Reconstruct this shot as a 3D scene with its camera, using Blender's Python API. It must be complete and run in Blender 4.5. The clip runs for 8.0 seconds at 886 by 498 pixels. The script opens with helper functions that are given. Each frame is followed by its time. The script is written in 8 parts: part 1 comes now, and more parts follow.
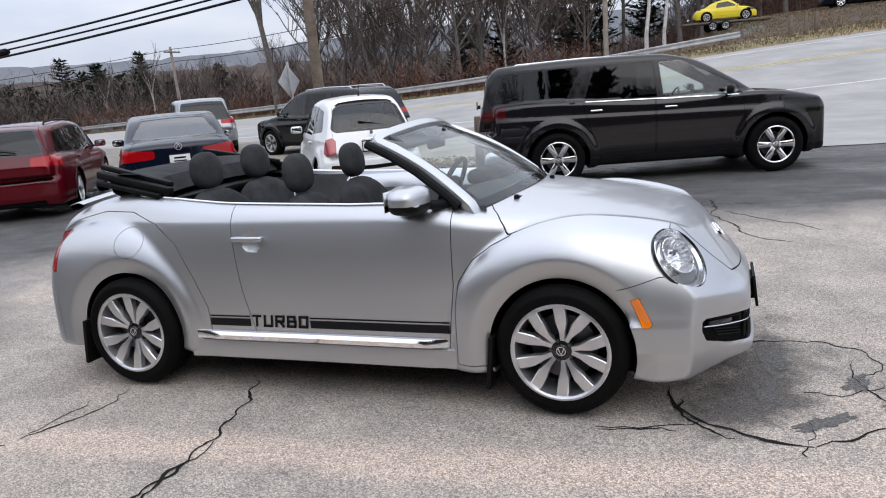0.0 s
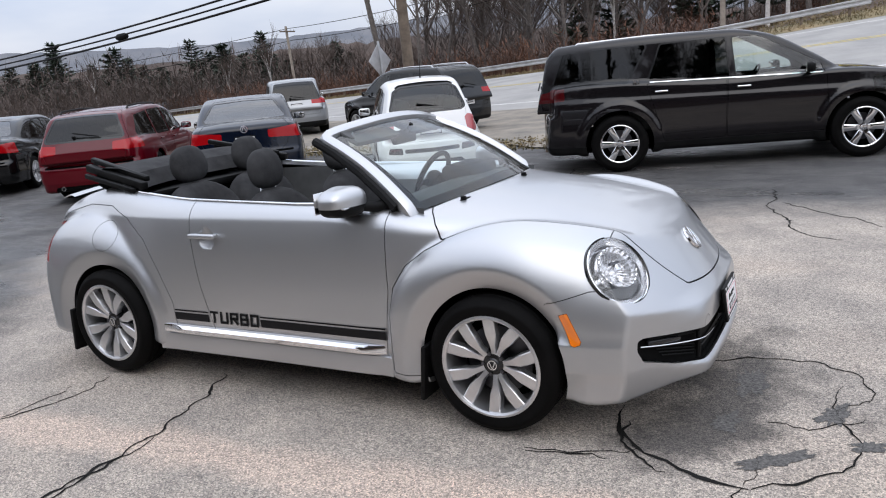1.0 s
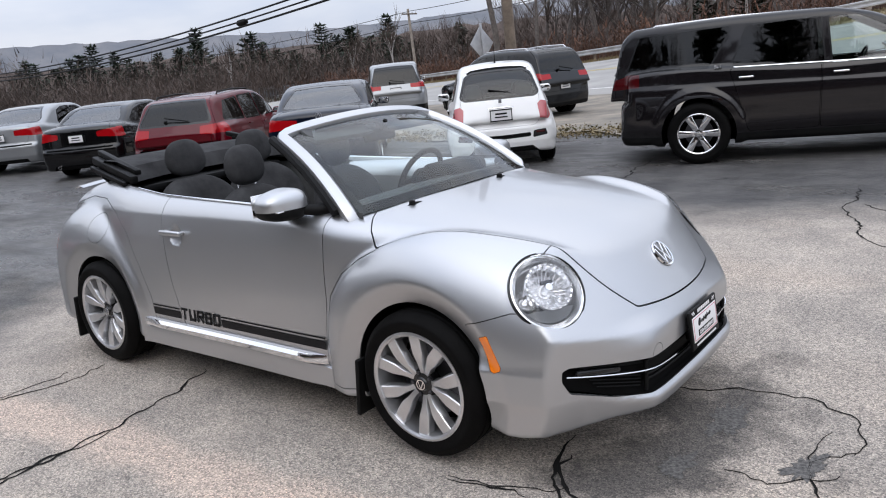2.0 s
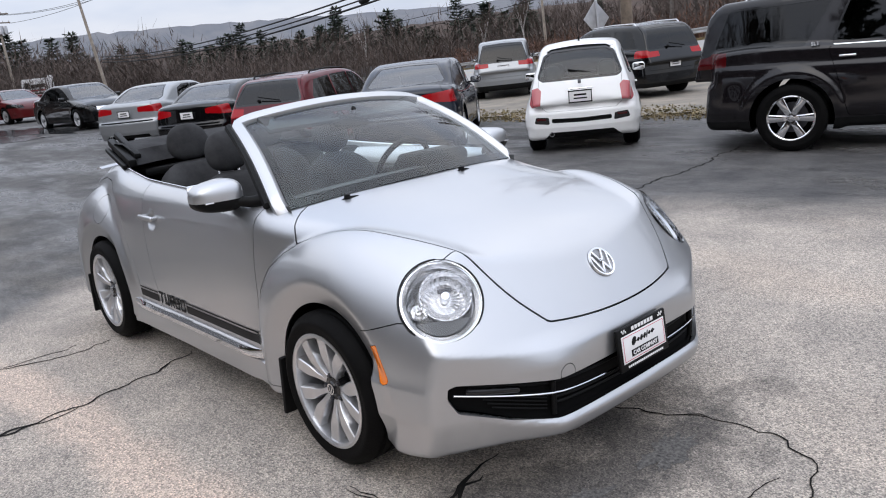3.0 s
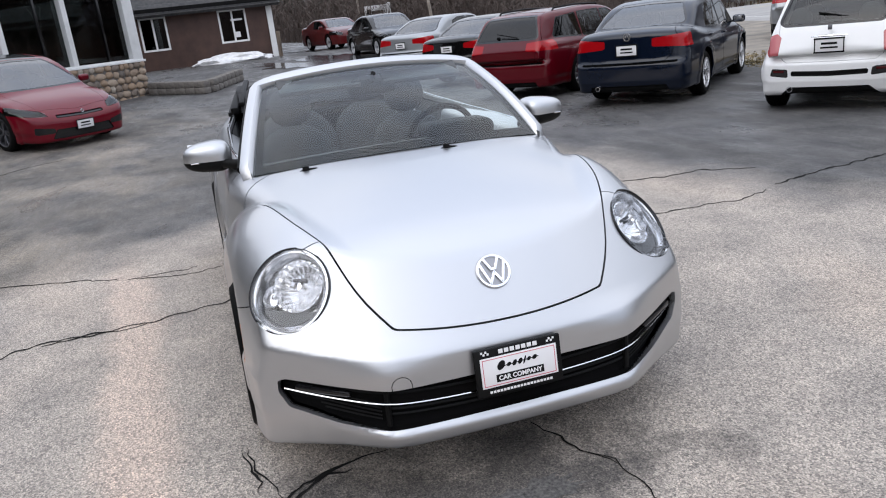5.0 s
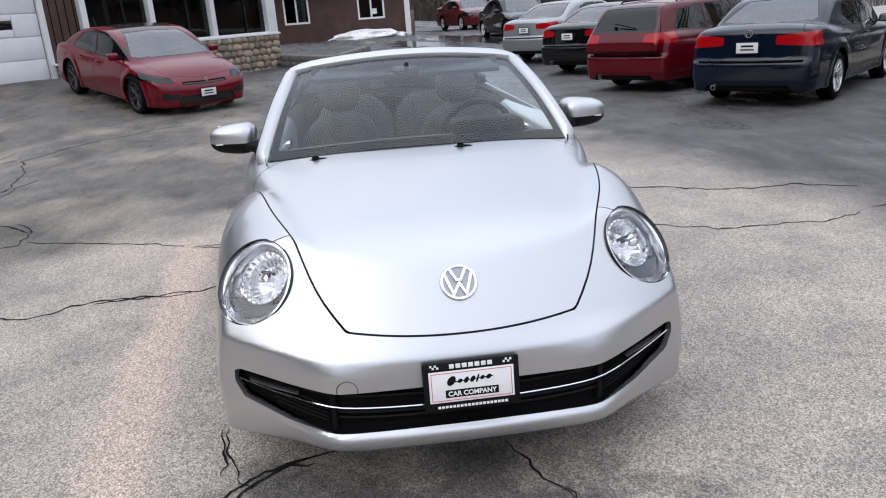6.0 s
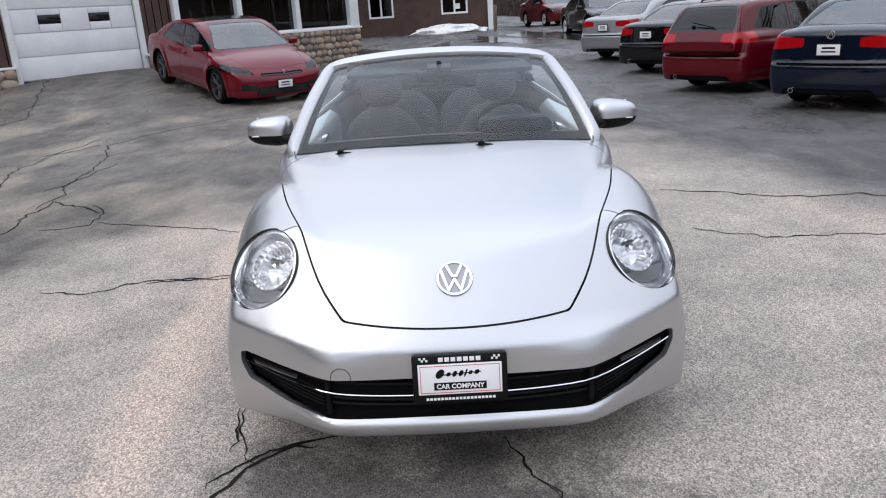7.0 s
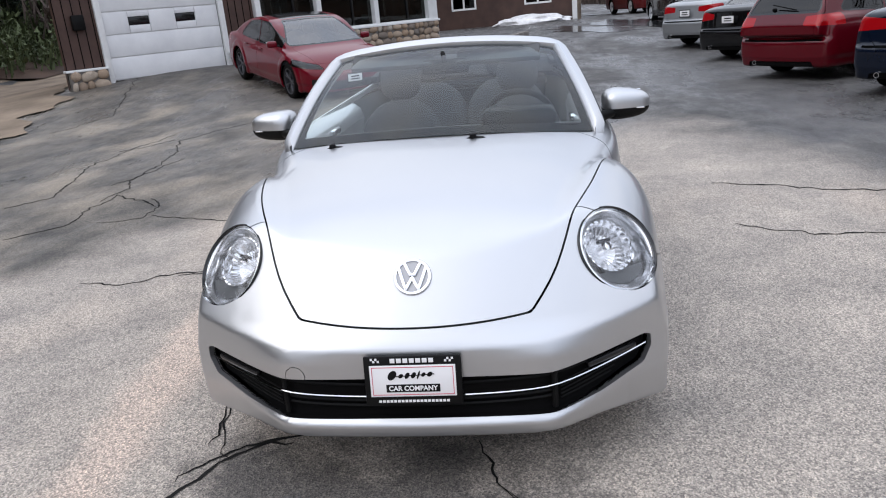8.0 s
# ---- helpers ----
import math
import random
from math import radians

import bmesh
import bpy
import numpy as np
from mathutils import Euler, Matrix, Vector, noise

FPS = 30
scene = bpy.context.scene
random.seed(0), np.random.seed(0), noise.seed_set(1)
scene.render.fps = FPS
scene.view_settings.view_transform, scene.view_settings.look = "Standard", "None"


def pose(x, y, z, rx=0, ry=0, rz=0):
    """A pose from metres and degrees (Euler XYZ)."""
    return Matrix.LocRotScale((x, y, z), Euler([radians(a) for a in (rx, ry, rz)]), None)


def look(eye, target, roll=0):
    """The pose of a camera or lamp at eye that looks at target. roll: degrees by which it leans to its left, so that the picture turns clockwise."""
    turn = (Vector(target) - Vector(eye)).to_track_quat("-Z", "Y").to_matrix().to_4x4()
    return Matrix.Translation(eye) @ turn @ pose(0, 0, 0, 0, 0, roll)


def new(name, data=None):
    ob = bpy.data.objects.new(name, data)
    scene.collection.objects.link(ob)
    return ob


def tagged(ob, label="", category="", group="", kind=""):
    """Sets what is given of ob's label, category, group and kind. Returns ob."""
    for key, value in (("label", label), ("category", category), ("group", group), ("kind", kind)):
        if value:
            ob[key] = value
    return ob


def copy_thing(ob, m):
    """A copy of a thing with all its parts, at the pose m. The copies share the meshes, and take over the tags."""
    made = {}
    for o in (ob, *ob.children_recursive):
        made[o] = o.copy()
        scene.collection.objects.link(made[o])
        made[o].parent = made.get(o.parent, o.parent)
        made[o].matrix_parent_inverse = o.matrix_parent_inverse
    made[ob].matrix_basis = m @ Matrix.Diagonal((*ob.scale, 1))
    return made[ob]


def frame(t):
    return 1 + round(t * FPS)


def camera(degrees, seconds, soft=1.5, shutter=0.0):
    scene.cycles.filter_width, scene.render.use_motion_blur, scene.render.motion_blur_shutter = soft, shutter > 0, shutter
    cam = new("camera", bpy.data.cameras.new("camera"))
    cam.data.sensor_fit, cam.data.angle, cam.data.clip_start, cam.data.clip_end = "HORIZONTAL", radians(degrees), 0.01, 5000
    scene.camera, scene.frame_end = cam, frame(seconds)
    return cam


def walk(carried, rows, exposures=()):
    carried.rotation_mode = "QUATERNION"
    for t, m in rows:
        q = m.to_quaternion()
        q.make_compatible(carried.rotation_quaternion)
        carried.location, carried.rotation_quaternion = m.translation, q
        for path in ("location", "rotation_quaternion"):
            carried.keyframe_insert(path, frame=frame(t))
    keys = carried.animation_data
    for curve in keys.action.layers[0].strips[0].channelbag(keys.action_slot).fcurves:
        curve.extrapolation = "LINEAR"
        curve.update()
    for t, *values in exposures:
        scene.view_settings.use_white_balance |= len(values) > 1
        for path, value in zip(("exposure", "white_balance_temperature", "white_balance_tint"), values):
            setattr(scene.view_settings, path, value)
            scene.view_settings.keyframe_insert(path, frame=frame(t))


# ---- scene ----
cam = camera(60.8, 8.0, soft=1.1)
PATH = [
    (0, (1.968, -4.198, 1.633), (1.284, -2.37, 1.197), -4.7),
    (0.5, (2.295, -3.93, 1.648), (1.479, -2.163, 1.190), -5.2),
    (1, (2.672, -3.674, 1.654), (1.716, -1.983, 1.182), -5.6),
    (1.5, (2.966, -3.379, 1.641), (1.874, -1.774, 1.161), -5.9),
    (1.7, (3.072, -3.235, 1.644), (1.926, -1.669, 1.161), -6.0),
    (3, (3.719, -2.273, 1.588), (2.248, -1.017, 1.080), -6.6),
    (3.5, (3.956, -1.881, 1.594), (2.365, -0.794, 1.059), -7.0),
    (4, (4.143, -1.546, 1.609), (2.454, -0.633, 1.049), -7.3),
    (4.5, (4.23, -1.21, 1.609), (2.464, -0.469, 1.032), -7.1),
    (4.7, (4.283, -1.049, 1.602), (2.485, -0.398, 1.019), -7.0),
    (5.8, (4.335, -0.402, 1.593), (2.448, -0.127, 0.990), -4.8),
    (6, (4.327, -0.29, 1.598), (2.432, -0.084, 0.994), -4.4),
    (6.5, (4.377, -0.106, 1.596), (2.472, -0.018, 0.992), -3.7),
    (7, (4.404, -0.02, 1.601), (2.497, -0.022, 0.999), -3.8),
    (7.5, (4.392, 0.099, 1.588), (2.488, -0.003, 0.985), -4.4),
    (8, (4.296, 0.415, 1.557), (2.404, 0.174, 0.954), -5.5),
]
walk(cam, [(t, look(eye, target, roll)) for t, eye, target, roll in PATH])

# ---- world and light: an even, overcast winter sky ----
world = bpy.data.worlds.new("overcast_sky")
scene.world = world
world.use_nodes = True
wn, wl = world.node_tree.nodes, world.node_tree.links
wbg = wn["Background"]
sky = wn.new("ShaderNodeTexSky")
sky.sky_type = "NISHITA"
sky.sun_disc = False
sky.sun_elevation, sky.sun_rotation = radians(42), radians(146)
sky.air_density, sky.dust_density, sky.ozone_density = 1.2, 4.0, 1.5
# a layer of cloud over the sky: soft, lighter and darker banks
wtc = wn.new("ShaderNodeTexCoord")
wmap = wn.new("ShaderNodeMapping")
wmap.inputs["Scale"].default_value = (1.0, 1.0, 3.2)
wl.new(wtc.outputs["Generated"], wmap.inputs["Vector"])
wno = wn.new("ShaderNodeTexNoise")
wno.inputs["Scale"].default_value, wno.inputs["Detail"].default_value, wno.inputs["Roughness"].default_value = 2.2, 5, 0.55
wl.new(wmap.outputs["Vector"], wno.inputs["Vector"])
wra = wn.new("ShaderNodeValToRGB")
wra.color_ramp.elements[0].position, wra.color_ramp.elements[1].position = 0.34, 0.66
wra.color_ramp.elements[0].color, wra.color_ramp.elements[1].color = (6.6, 7.4, 9.2, 1), (9.9, 10.1, 10.9, 1)
wl.new(wno.outputs["Fac"], wra.inputs["Fac"])
wmx = wn.new("ShaderNodeMixRGB")
wmx.inputs["Fac"].default_value = 0.88
wl.new(sky.outputs["Color"], wmx.inputs["Color1"])
wl.new(wra.outputs["Color"], wmx.inputs["Color2"])
# an overcast sky is brighter towards the zenith than at the horizon
wsep = wn.new("ShaderNodeSeparateXYZ")
wl.new(wtc.outputs["Generated"], wsep.inputs["Vector"])
wgr = wn.new("ShaderNodeMapRange")
wgr.inputs["From Min"].default_value, wgr.inputs["From Max"].default_value = 0.0, 1.0
wgr.inputs["To Min"].default_value, wgr.inputs["To Max"].default_value = 0.88, 2.4
wl.new(wsep.outputs["Z"], wgr.inputs["Value"])
wmu = wn.new("ShaderNodeVectorMath")
wmu.operation = "SCALE"
wl.new(wmx.outputs["Color"], wmu.inputs[0])
wl.new(wgr.outputs["Result"], wmu.inputs["Scale"])
wl.new(wmu.outputs["Vector"], wbg.inputs["Color"])
wbg.inputs["Strength"].default_value = 0.1
sun = new("sun", bpy.data.lights.new("sun", "SUN"))
sun.data.energy, sun.data.angle, sun.data.color = 0.5, radians(50), (1.0, 0.985, 0.96)
sun.matrix_world = look((12, -18, 24), (0, 0, 0))


# ---- materials ----
def material(name, color=(0.5, 0.5, 0.5), rough=0.5, metal=0.0, **more):
    m = bpy.data.materials.new(name)
    m.use_nodes = True
    b = m.node_tree.nodes["Principled BSDF"]
    b.inputs["Base Color"].default_value = (*color, 1)
    b.inputs["Roughness"].default_value = rough
    b.inputs["Metallic"].default_value = metal
    for k, v in more.items():
        b.inputs[k.replace("_", " ")].default_value = v
    return m


def node(m, kind, **inputs):
    n = m.node_tree.nodes.new("ShaderNode" + kind)
    for k, v in inputs.items():
        n.inputs[k.replace("_", " ")].default_value = v
    return n


def wire(m, a, b):
    m.node_tree.links.new(a, b)


def grain(m, scale, amount, c0, c1, detail=6, bump=0.0, bump_scale=None, coords="Object", lo=0.3, hi=0.7, rough=None):
    """Mottles a material between two colours, with a fine relief."""
    b = m.node_tree.nodes["Principled BSDF"]
    tc = node(m, "TexCoord")
    n1 = node(m, "TexNoise", Scale=scale, Detail=detail, Roughness=0.6)
    wire(m, tc.outputs[coords], n1.inputs["Vector"])
    r = node(m, "ValToRGB")
    r.color_ramp.elements[0].position, r.color_ramp.elements[1].position = lo, hi
    r.color_ramp.elements[0].color, r.color_ramp.elements[1].color = (*c0, 1), (*c1, 1)
    wire(m, n1.outputs["Fac"], r.inputs["Fac"])
    wire(m, r.outputs["Color"], b.inputs["Base Color"])
    if rough:
        mr = node(m, "MapRange", To_Min=rough[0], To_Max=rough[1])
        wire(m, n1.outputs["Fac"], mr.inputs["Value"])
        wire(m, mr.outputs["Result"], b.inputs["Roughness"])
    if bump:
        n2 = node(m, "TexNoise", Scale=bump_scale or scale * 8, Detail=4)
        wire(m, tc.outputs[coords], n2.inputs["Vector"])
        bp = node(m, "Bump", Strength=bump, Distance=0.01)
        wire(m, n2.outputs["Fac"], bp.inputs["Height"])
        wire(m, bp.outputs["Normal"], b.inputs["Normal"])
    return m


def paint(name, color, metal=0.0, rough=0.35, dirt=0.05, spec=0.1, coat=0.7):
    """Car paint under clear coat, with a little road film."""
    m = material(name, color, rough, metal, Coat_Weight=coat, Coat_Roughness=0.04, Specular_IOR_Level=spec)
    b = m.node_tree.nodes["Principled BSDF"]
    tc = node(m, "TexCoord")
    n1 = node(m, "TexNoise", Scale=2.2, Detail=5, Roughness=0.6)
    wire(m, tc.outputs["Object"], n1.inputs["Vector"])
    mx = node(m, "MixRGB", Color1=(*color, 1), Color2=(*[c * 0.85 + 0.012 for c in color], 1))
    mr = node(m, "MapRange", From_Min=0.4, From_Max=0.8, To_Min=0.0, To_Max=min(1.0, dirt * 6))
    wire(m, n1.outputs["Fac"], mr.inputs["Value"])
    wire(m, mr.outputs["Result"], mx.inputs["Fac"])
    wire(m, mx.outputs["Color"], b.inputs["Base Color"])
    m2 = node(m, "MapRange", From_Min=0.3, From_Max=0.8, To_Min=0.03, To_Max=0.03 + dirt)
    wire(m, n1.outputs["Fac"], m2.inputs["Value"])
    wire(m, m2.outputs["Result"], b.inputs["Coat Roughness"])
    return m


def glass(name, tint, gloss=1.0, ior=1.75):
    """Thin car glass: clear or tinted, with a sharp reflection that grows towards the edge."""
    m = bpy.data.materials.new(name)
    m.use_nodes = True
    nt = m.node_tree
    nt.nodes.remove(nt.nodes["Principled BSDF"])
    tr, gl, mx, fr = (nt.nodes.new("ShaderNode" + k) for k in ("BsdfTransparent", "BsdfGlossy", "MixShader", "Fresnel"))
    tr.inputs["Color"].default_value = (*tint, 1)
    gl.inputs["Roughness"].default_value = 0.02
    gl.inputs["Color"].default_value = (gloss, gloss, gloss, 1)
    fr.inputs["IOR"].default_value = ior
    wire(m, fr.outputs["Fac"], mx.inputs["Fac"])
    wire(m, tr.outputs["BSDF"], mx.inputs[1])
    wire(m, gl.outputs["BSDF"], mx.inputs[2])
    wire(m, mx.outputs["Shader"], nt.nodes["Material Output"].inputs["Surface"])
    return m


SILVER = paint("silver_paint", (0.50, 0.508, 0.522), 0.92, 0.38, 0.03, 0.5, 0.75)
WHITE_P = paint("white_paint", (0.80, 0.80, 0.79))
NAVY = paint("navy_paint", (0.002, 0.005, 0.014), 0.0, 0.3, 0.02, 0.05, 0.8)
RED = paint("red_paint", (0.088, 0.0008, 0.0055), 0.0, 0.3, 0.03, 0.05, 0.7)
RED_T = paint("deep_red_paint", (0.12, 0.0008, 0.008), 0.0, 0.3, 0.02, 0.05, 0.7)
MAROON = paint("maroon_paint", (0.08, 0.006, 0.007), 0.0, 0.3)
BLACK_P = paint("black_paint", (0.002, 0.002, 0.0025), 0.0, 0.3, 0.015, 0.05, 0.9)
GREY_P = paint("charcoal_paint", (0.006, 0.005, 0.006), 0.0, 0.32, 0.02, 0.05, 0.9)
SILVER_F = paint("silver_grey_paint", (0.30, 0.31, 0.32), 0.7, 0.4)
YELLOW_P = paint("yellow_paint", (0.75, 0.60, 0.04))
REFLECTOR = material("lamp_reflector", (0.88, 0.88, 0.89), 0.15, 0.8)
CHROME = material("chrome", (0.85, 0.85, 0.86), 0.08, 1.0)
ALLOY = grain(material("silver_alloy", (0.66, 0.66, 0.67), 0.3, 0.9), 9, 1, (0.58, 0.58, 0.59), (0.72, 0.72, 0.73), rough=(0.24, 0.4))
DARK_ALLOY = material("dark_alloy", (0.09, 0.09, 0.1), 0.4, 0.8)
RUBBER = grain(material("tyre_rubber", (0.02, 0.02, 0.02), 0.6, Specular_IOR_Level=0.06), 6, 1, (0.003, 0.003, 0.003), (0.006, 0.0057, 0.0057), bump=0.15, bump_scale=120)
BLACK = grain(material("black_plastic", (0.015, 0.015, 0.016), 0.5, Specular_IOR_Level=0.12), 4, 1, (0.003, 0.003, 0.0033), (0.008, 0.008, 0.008), bump=0.1, bump_scale=400)
GLOSS_BLACK = material("gloss_black", (0.008, 0.008, 0.009), 0.12)
# near-black: underbodies, liners, joints, and the shade painted inside cars and wheels
SHADOW = material("dark_underside_and_shade", (0.004, 0.004, 0.004), 0.9, Specular_IOR_Level=0.05)
FABRIC = grain(material("charcoal_seat_cloth", (0.02, 0.02, 0.021), 0.9, Specular_IOR_Level=0.15), 8, 1, (0.024, 0.024, 0.025), (0.052, 0.052, 0.054), bump=0.12, bump_scale=60)
TRIM = grain(material("grey_interior_trim", (0.05, 0.05, 0.052), 0.6), 5, 1, (0.11, 0.113, 0.115), (0.19, 0.193, 0.196), bump=0.1, bump_scale=300)
DASH = grain(material("dark_dash_plastic", (0.03, 0.03, 0.03), 0.6, Specular_IOR_Level=0.2), 5, 1, (0.060, 0.062, 0.063), (0.100, 0.102, 0.104), bump=0.1, bump_scale=300)
MOUTH = material("matte_black_grille", (0.004, 0.004, 0.0042), 0.6, Specular_IOR_Level=0.06)
GLASS = glass("clear_glass", (0.78, 0.86, 0.84))
SCREEN = glass("windscreen_glass", (0.86, 0.96, 0.94), ior=1.48)
TINT = glass("tinted_glass", (0.26, 0.30, 0.295), ior=1.55)
SLOPE_GLASS = glass("sloping_tinted_glass", (0.30, 0.34, 0.335), ior=2.1)
PRIVACY = glass("privacy_glass", (0.03, 0.032, 0.032), ior=1.45)
LENS = glass("lamp_lens", (0.95, 0.96, 0.97), ior=1.42)
RED_LENS = material("red_lamp_lens", (0.32, 0.003, 0.006), 0.15, 0.0, Specular_IOR_Level=0.2, Coat_Weight=0.4, Coat_Roughness=0.03)
PINK_LENS = material("pale_red_lamp_lens", (0.42, 0.10, 0.11), 0.12, 0.0, Specular_IOR_Level=0.3, Coat_Weight=0.6, Coat_Roughness=0.03)
DARK_RED = material("dark_red_lamp_lens", (0.05, 0.002, 0.003), 0.15, 0.0, Specular_IOR_Level=0.2, Coat_Weight=0.4, Coat_Roughness=0.03)
AMBER = material("amber_lens", (0.85, 0.20, 0.01), 0.15, 0.0, Coat_Weight=1.0)
WHITE = material("white_sign_paint", (0.78, 0.77, 0.77), 0.5)
PINKISH = material("red_plate_rule", (0.55, 0.06, 0.10), 0.5)
STRIPE = material("black_decal", (0.006, 0.006, 0.007), 0.5, Specular_IOR_Level=0.2)
BADGE_BACK = material("brushed_grey_metal", (0.30, 0.30, 0.31), 0.35, 0.9)
MIRROR = material("mirror_glass", (0.9, 0.9, 0.9), 0.02, 1.0)


# ---- mesh tools ----
def spline(x, pts):
    """Smooth curve through pts, a list of (x, value), held flat past its ends."""
    p = np.array(pts, float)
    k, v = p[:, 0], p[:, 1]
    d = np.diff(v) / np.diff(k)
    m = np.concatenate(([d[0]], np.where(d[:-1] * d[1:] > 0, 2 * d[:-1] * d[1:] / (d[:-1] + d[1:] + 1e-12), 0), [d[-1]]))
    x = np.clip(x, k[0], k[-1])
    i = np.clip(np.searchsorted(k, x, side="right") - 1, 0, len(k) - 2)
    h = k[i + 1] - k[i]
    s = (x - k[i]) / h
    return v[i] * (1 + 2 * s) * (1 - s) ** 2 + h * m[i] * s * (1 - s) ** 2 + v[i + 1] * s * s * (3 - 2 * s) + h * m[i + 1] * s * s * (s - 1)


CURVES = {}


def curve(x, pts):
    """A curve through pts with no jumps in its bend, held flat past its ends."""
    key = tuple(pts)
    if key not in CURVES:
        p = np.array(pts, float)
        k, v = p[:, 0], p[:, 1]
        n, h = len(k), np.diff(k)
        A, r = np.eye(n), np.zeros(n)
        for i in range(1, n - 1):
            A[i, i - 1:i + 2] = h[i - 1], 2 * (h[i - 1] + h[i]), h[i]
            r[i] = 6 * ((v[i + 1] - v[i]) / h[i] - (v[i] - v[i - 1]) / h[i - 1])
        CURVES[key] = k, v, h, np.linalg.solve(A, r)
    k, v, h, m = CURVES[key]
    x = np.clip(x, k[0], k[-1])
    i = np.clip(np.searchsorted(k, x, side="right") - 1, 0, len(k) - 2)
    a, b, hi = k[i + 1] - x, x - k[i], h[i]
    return (m[i] * a ** 3 + m[i + 1] * b ** 3) / (6 * hi) + (v[i] / hi - m[i] * hi / 6) * a + (v[i + 1] / hi - m[i + 1] * hi / 6) * b


def smin(a, b, k):
    h = np.clip(0.5 + 0.5 * (b - a) / k, 0, 1)
    return b + (a - b) * h - k * h * (1 - h)


def ramp_up(v, e=0.009):
    """A ramp that starts at nought with a soft bend."""
    return (np.sqrt(v * v + e * e) + v) / 2


def smax(a, b, k):
    return -smin(-a, -b, k)


def poly(u, v, pts, r=0.0):
    """Signed distance from (u, v) to a polygon, rounded outwards by r; negative inside."""
    pts = np.array(pts, float)
    d = np.full(np.shape(u), 1e9)
    inside = np.zeros(np.shape(u), bool)
    for (ax, ay), (bx, by) in zip(pts, np.roll(pts, -1, 0)):
        ex, ey, wx, wy = bx - ax, by - ay, u - ax, v - ay
        t = np.clip((wx * ex + wy * ey) / (ex * ex + ey * ey + 1e-12), 0, 1)
        d = np.minimum(d, (wx - t * ex) ** 2 + (wy - t * ey) ** 2)
        c = (ay > v) != (by > v)
        inside ^= c & (u < ex * (v - ay) / (ey if abs(ey) > 1e-12 else 1e-12) + ax)
    d = np.sqrt(d)
    return np.where(inside, -d, d) - r


def gradient(f, P):
    e = 1e-3
    g = np.empty_like(P)
    for a in range(3):
        s = np.zeros(3)
        s[a] = e
        A, B = P + s, P - s
        g[:, a] = (f(A[:, 0], A[:, 1], A[:, 2]) - f(B[:, 0], B[:, 1], B[:, 2])) / (2 * e)
    return g


def surface(f, lo, hi, h):
    """The skin f = 0 as (points, normals, triangles), by surface nets on a grid of step h."""
    n = [int(math.ceil((b - a) / h)) + 1 for a, b in zip(lo, hi)]
    ax = [lo[i] + h * np.arange(n[i]) for i in range(3)]
    F = f(ax[0][:, None, None], ax[1][None, :, None], ax[2][None, None, :])
    F = np.broadcast_to(F, n)
    S = F < 0
    cnt = sum(S[i:n[0] - 1 + i, j:n[1] - 1 + j, k:n[2] - 1 + k].astype(np.int8) for i in (0, 1) for j in (0, 1) for k in (0, 1))
    cells = np.argwhere((cnt > 0) & (cnt < 8))
    idx = -np.ones(cnt.shape, int)
    idx[tuple(cells.T)] = np.arange(len(cells))
    pos, num = np.zeros((len(cells), 3)), np.zeros(len(cells))
    for a in range(3):
        b, c = [q for q in range(3) if q != a]
        for i in (0, 1):
            for j in (0, 1):
                o = np.zeros(3, int)
                o[b], o[c] = i, j
                e = np.zeros(3, int)
                e[a] = 1
                A, B = F[tuple((cells + o).T)], F[tuple((cells + o + e).T)]
                m = (A < 0) != (B < 0)
                t = np.where(m, A / np.where(m, A - B, 1), 0)
                pos += m[:, None] * (o + t[:, None] * e)
                num += m
    V = np.array(lo) + h * (cells + pos / num[:, None])
    T = []
    for a in range(3):
        b, c = (a + 1) % 3, (a + 2) % 3
        sl0 = [slice(None)] * 3
        sl1 = [slice(None)] * 3
        sl0[a], sl1[a] = slice(0, -1), slice(1, None)
        A, B = S[tuple(sl0)], S[tuple(sl1)]
        E = np.argwhere(A != B)
        ok = (E[:, b] > 0) & (E[:, c] > 0) & (E[:, b] < n[b] - 1) & (E[:, c] < n[c] - 1)
        E = E[ok]
        db, dc = np.zeros(3, int), np.zeros(3, int)
        db[b], dc[c] = 1, 1
        q = [idx[tuple(x.T)] for x in (E - db - dc, E - dc, E, E - db)]
        flip = ~A[tuple(E.T)]
        Q = np.stack(q, 1)
        Q[flip] = Q[flip][:, ::-1]
        T += [Q[:, [0, 1, 2]], Q[:, [0, 2, 3]]]
    T = np.concatenate(T)
    for _ in range(3):
        g = gradient(f, V)
        step = f(V[:, 0], V[:, 1], V[:, 2])[:, None] * g / ((g * g).sum(1)[:, None] + 1e-9)
        ln = np.linalg.norm(step, axis=1)[:, None]
        V = V - step * np.minimum(1, 0.7 * h / (ln + 1e-9))
    g = gradient(f, V)
    N = g / (np.linalg.norm(g, axis=1)[:, None] + 1e-9)
    return V, N, T


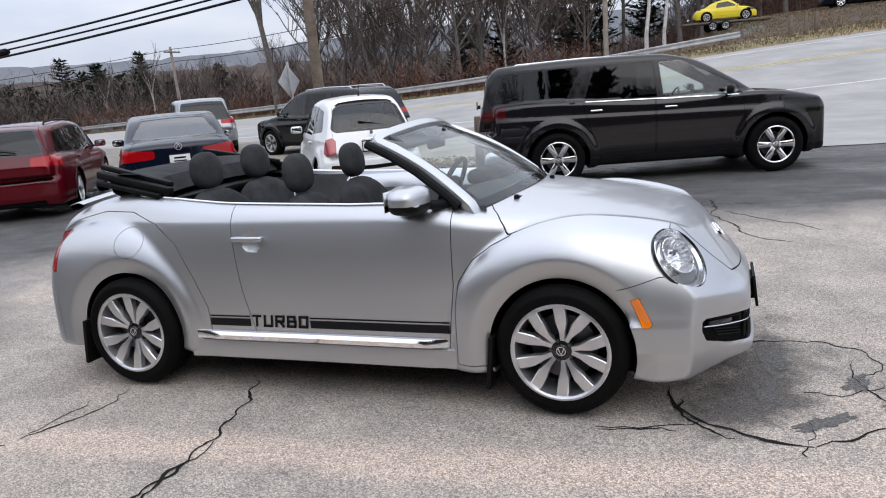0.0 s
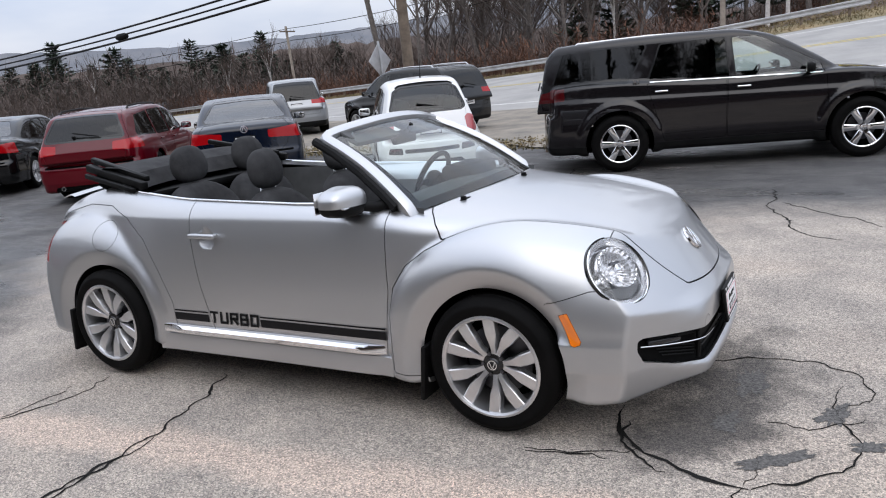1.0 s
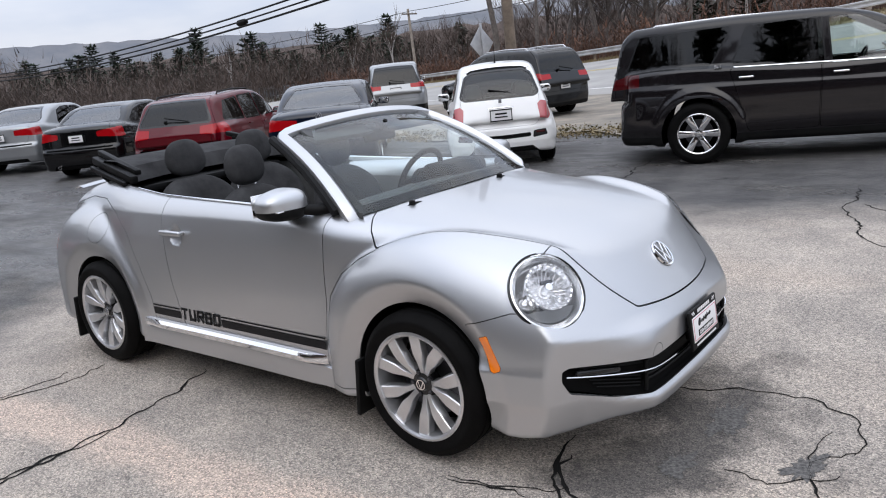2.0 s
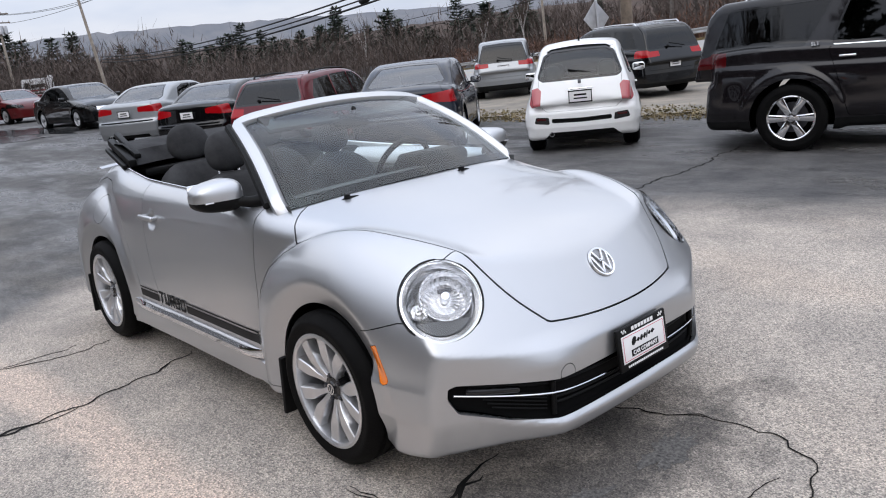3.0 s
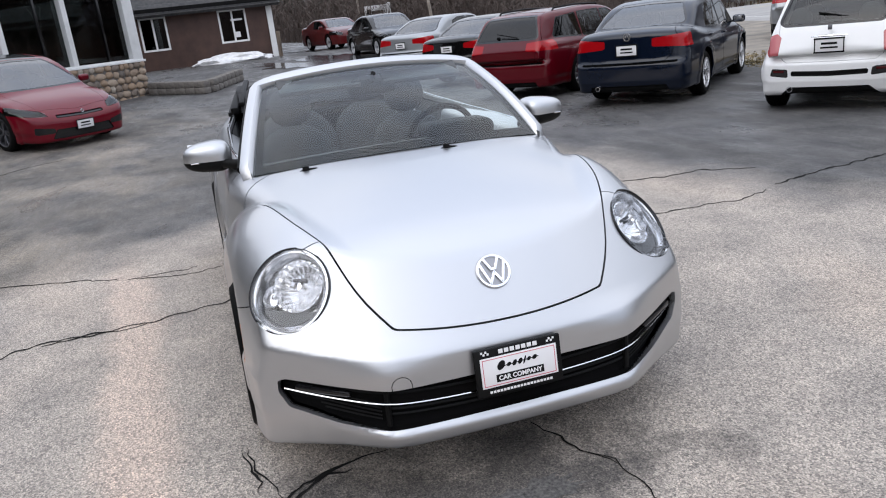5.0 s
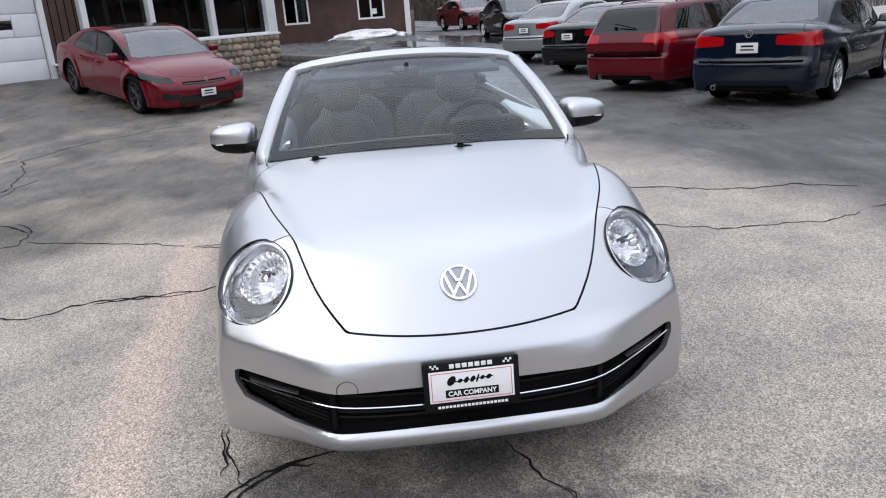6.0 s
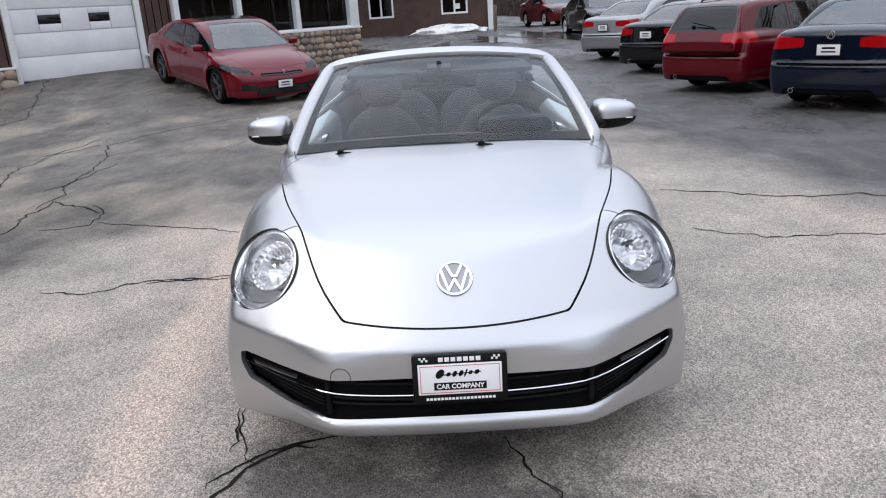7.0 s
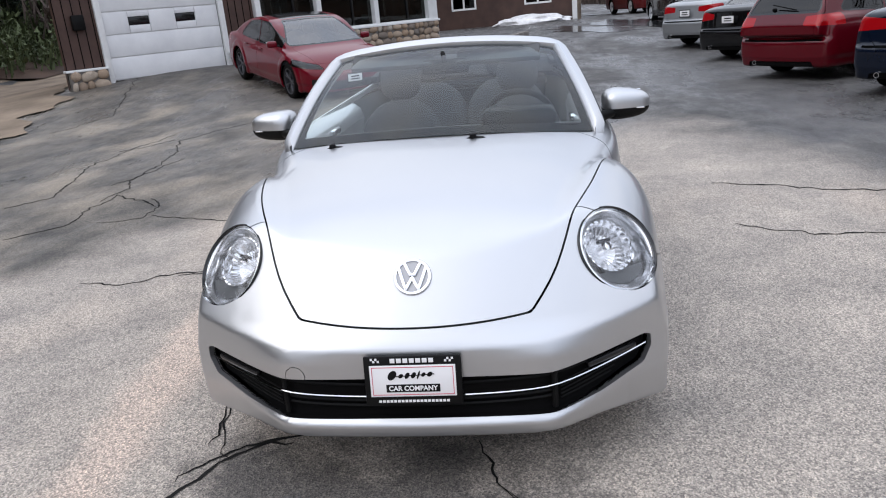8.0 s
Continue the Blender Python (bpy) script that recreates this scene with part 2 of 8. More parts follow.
def split(M, field):
    """Cuts a skin along field = 0. Gives the part where field < 0 and the rest."""
    V, N, T = M
    if len(T) == 0:
        return M, M
    F = field(V[:, 0], V[:, 1], V[:, 2], N) if callable(field) else field
    F = np.where(np.abs(F) < 1e-6, 1e-6, F)
    s = (F < 0)[T]
    k = s.sum(1)
    E, newV, newN, cache = [], [], [], {}
    ins, outs = [T[k == 3]], [T[k == 0]]
    mixed = np.argwhere((k == 1) | (k == 2))[:, 0]
    n0 = len(V)

    def mid(a, b):
        key = (a, b) if a < b else (b, a)
        if key not in cache:
            t = F[key[0]] / (F[key[0]] - F[key[1]])
            cache[key] = n0 + len(newV)
            newV.append(V[key[0]] * (1 - t) + V[key[1]] * t)
            q = N[key[0]] * (1 - t) + N[key[1]] * t
            newN.append(q / (np.linalg.norm(q) + 1e-9))
        return cache[key]
    li, lo_ = [], []
    for m in mixed:
        tri, sg = T[m], s[m]
        one = sg if k[m] == 1 else ~sg
        i = int(np.argmax(one))
        a, b, c = int(tri[i]), int(tri[(i + 1) % 3]), int(tri[(i + 2) % 3])
        ab, ac = mid(a, b), mid(a, c)
        (li if k[m] == 1 else lo_).append((a, ab, ac))
        (lo_ if k[m] == 1 else li).extend(((ab, b, c), (ab, c, ac)))
    if newV:
        V, N = np.concatenate([V, np.array(newV)]), np.concatenate([N, np.array(newN)])

    def tidy(a, l):
        t = np.concatenate([a, np.array(l, int).reshape(-1, 3)])
        u, inv = np.unique(t, return_inverse=True)
        return V[u], N[u], inv.reshape(-1, 3)
    return tidy(ins[0], li), tidy(outs[0], lo_)


def flange(M, depth):
    """Turns the open rims of a skin inwards, so that a panel shows its thickness."""
    V, N, T = M
    if len(T) == 0:
        return M
    e = np.concatenate([T[:, [0, 1]], T[:, [1, 2]], T[:, [2, 0]]])
    key = np.sort(e, 1)
    _, inv, cnt = np.unique(key, axis=0, return_inverse=True, return_counts=True)
    rim = e[cnt[inv.ravel()] == 1]
    if len(rim) == 0:
        return M
    u, r = np.unique(rim, return_inverse=True)
    r = r.reshape(-1, 2)
    n0, nu = len(V), len(u)
    side = np.zeros((nu, 3))
    d = V[rim[:, 1]] - V[rim[:, 0]]
    s = np.cross(d, N[rim[:, 0]])
    for c in (0, 1):
        np.add.at(side, r[:, c], s)
    side /= np.linalg.norm(side, axis=1)[:, None] + 1e-9
    V2 = np.concatenate([V, V[u], V[u] - N[u] * depth])
    N2 = np.concatenate([N, side, side])
    a, b = n0 + r[:, 0], n0 + r[:, 1]
    T2 = np.concatenate([T, np.stack([b, a, a + nu], 1), np.stack([b, a + nu, b + nu], 1)])
    return V2, N2, T2


def skin(name, M, material, parent=None, label=""):
    """One mesh object from a skin, shaded with its own normals."""
    V, N, T = M
    if len(T) == 0:
        return None
    me = bpy.data.meshes.new(name)
    me.from_pydata(V.tolist(), [], T.tolist())
    me.polygons.foreach_set("use_smooth", np.ones(len(me.polygons), bool))
    me.normals_split_custom_set_from_vertices(N.tolist())
    me.materials.append(material)
    ob = new(name, me)
    ob.parent = parent
    if label:
        ob["label"] = label
    return ob


def part(name, bm, material, parent=None, label="", smooth=True):
    """Links a bmesh as one mesh object under a thing or a part."""
    me = bpy.data.meshes.new(name)
    bmesh.ops.recalc_face_normals(bm, faces=bm.faces)
    bm.to_mesh(me)
    bm.free()
    if smooth:
        me.polygons.foreach_set("use_smooth", np.ones(len(me.polygons), bool))
        me.set_sharp_from_angle(angle=radians(38))
    me.materials.append(material)
    ob = new(name, me)
    ob.parent = parent
    if label:
        ob["label"] = label
    return ob


def thing(name, m, label, category, group="", kind=""):
    ob = new(name)
    ob.matrix_basis = m
    return tagged(ob, label, category, group, kind)


def box(sx, sy, sz, m=None, bevel=0.0, seg=2):
    bm = bmesh.new()
    bmesh.ops.create_cube(bm, size=1, matrix=Matrix.Diagonal((sx, sy, sz, 1)))
    if bevel:
        bmesh.ops.bevel(bm, geom=bm.edges[:], offset=bevel, segments=seg, profile=0.5, affect="EDGES")
    if m is not None:
        bm.transform(m)
    return bm


def join(*bms):
    """Joins bmeshes into the first."""
    base = bms[0]
    for b in bms[1:]:
        me = bpy.data.meshes.new("tmp")
        b.to_mesh(me)
        base.from_mesh(me)
        b.free()
        bpy.data.meshes.remove(me)
    return base


def lathe(profile, n=48, m=None, closed=False):
    """Turns (radius, height) pairs round the local z axis."""
    bm = bmesh.new()
    rings = [[bm.verts.new((r * math.cos(2 * math.pi * i / n), r * math.sin(2 * math.pi * i / n), z)) for i in range(n)] for r, z in profile]
    pairs = list(zip(rings, rings[1:])) + ([(rings[-1], rings[0])] if closed else [])
    for a, b in pairs:
        for i in range(n):
            bm.faces.new((a[i], a[(i + 1) % n], b[(i + 1) % n], b[i]))
    if m is not None:
        bm.transform(m)
    return bm


def tube(points, radius, n=8, caps=True):
    """A tube along points; radius is a number or one for each point."""
    bm = bmesh.new()
    P = [Vector(p) for p in points]
    rs = radius if isinstance(radius, (list, tuple)) else [radius] * len(P)
    rings, up = [], Vector((0, 0, 1))
    for i, p in enumerate(P):
        d = (P[min(i + 1, len(P) - 1)] - P[max(i - 1, 0)]).normalized()
        if abs(d.dot(up)) > 0.95:
            up = Vector((1, 0, 0))
        a = d.cross(up).normalized()
        b = a.cross(d)
        rings.append([bm.verts.new(p + rs[i] * (math.cos(2 * math.pi * k / n) * a + math.sin(2 * math.pi * k / n) * b)) for k in range(n)])
    for a, b in zip(rings, rings[1:]):
        for k in range(n):
            bm.faces.new((a[k], a[(k + 1) % n], b[(k + 1) % n], b[k]))
    if caps:
        bm.faces.new(rings[0][::-1])
        bm.faces.new(rings[-1])
    return bm


def prism(pts, depth, m=None, bevel=0.0):
    """A flat outline in x, y, drawn out from z = 0 to z = depth."""
    bm = bmesh.new()
    vs = [bm.verts.new((x, y, 0)) for x, y in pts]
    f = bm.faces.new(vs)
    r = bmesh.ops.extrude_face_region(bm, geom=[f])
    bmesh.ops.translate(bm, verts=[g for g in r["geom"] if isinstance(g, bmesh.types.BMVert)], vec=(0, 0, depth))
    if bevel:
        bmesh.ops.bevel(bm, geom=bm.edges[:], offset=bevel, segments=2, profile=0.5, affect="EDGES")
    if m is not None:
        bm.transform(m)
    return bm


def sheet(rows):
    """A surface through a grid of points."""
    bm = bmesh.new()
    vs = [[bm.verts.new(p) for p in r] for r in rows]
    for a, b in zip(vs, vs[1:]):
        for i in range(len(a) - 1):
            bm.faces.new((a[i], a[i + 1], b[i + 1], b[i]))
    return bm


def words(text, size, depth, m, material, parent, name="lettering", bold=0.0):
    """Writing in the built-in font as a mesh."""
    cu = bpy.data.curves.new("tmp", "FONT")
    cu.body, cu.size, cu.extrude, cu.align_x, cu.align_y, cu.offset = text, size, depth, "CENTER", "CENTER", bold
    ob = bpy.data.objects.new("tmp", cu)
    me = bpy.data.meshes.new_from_object(ob)
    bpy.data.objects.remove(ob)
    me.transform(m)
    me.materials.clear()
    me.materials.append(material)
    out = new(name, me)
    out.parent = parent
    return out


# ---- lie of the land ----
NEAR = [(-90, 40), (-60, 30), (-28, 22.0), (-15, 18.8), (-7, 18.2), (5, 20.5), (12, 24), (30, 35), (70, 58)]
FAR = [(-90, 62), (-60, 52), (-28, 40.5), (-15, 35.5), (-6.8, 33.5), (4, 35.2), (12, 39), (30, 50), (70, 74)]
Z_NEAR = [(-90, -3), (-60, -1.2), (-28, -0.1), (-15, 0.0), (-7, 0.05), (5, 0.28), (12, 0.62), (30, 1.8), (70, 5)]
Z_FAR = [(-90, -2.4), (-60, -0.9), (-28, 0.1), (-15, 0.65), (-6.8, 1.05), (4, 1.9), (12, 2.45), (30, 4.0), (70, 8)]


def land(x, y):
    """Height of the ground: level round the cars, up to the garage, and up across and along the road."""
    x, y = np.asarray(x, float), np.asarray(y, float)
    rise = 0.74 * np.exp(-((x + 15.8) ** 2 + (y + 8.8) ** 2) / 36.0)
    back = 0.62 * np.clip((-x - 13.0) / 17.0, 0, 1) * np.clip((12 - y) / 4.0, 0, 1)
    ne, fe, zn, zf = (spline(x, c) for c in (NEAR, FAR, Z_NEAR, Z_FAR))
    a = np.clip((y - ne + 4.0) / 4.0, 0, 1)
    b = np.clip((y - ne) / (fe - ne), 0, 1)
    c = np.maximum(y - fe, 0)
    right = np.clip((x + 12) / 16.0, 0, 1)
    bank = right * (2.0 * (1 - np.exp(-c / 16.0)) + 0.03 * c) - (1 - right) * 2.4 * (1 - np.exp(-np.maximum(c - 4, 0) / 14.0))
    # the wooded bank continues unseen to the south, added to darken reflections
    woods = np.minimum(np.maximum(-y - 18.3, 0) * 0.5, 9.0) * np.clip((40 - x) / 12.0, 0, 1)
    return np.maximum(rise, back) + a * a * (3 - 2 * a) * zn + b * (zf - zn) + bank + woods


def ground_z(x, y):
    return float(land(x, y))


# ---- cars ----
def round_rect(u, v, cu, cv, hu, hv, r):
    du, dv = np.abs(u - cu) - hu + r, np.abs(v - cv) - hv + r
    return np.hypot(np.maximum(du, 0), np.maximum(dv, 0)) + np.minimum(np.maximum(du, dv), 0) - r


WHEELS = {}


def wheel(parent, x, y, r, rim_r, width, style, side, hub_z=None):
    """A wheel on the car: tyre with sidewall and tread grooves, rim with barrel and spokes, brake disc, hub cap."""
    key = (r, rim_r, width, id(style))
    if key in WHEELS:
        base = copy_thing(WHEELS[key], Matrix())
        base.parent = parent
        base.matrix_basis = Matrix.Translation((x, y, hub_z or r)) @ Matrix.Rotation(radians(90 if side < 0 else -90), 4, "X")
        return base
    base = new("wheel")
    WHEELS[key] = base
    base.parent = parent
    base.matrix_basis = Matrix.Translation((x, y, hub_z or r)) @ Matrix.Rotation(radians(90 if side < 0 else -90), 4, "X")
    w = width / 2
    prof = [(rim_r - 0.012, -w * 0.8), (rim_r + 0.006, -w), ((r + rim_r) / 2, -w - 0.006), (r - 0.025, -w + 0.006), (r - 0.006, -w + 0.022)]
    for g in (-0.5, 0.0, 0.5):
        prof += [(r, g * w - 0.012), (r - 0.009, g * w - 0.008), (r - 0.009, g * w + 0.004), (r, g * w + 0.008)]
    prof += [(r - 0.006, w - 0.022), (r - 0.025, w - 0.006), ((r + rim_r) / 2 + 0.01, w + 0.004), ((r + rim_r) / 2, w + 0.007), ((r + rim_r) / 2 - 0.012, w + 0.004), (rim_r + 0.006, w), (rim_r - 0.012, w * 0.8)]
    t = part("tyre", lathe(prof, 56), RUBBER, base)
    bar = lathe([(rim_r - 0.012, w - 0.014), (rim_r + 0.004, w + 0.001), (rim_r - 0.006, w + 0.004), (rim_r - 0.016, w - 0.002), (rim_r - 0.019, w - 0.02), (rim_r - 0.032, -w * 0.7)], 56)
    rim = part("rim", bar, style["metal"], base)
    part("brake_disc", lathe([(0.0, 0.0), (rim_r * 0.68, 0.0), (rim_r * 0.68, -0.02)], 40), DARK_ALLOY, rim)
    # near-black disc paints the well's shade behind the spokes
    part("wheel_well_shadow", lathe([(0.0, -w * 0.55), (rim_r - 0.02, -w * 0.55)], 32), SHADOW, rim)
    n, pair, w0, w1, dish = style["n"], style["pair"], style["w0"], style["w1"], style.get("dish", 0.02)
    for k in range(n):
        for s in ((-1, 1) if pair else (0,)):
            a0 = 2 * math.pi * k / n
            r0, r1 = 0.045, rim_r - 0.016
            a1 = a0 + s * pair
            a0 += s * pair * style.get("root", 0.35)
            bm = bmesh.new()
            rows = []
            for i in range(8):
                q = i / 7
                rr = r0 + (r1 - r0) * q
                an = a0 + (a1 - a0) * q
                hw = (float(np.interp(q, (0.0, 0.25, 0.55, 1.0), (w0, w0, w1 * 0.94, w1))) if style.get("waist") else w0 + (w1 - w0) * q) / 2
                z = w - 0.010 - dish * (1 - q) ** 1.5 + 0.005 * math.sin(math.pi * min(1, q * 1.1))
                c, sn = math.cos(an), math.sin(an)
                row = []
                for off, dz in ((-hw, -0.036), (-hw * 0.94, -0.003), (-hw * 0.80, 0.001), (hw * 0.80, 0.001), (hw * 0.94, -0.003), (hw, -0.036)):
                    row.append(bm.verts.new((rr * c - off * sn, rr * sn + off * c, z + dz)))
                rows.append(row)
            for A, B in zip(rows, rows[1:]):
                for i in range(5):
                    bm.faces.new((A[i], A[i + 1], B[i + 1], B[i]))
            part("spoke", bm, style["metal"], rim)
    hub = part("hub_cap", lathe([(0.0, w - 0.008 - dish * 0.6), (0.026, w - 0.010 - dish * 0.6), (0.031, w - 0.016 - dish * 0.6), (0.062, w - 0.022 - dish * 0.6), (0.07, w - 0.05 - dish)], 32), style.get("cap", style["metal"]), rim)
    if style.get("nuts"):
        for k in range(5):
            a = 2 * math.pi * (k + 0.5) / 5
            part("wheel_nut", lathe([(0.0, 0.004), (0.008, 0.004), (0.009, -0.012)], 6, Matrix.Translation((0.05 * math.cos(a), 0.05 * math.sin(a), w - 0.016 - dish * 0.6))), DARK_ALLOY, rim)
    if style.get("emblem"):
        ez = w - 0.0075 - dish * 0.6
        part("emblem", join(lathe([(0.019, ez), (0.019, ez + 0.002), (0.023, ez + 0.002), (0.023, ez)], 24),
                            box(0.004, 0.034, 0.002, Matrix.Translation((-0.008, 0, ez + 0.001)) @ Matrix.Rotation(0.4, 4, "Z")), box(0.004, 0.034, 0.002, Matrix.Translation((0.008, 0, ez + 0.001)) @ Matrix.Rotation(-0.4, 4, "Z"))), CHROME, rim)
    return base


STYLE_BEETLE = dict(metal=ALLOY, n=5, pair=0.318, w0=0.026, w1=0.060, root=0.62, waist=True, dish=0.030, nuts=True, emblem=True, cap=GLOSS_BLACK)
STYLE_SIX = dict(metal=CHROME, n=6, pair=0, w0=0.062, w1=0.098, nuts=True, cap=CHROME, dish=0.012)
STYLE_FIVE = dict(metal=ALLOY, n=5, pair=0.20, w0=0.026, w1=0.034, root=0.5, cap=DARK_ALLOY)
STYLE_TEN = dict(metal=ALLOY, n=10, pair=0, w0=0.025, w1=0.03, cap=DARK_ALLOY)
STYLE_BLACK = dict(metal=DARK_ALLOY, n=5, pair=0.2, w0=0.03, w1=0.03, cap=DARK_ALLOY)


def plate(parent, m, w=0.305, h=0.155, frame=True):
    """A dealer plate in its frame, the writing on it as bars. Local x across, y up, z out."""
    p = part("plate", box(w, h, 0.004, m, 0.0015), WHITE, parent, "white dealer plate")
    if frame:
        f = bmesh.new()
        for sx, sy, cx, cy in ((w + 0.02, 0.018, 0, h / 2), (w + 0.02, 0.018, 0, -h / 2), (0.012, h + 0.018, w / 2, 0), (0.012, h + 0.018, -w / 2, 0)):
            join(f, box(sx, sy, 0.008, m @ Matrix.Translation((cx, cy, 0.002)), 0.002))
        part("plate_frame", f, BLACK, p)
    part("plate_script", box(w * 0.55, h * 0.16, 0.002, m @ Matrix.Translation((0, h * 0.14, 0.003))), BLACK, p)
    part("plate_band", box(w * 0.6, h * 0.12, 0.002, m @ Matrix.Translation((0, -h * 0.16, 0.003))), BLACK, p)
    return p


SEATS = {}


def seat_shape(m, scale=1.0, head=True):
    """A car seat's cushion, back and headrest as three bmeshes."""
    s = Matrix.Scale(scale, 4)
    cushion = box(0.50, 0.50, 0.16, m @ s @ pose(0.05, 0, 0.30, 0, -6, 0), 0.06, 4)
    if "back" not in SEATS:
        def back_field(x, y, z):
            ay = np.abs(y)
            xc = -0.17 - 0.30 * (z - 0.30)
            d = 0.080 * (1.1 - 0.55 * (z - 0.25))
            face = np.abs(x - xc - 0.015) - d - 0.030 * np.clip(ay / 0.2, 0, 1) ** 2 + 0.05 * np.clip((ay - 0.19) / 0.08, 0, 1.5) ** 2
            w = 0.255 - 0.07 * np.clip((z - 0.62) / 0.28, 0, 1.2) ** 2
            out = (np.abs((ay / w)) ** 3.2 + np.abs((z - 0.56) / 0.325) ** 3.2) ** (1 / 3.2) - 1
            return smax(face, out * 0.25, 0.06)
        SEATS["back"] = surface(back_field, (-0.56, -0.32, 0.16), (0.10, 0.32, 0.96), 0.028)
    V, _, T = SEATS["back"]
    back = bmesh.new()
    vs = [back.verts.new(v) for v in V.tolist()]
    for t in T.tolist():
        back.faces.new([vs[i] for i in t])
    back.transform(m @ s)
    h = bmesh.new()
    bmesh.ops.create_uvsphere(h, u_segments=24, v_segments=16, radius=1)
    for v in h.verts:
        c = v.co
        n = (abs(c.x) ** 2.6 + abs(c.y) ** 2.6 + abs(c.z) ** 2.6) ** (1 / 2.6)
        v.co = Vector((c.x / n * 0.062, c.y / n * 0.125 * (1 - 0.16 * max(0, c.z)), c.z / n * 0.115))
    h.transform(m @ s @ pose(-0.36, 0, 1.0, 0, -8, 0))
    return cushion, back, h


def inward(M, d):
    V, N, T = M
    return V - N * d, N, T


def car(name, m, spec, label):
    """A whole car. spec gives its side profile, its plan, its openings and its lamps; x ahead from between the axles, z up from the ground."""
    root = thing(name, m, label, "car")
    P = spec
    wb, R, W = P["wb"] / 2, P["tyre"], P["width"] / 2
    xf, xr, zb = P["xf"], P["xr"], P.get("sill", 0.2)
    belt = P["belt"]
    hip = P.get("hip", 0.55)

    def side_w(x, z):
        w = spline(x, [(xr, W * 0.85), (xr + 0.30, W * 0.965), (xr + 0.8, W), (xf - 1.1, W), (xf - 0.4, W * 0.95), (xf, W * P.get("nose", 0.78))])
        crease = 0.020 / (1 + np.exp(-(z - belt + 0.15 + 0.02 * x) / 0.018))
        rocker = 0.022 / (1 + np.exp((z - zb - 0.16) / 0.014))
        return w - P.get("taper", 0.0) * np.maximum(z - hip, 0) - 0.18 * np.maximum(z - hip, 0) ** 2 - 0.25 * np.maximum(hip - 0.15 - z, 0) ** 2 - crease - rocker

    def fld(x, y, z):
        ay = np.abs(y)
        w = side_w(x, z)
        top = curve(x, P["deck"]) - P.get("crown", 0.09) * (ay / W) ** 3
        a = smax(z - top, ay - w, P.get("edge", 0.09))
        a = smax(a, x - (xf - 0.20 * (ay / W) ** 2.4 - 0.5 * np.maximum(z - P.get("nose_z", 0.55), 0) ** 2), 0.10)
        a = smax(a, (xr + 0.13 * (ay / W) ** 2.6 + P.get("rake", 0.12) * np.maximum(z - 0.55, 0) + 0.045 / (1 + np.exp(-(z - P.get("ledge", 0.62)) / 0.014)) + 0.25 * np.maximum(0.36 - z, 0)) - x, 0.06)
        a = smax(a, zb - z, 0.06)
        gw = spline(x, [(xr, W * 0.80), (xr + 1.0, W * 0.93), (0.2, W * 0.95), (1.3, W * 0.86)]) - P.get("tumble", 0.30) * np.maximum(z - belt + 0.05, 0)
        rf = spline(x, P["roof"]) - P.get("roof_crown", 0.035) * (ay / W) ** 2
        b = smax(z - rf, ay - gw, 0.09)
        b = smax(b, belt - 0.25 - z, 0.02)
        b = smax(smax(b, x - P["roof"][-1][0], 0.02), P["roof"][0][0] - x, 0.02)
        # wings swell out round the wheels, to an edge
        rw = np.minimum(np.hypot(x - wb, z - R), np.hypot(x + wb, z - R)) - P.get("arch", R + 0.055)
        q = np.clip((0.15 - rw) / 0.09, 0, 1)
        a = a - P.get("flare", 0.010) * q * q * (3 - 2 * q) * (ay > 0.4)
        return smin(a, b, 0.035)
    M = surface(fld, (xr - 0.1, -W - 0.1, zb - 0.08), (xf + 0.1, W + 0.1, P["height"] + 0.08), P.get("step", 0.034))
    # wheel arches
    ar = P.get("arch", R + 0.055)

    def arches(x, y, z, N):
        d = np.minimum(np.hypot(x - wb, z - R), np.hypot(x + wb, z - R)) - ar
        return np.maximum(d, W * 0.55 - np.abs(y))
    _, M = split(M, arches)
    core = inward(M, 0.03)
    gap = 0.005
    panes = []

    def surround(f, w=0.022):
        """A black rubber and frit border round a window opening."""
        global_band, rest = split(M, lambda x, y, z, N: f(x, y, z, N) - w)
        if len(global_band[2]):
            if np.abs(global_band[0][:, 1]).min() > 0.3:
                for s in (-1, 1):
                    half, _ = split(global_band, lambda x, y, z, N: -s * y)
                    skin("window_surround", inward(half, 0.002), GLOSS_BLACK, root)
            else:
                skin("window_surround", inward(global_band, 0.002), GLOSS_BLACK, root)
        return rest
    for k, (pts, mat) in enumerate(P["side_glass"]):
        f = (lambda pts: lambda x, y, z, N: np.maximum(poly(x, z, pts, 0.025), 0.35 - np.abs(y)))(pts)
        pane, M = split(M, f)
        _, core = split(core, f)
        panes.append((pane, mat))
        M = surround(f)
    yz = P["rear_glass"]
    f = lambda x, y, z, N: np.maximum(poly(np.abs(y), z, yz, 0.03), x - P["rear_glass_x"])
    pane, M = split(M, f)
    _, core = split(core, f)
    panes.append((pane, P.get("rear_mat", SLOPE_GLASS)))
    M = surround(f, 0.03)
    fz = P["front_glass"]
    f = lambda x, y, z, N: np.maximum(poly(np.abs(y), z, fz, 0.03), P["front_glass_x"] - x)
    pane, M = split(M, f)
    _, core = split(core, f)
    panes.append((pane, P.get("front_mat", GLASS)))
    M = surround(f)
    body_mat = P["paint"]
    for pane, mat in panes:
        for s in (-1, 1):
            V = pane[0]
            if len(V) and np.abs(V[:, 1]).min() > 0.3:
                half, _ = split(pane, lambda x, y, z, N: -s * y)
                skin("window_pane", inward(half, 0.006), mat, root)
            else:
                skin("window_pane", inward(pane, 0.006), mat, root)
                break
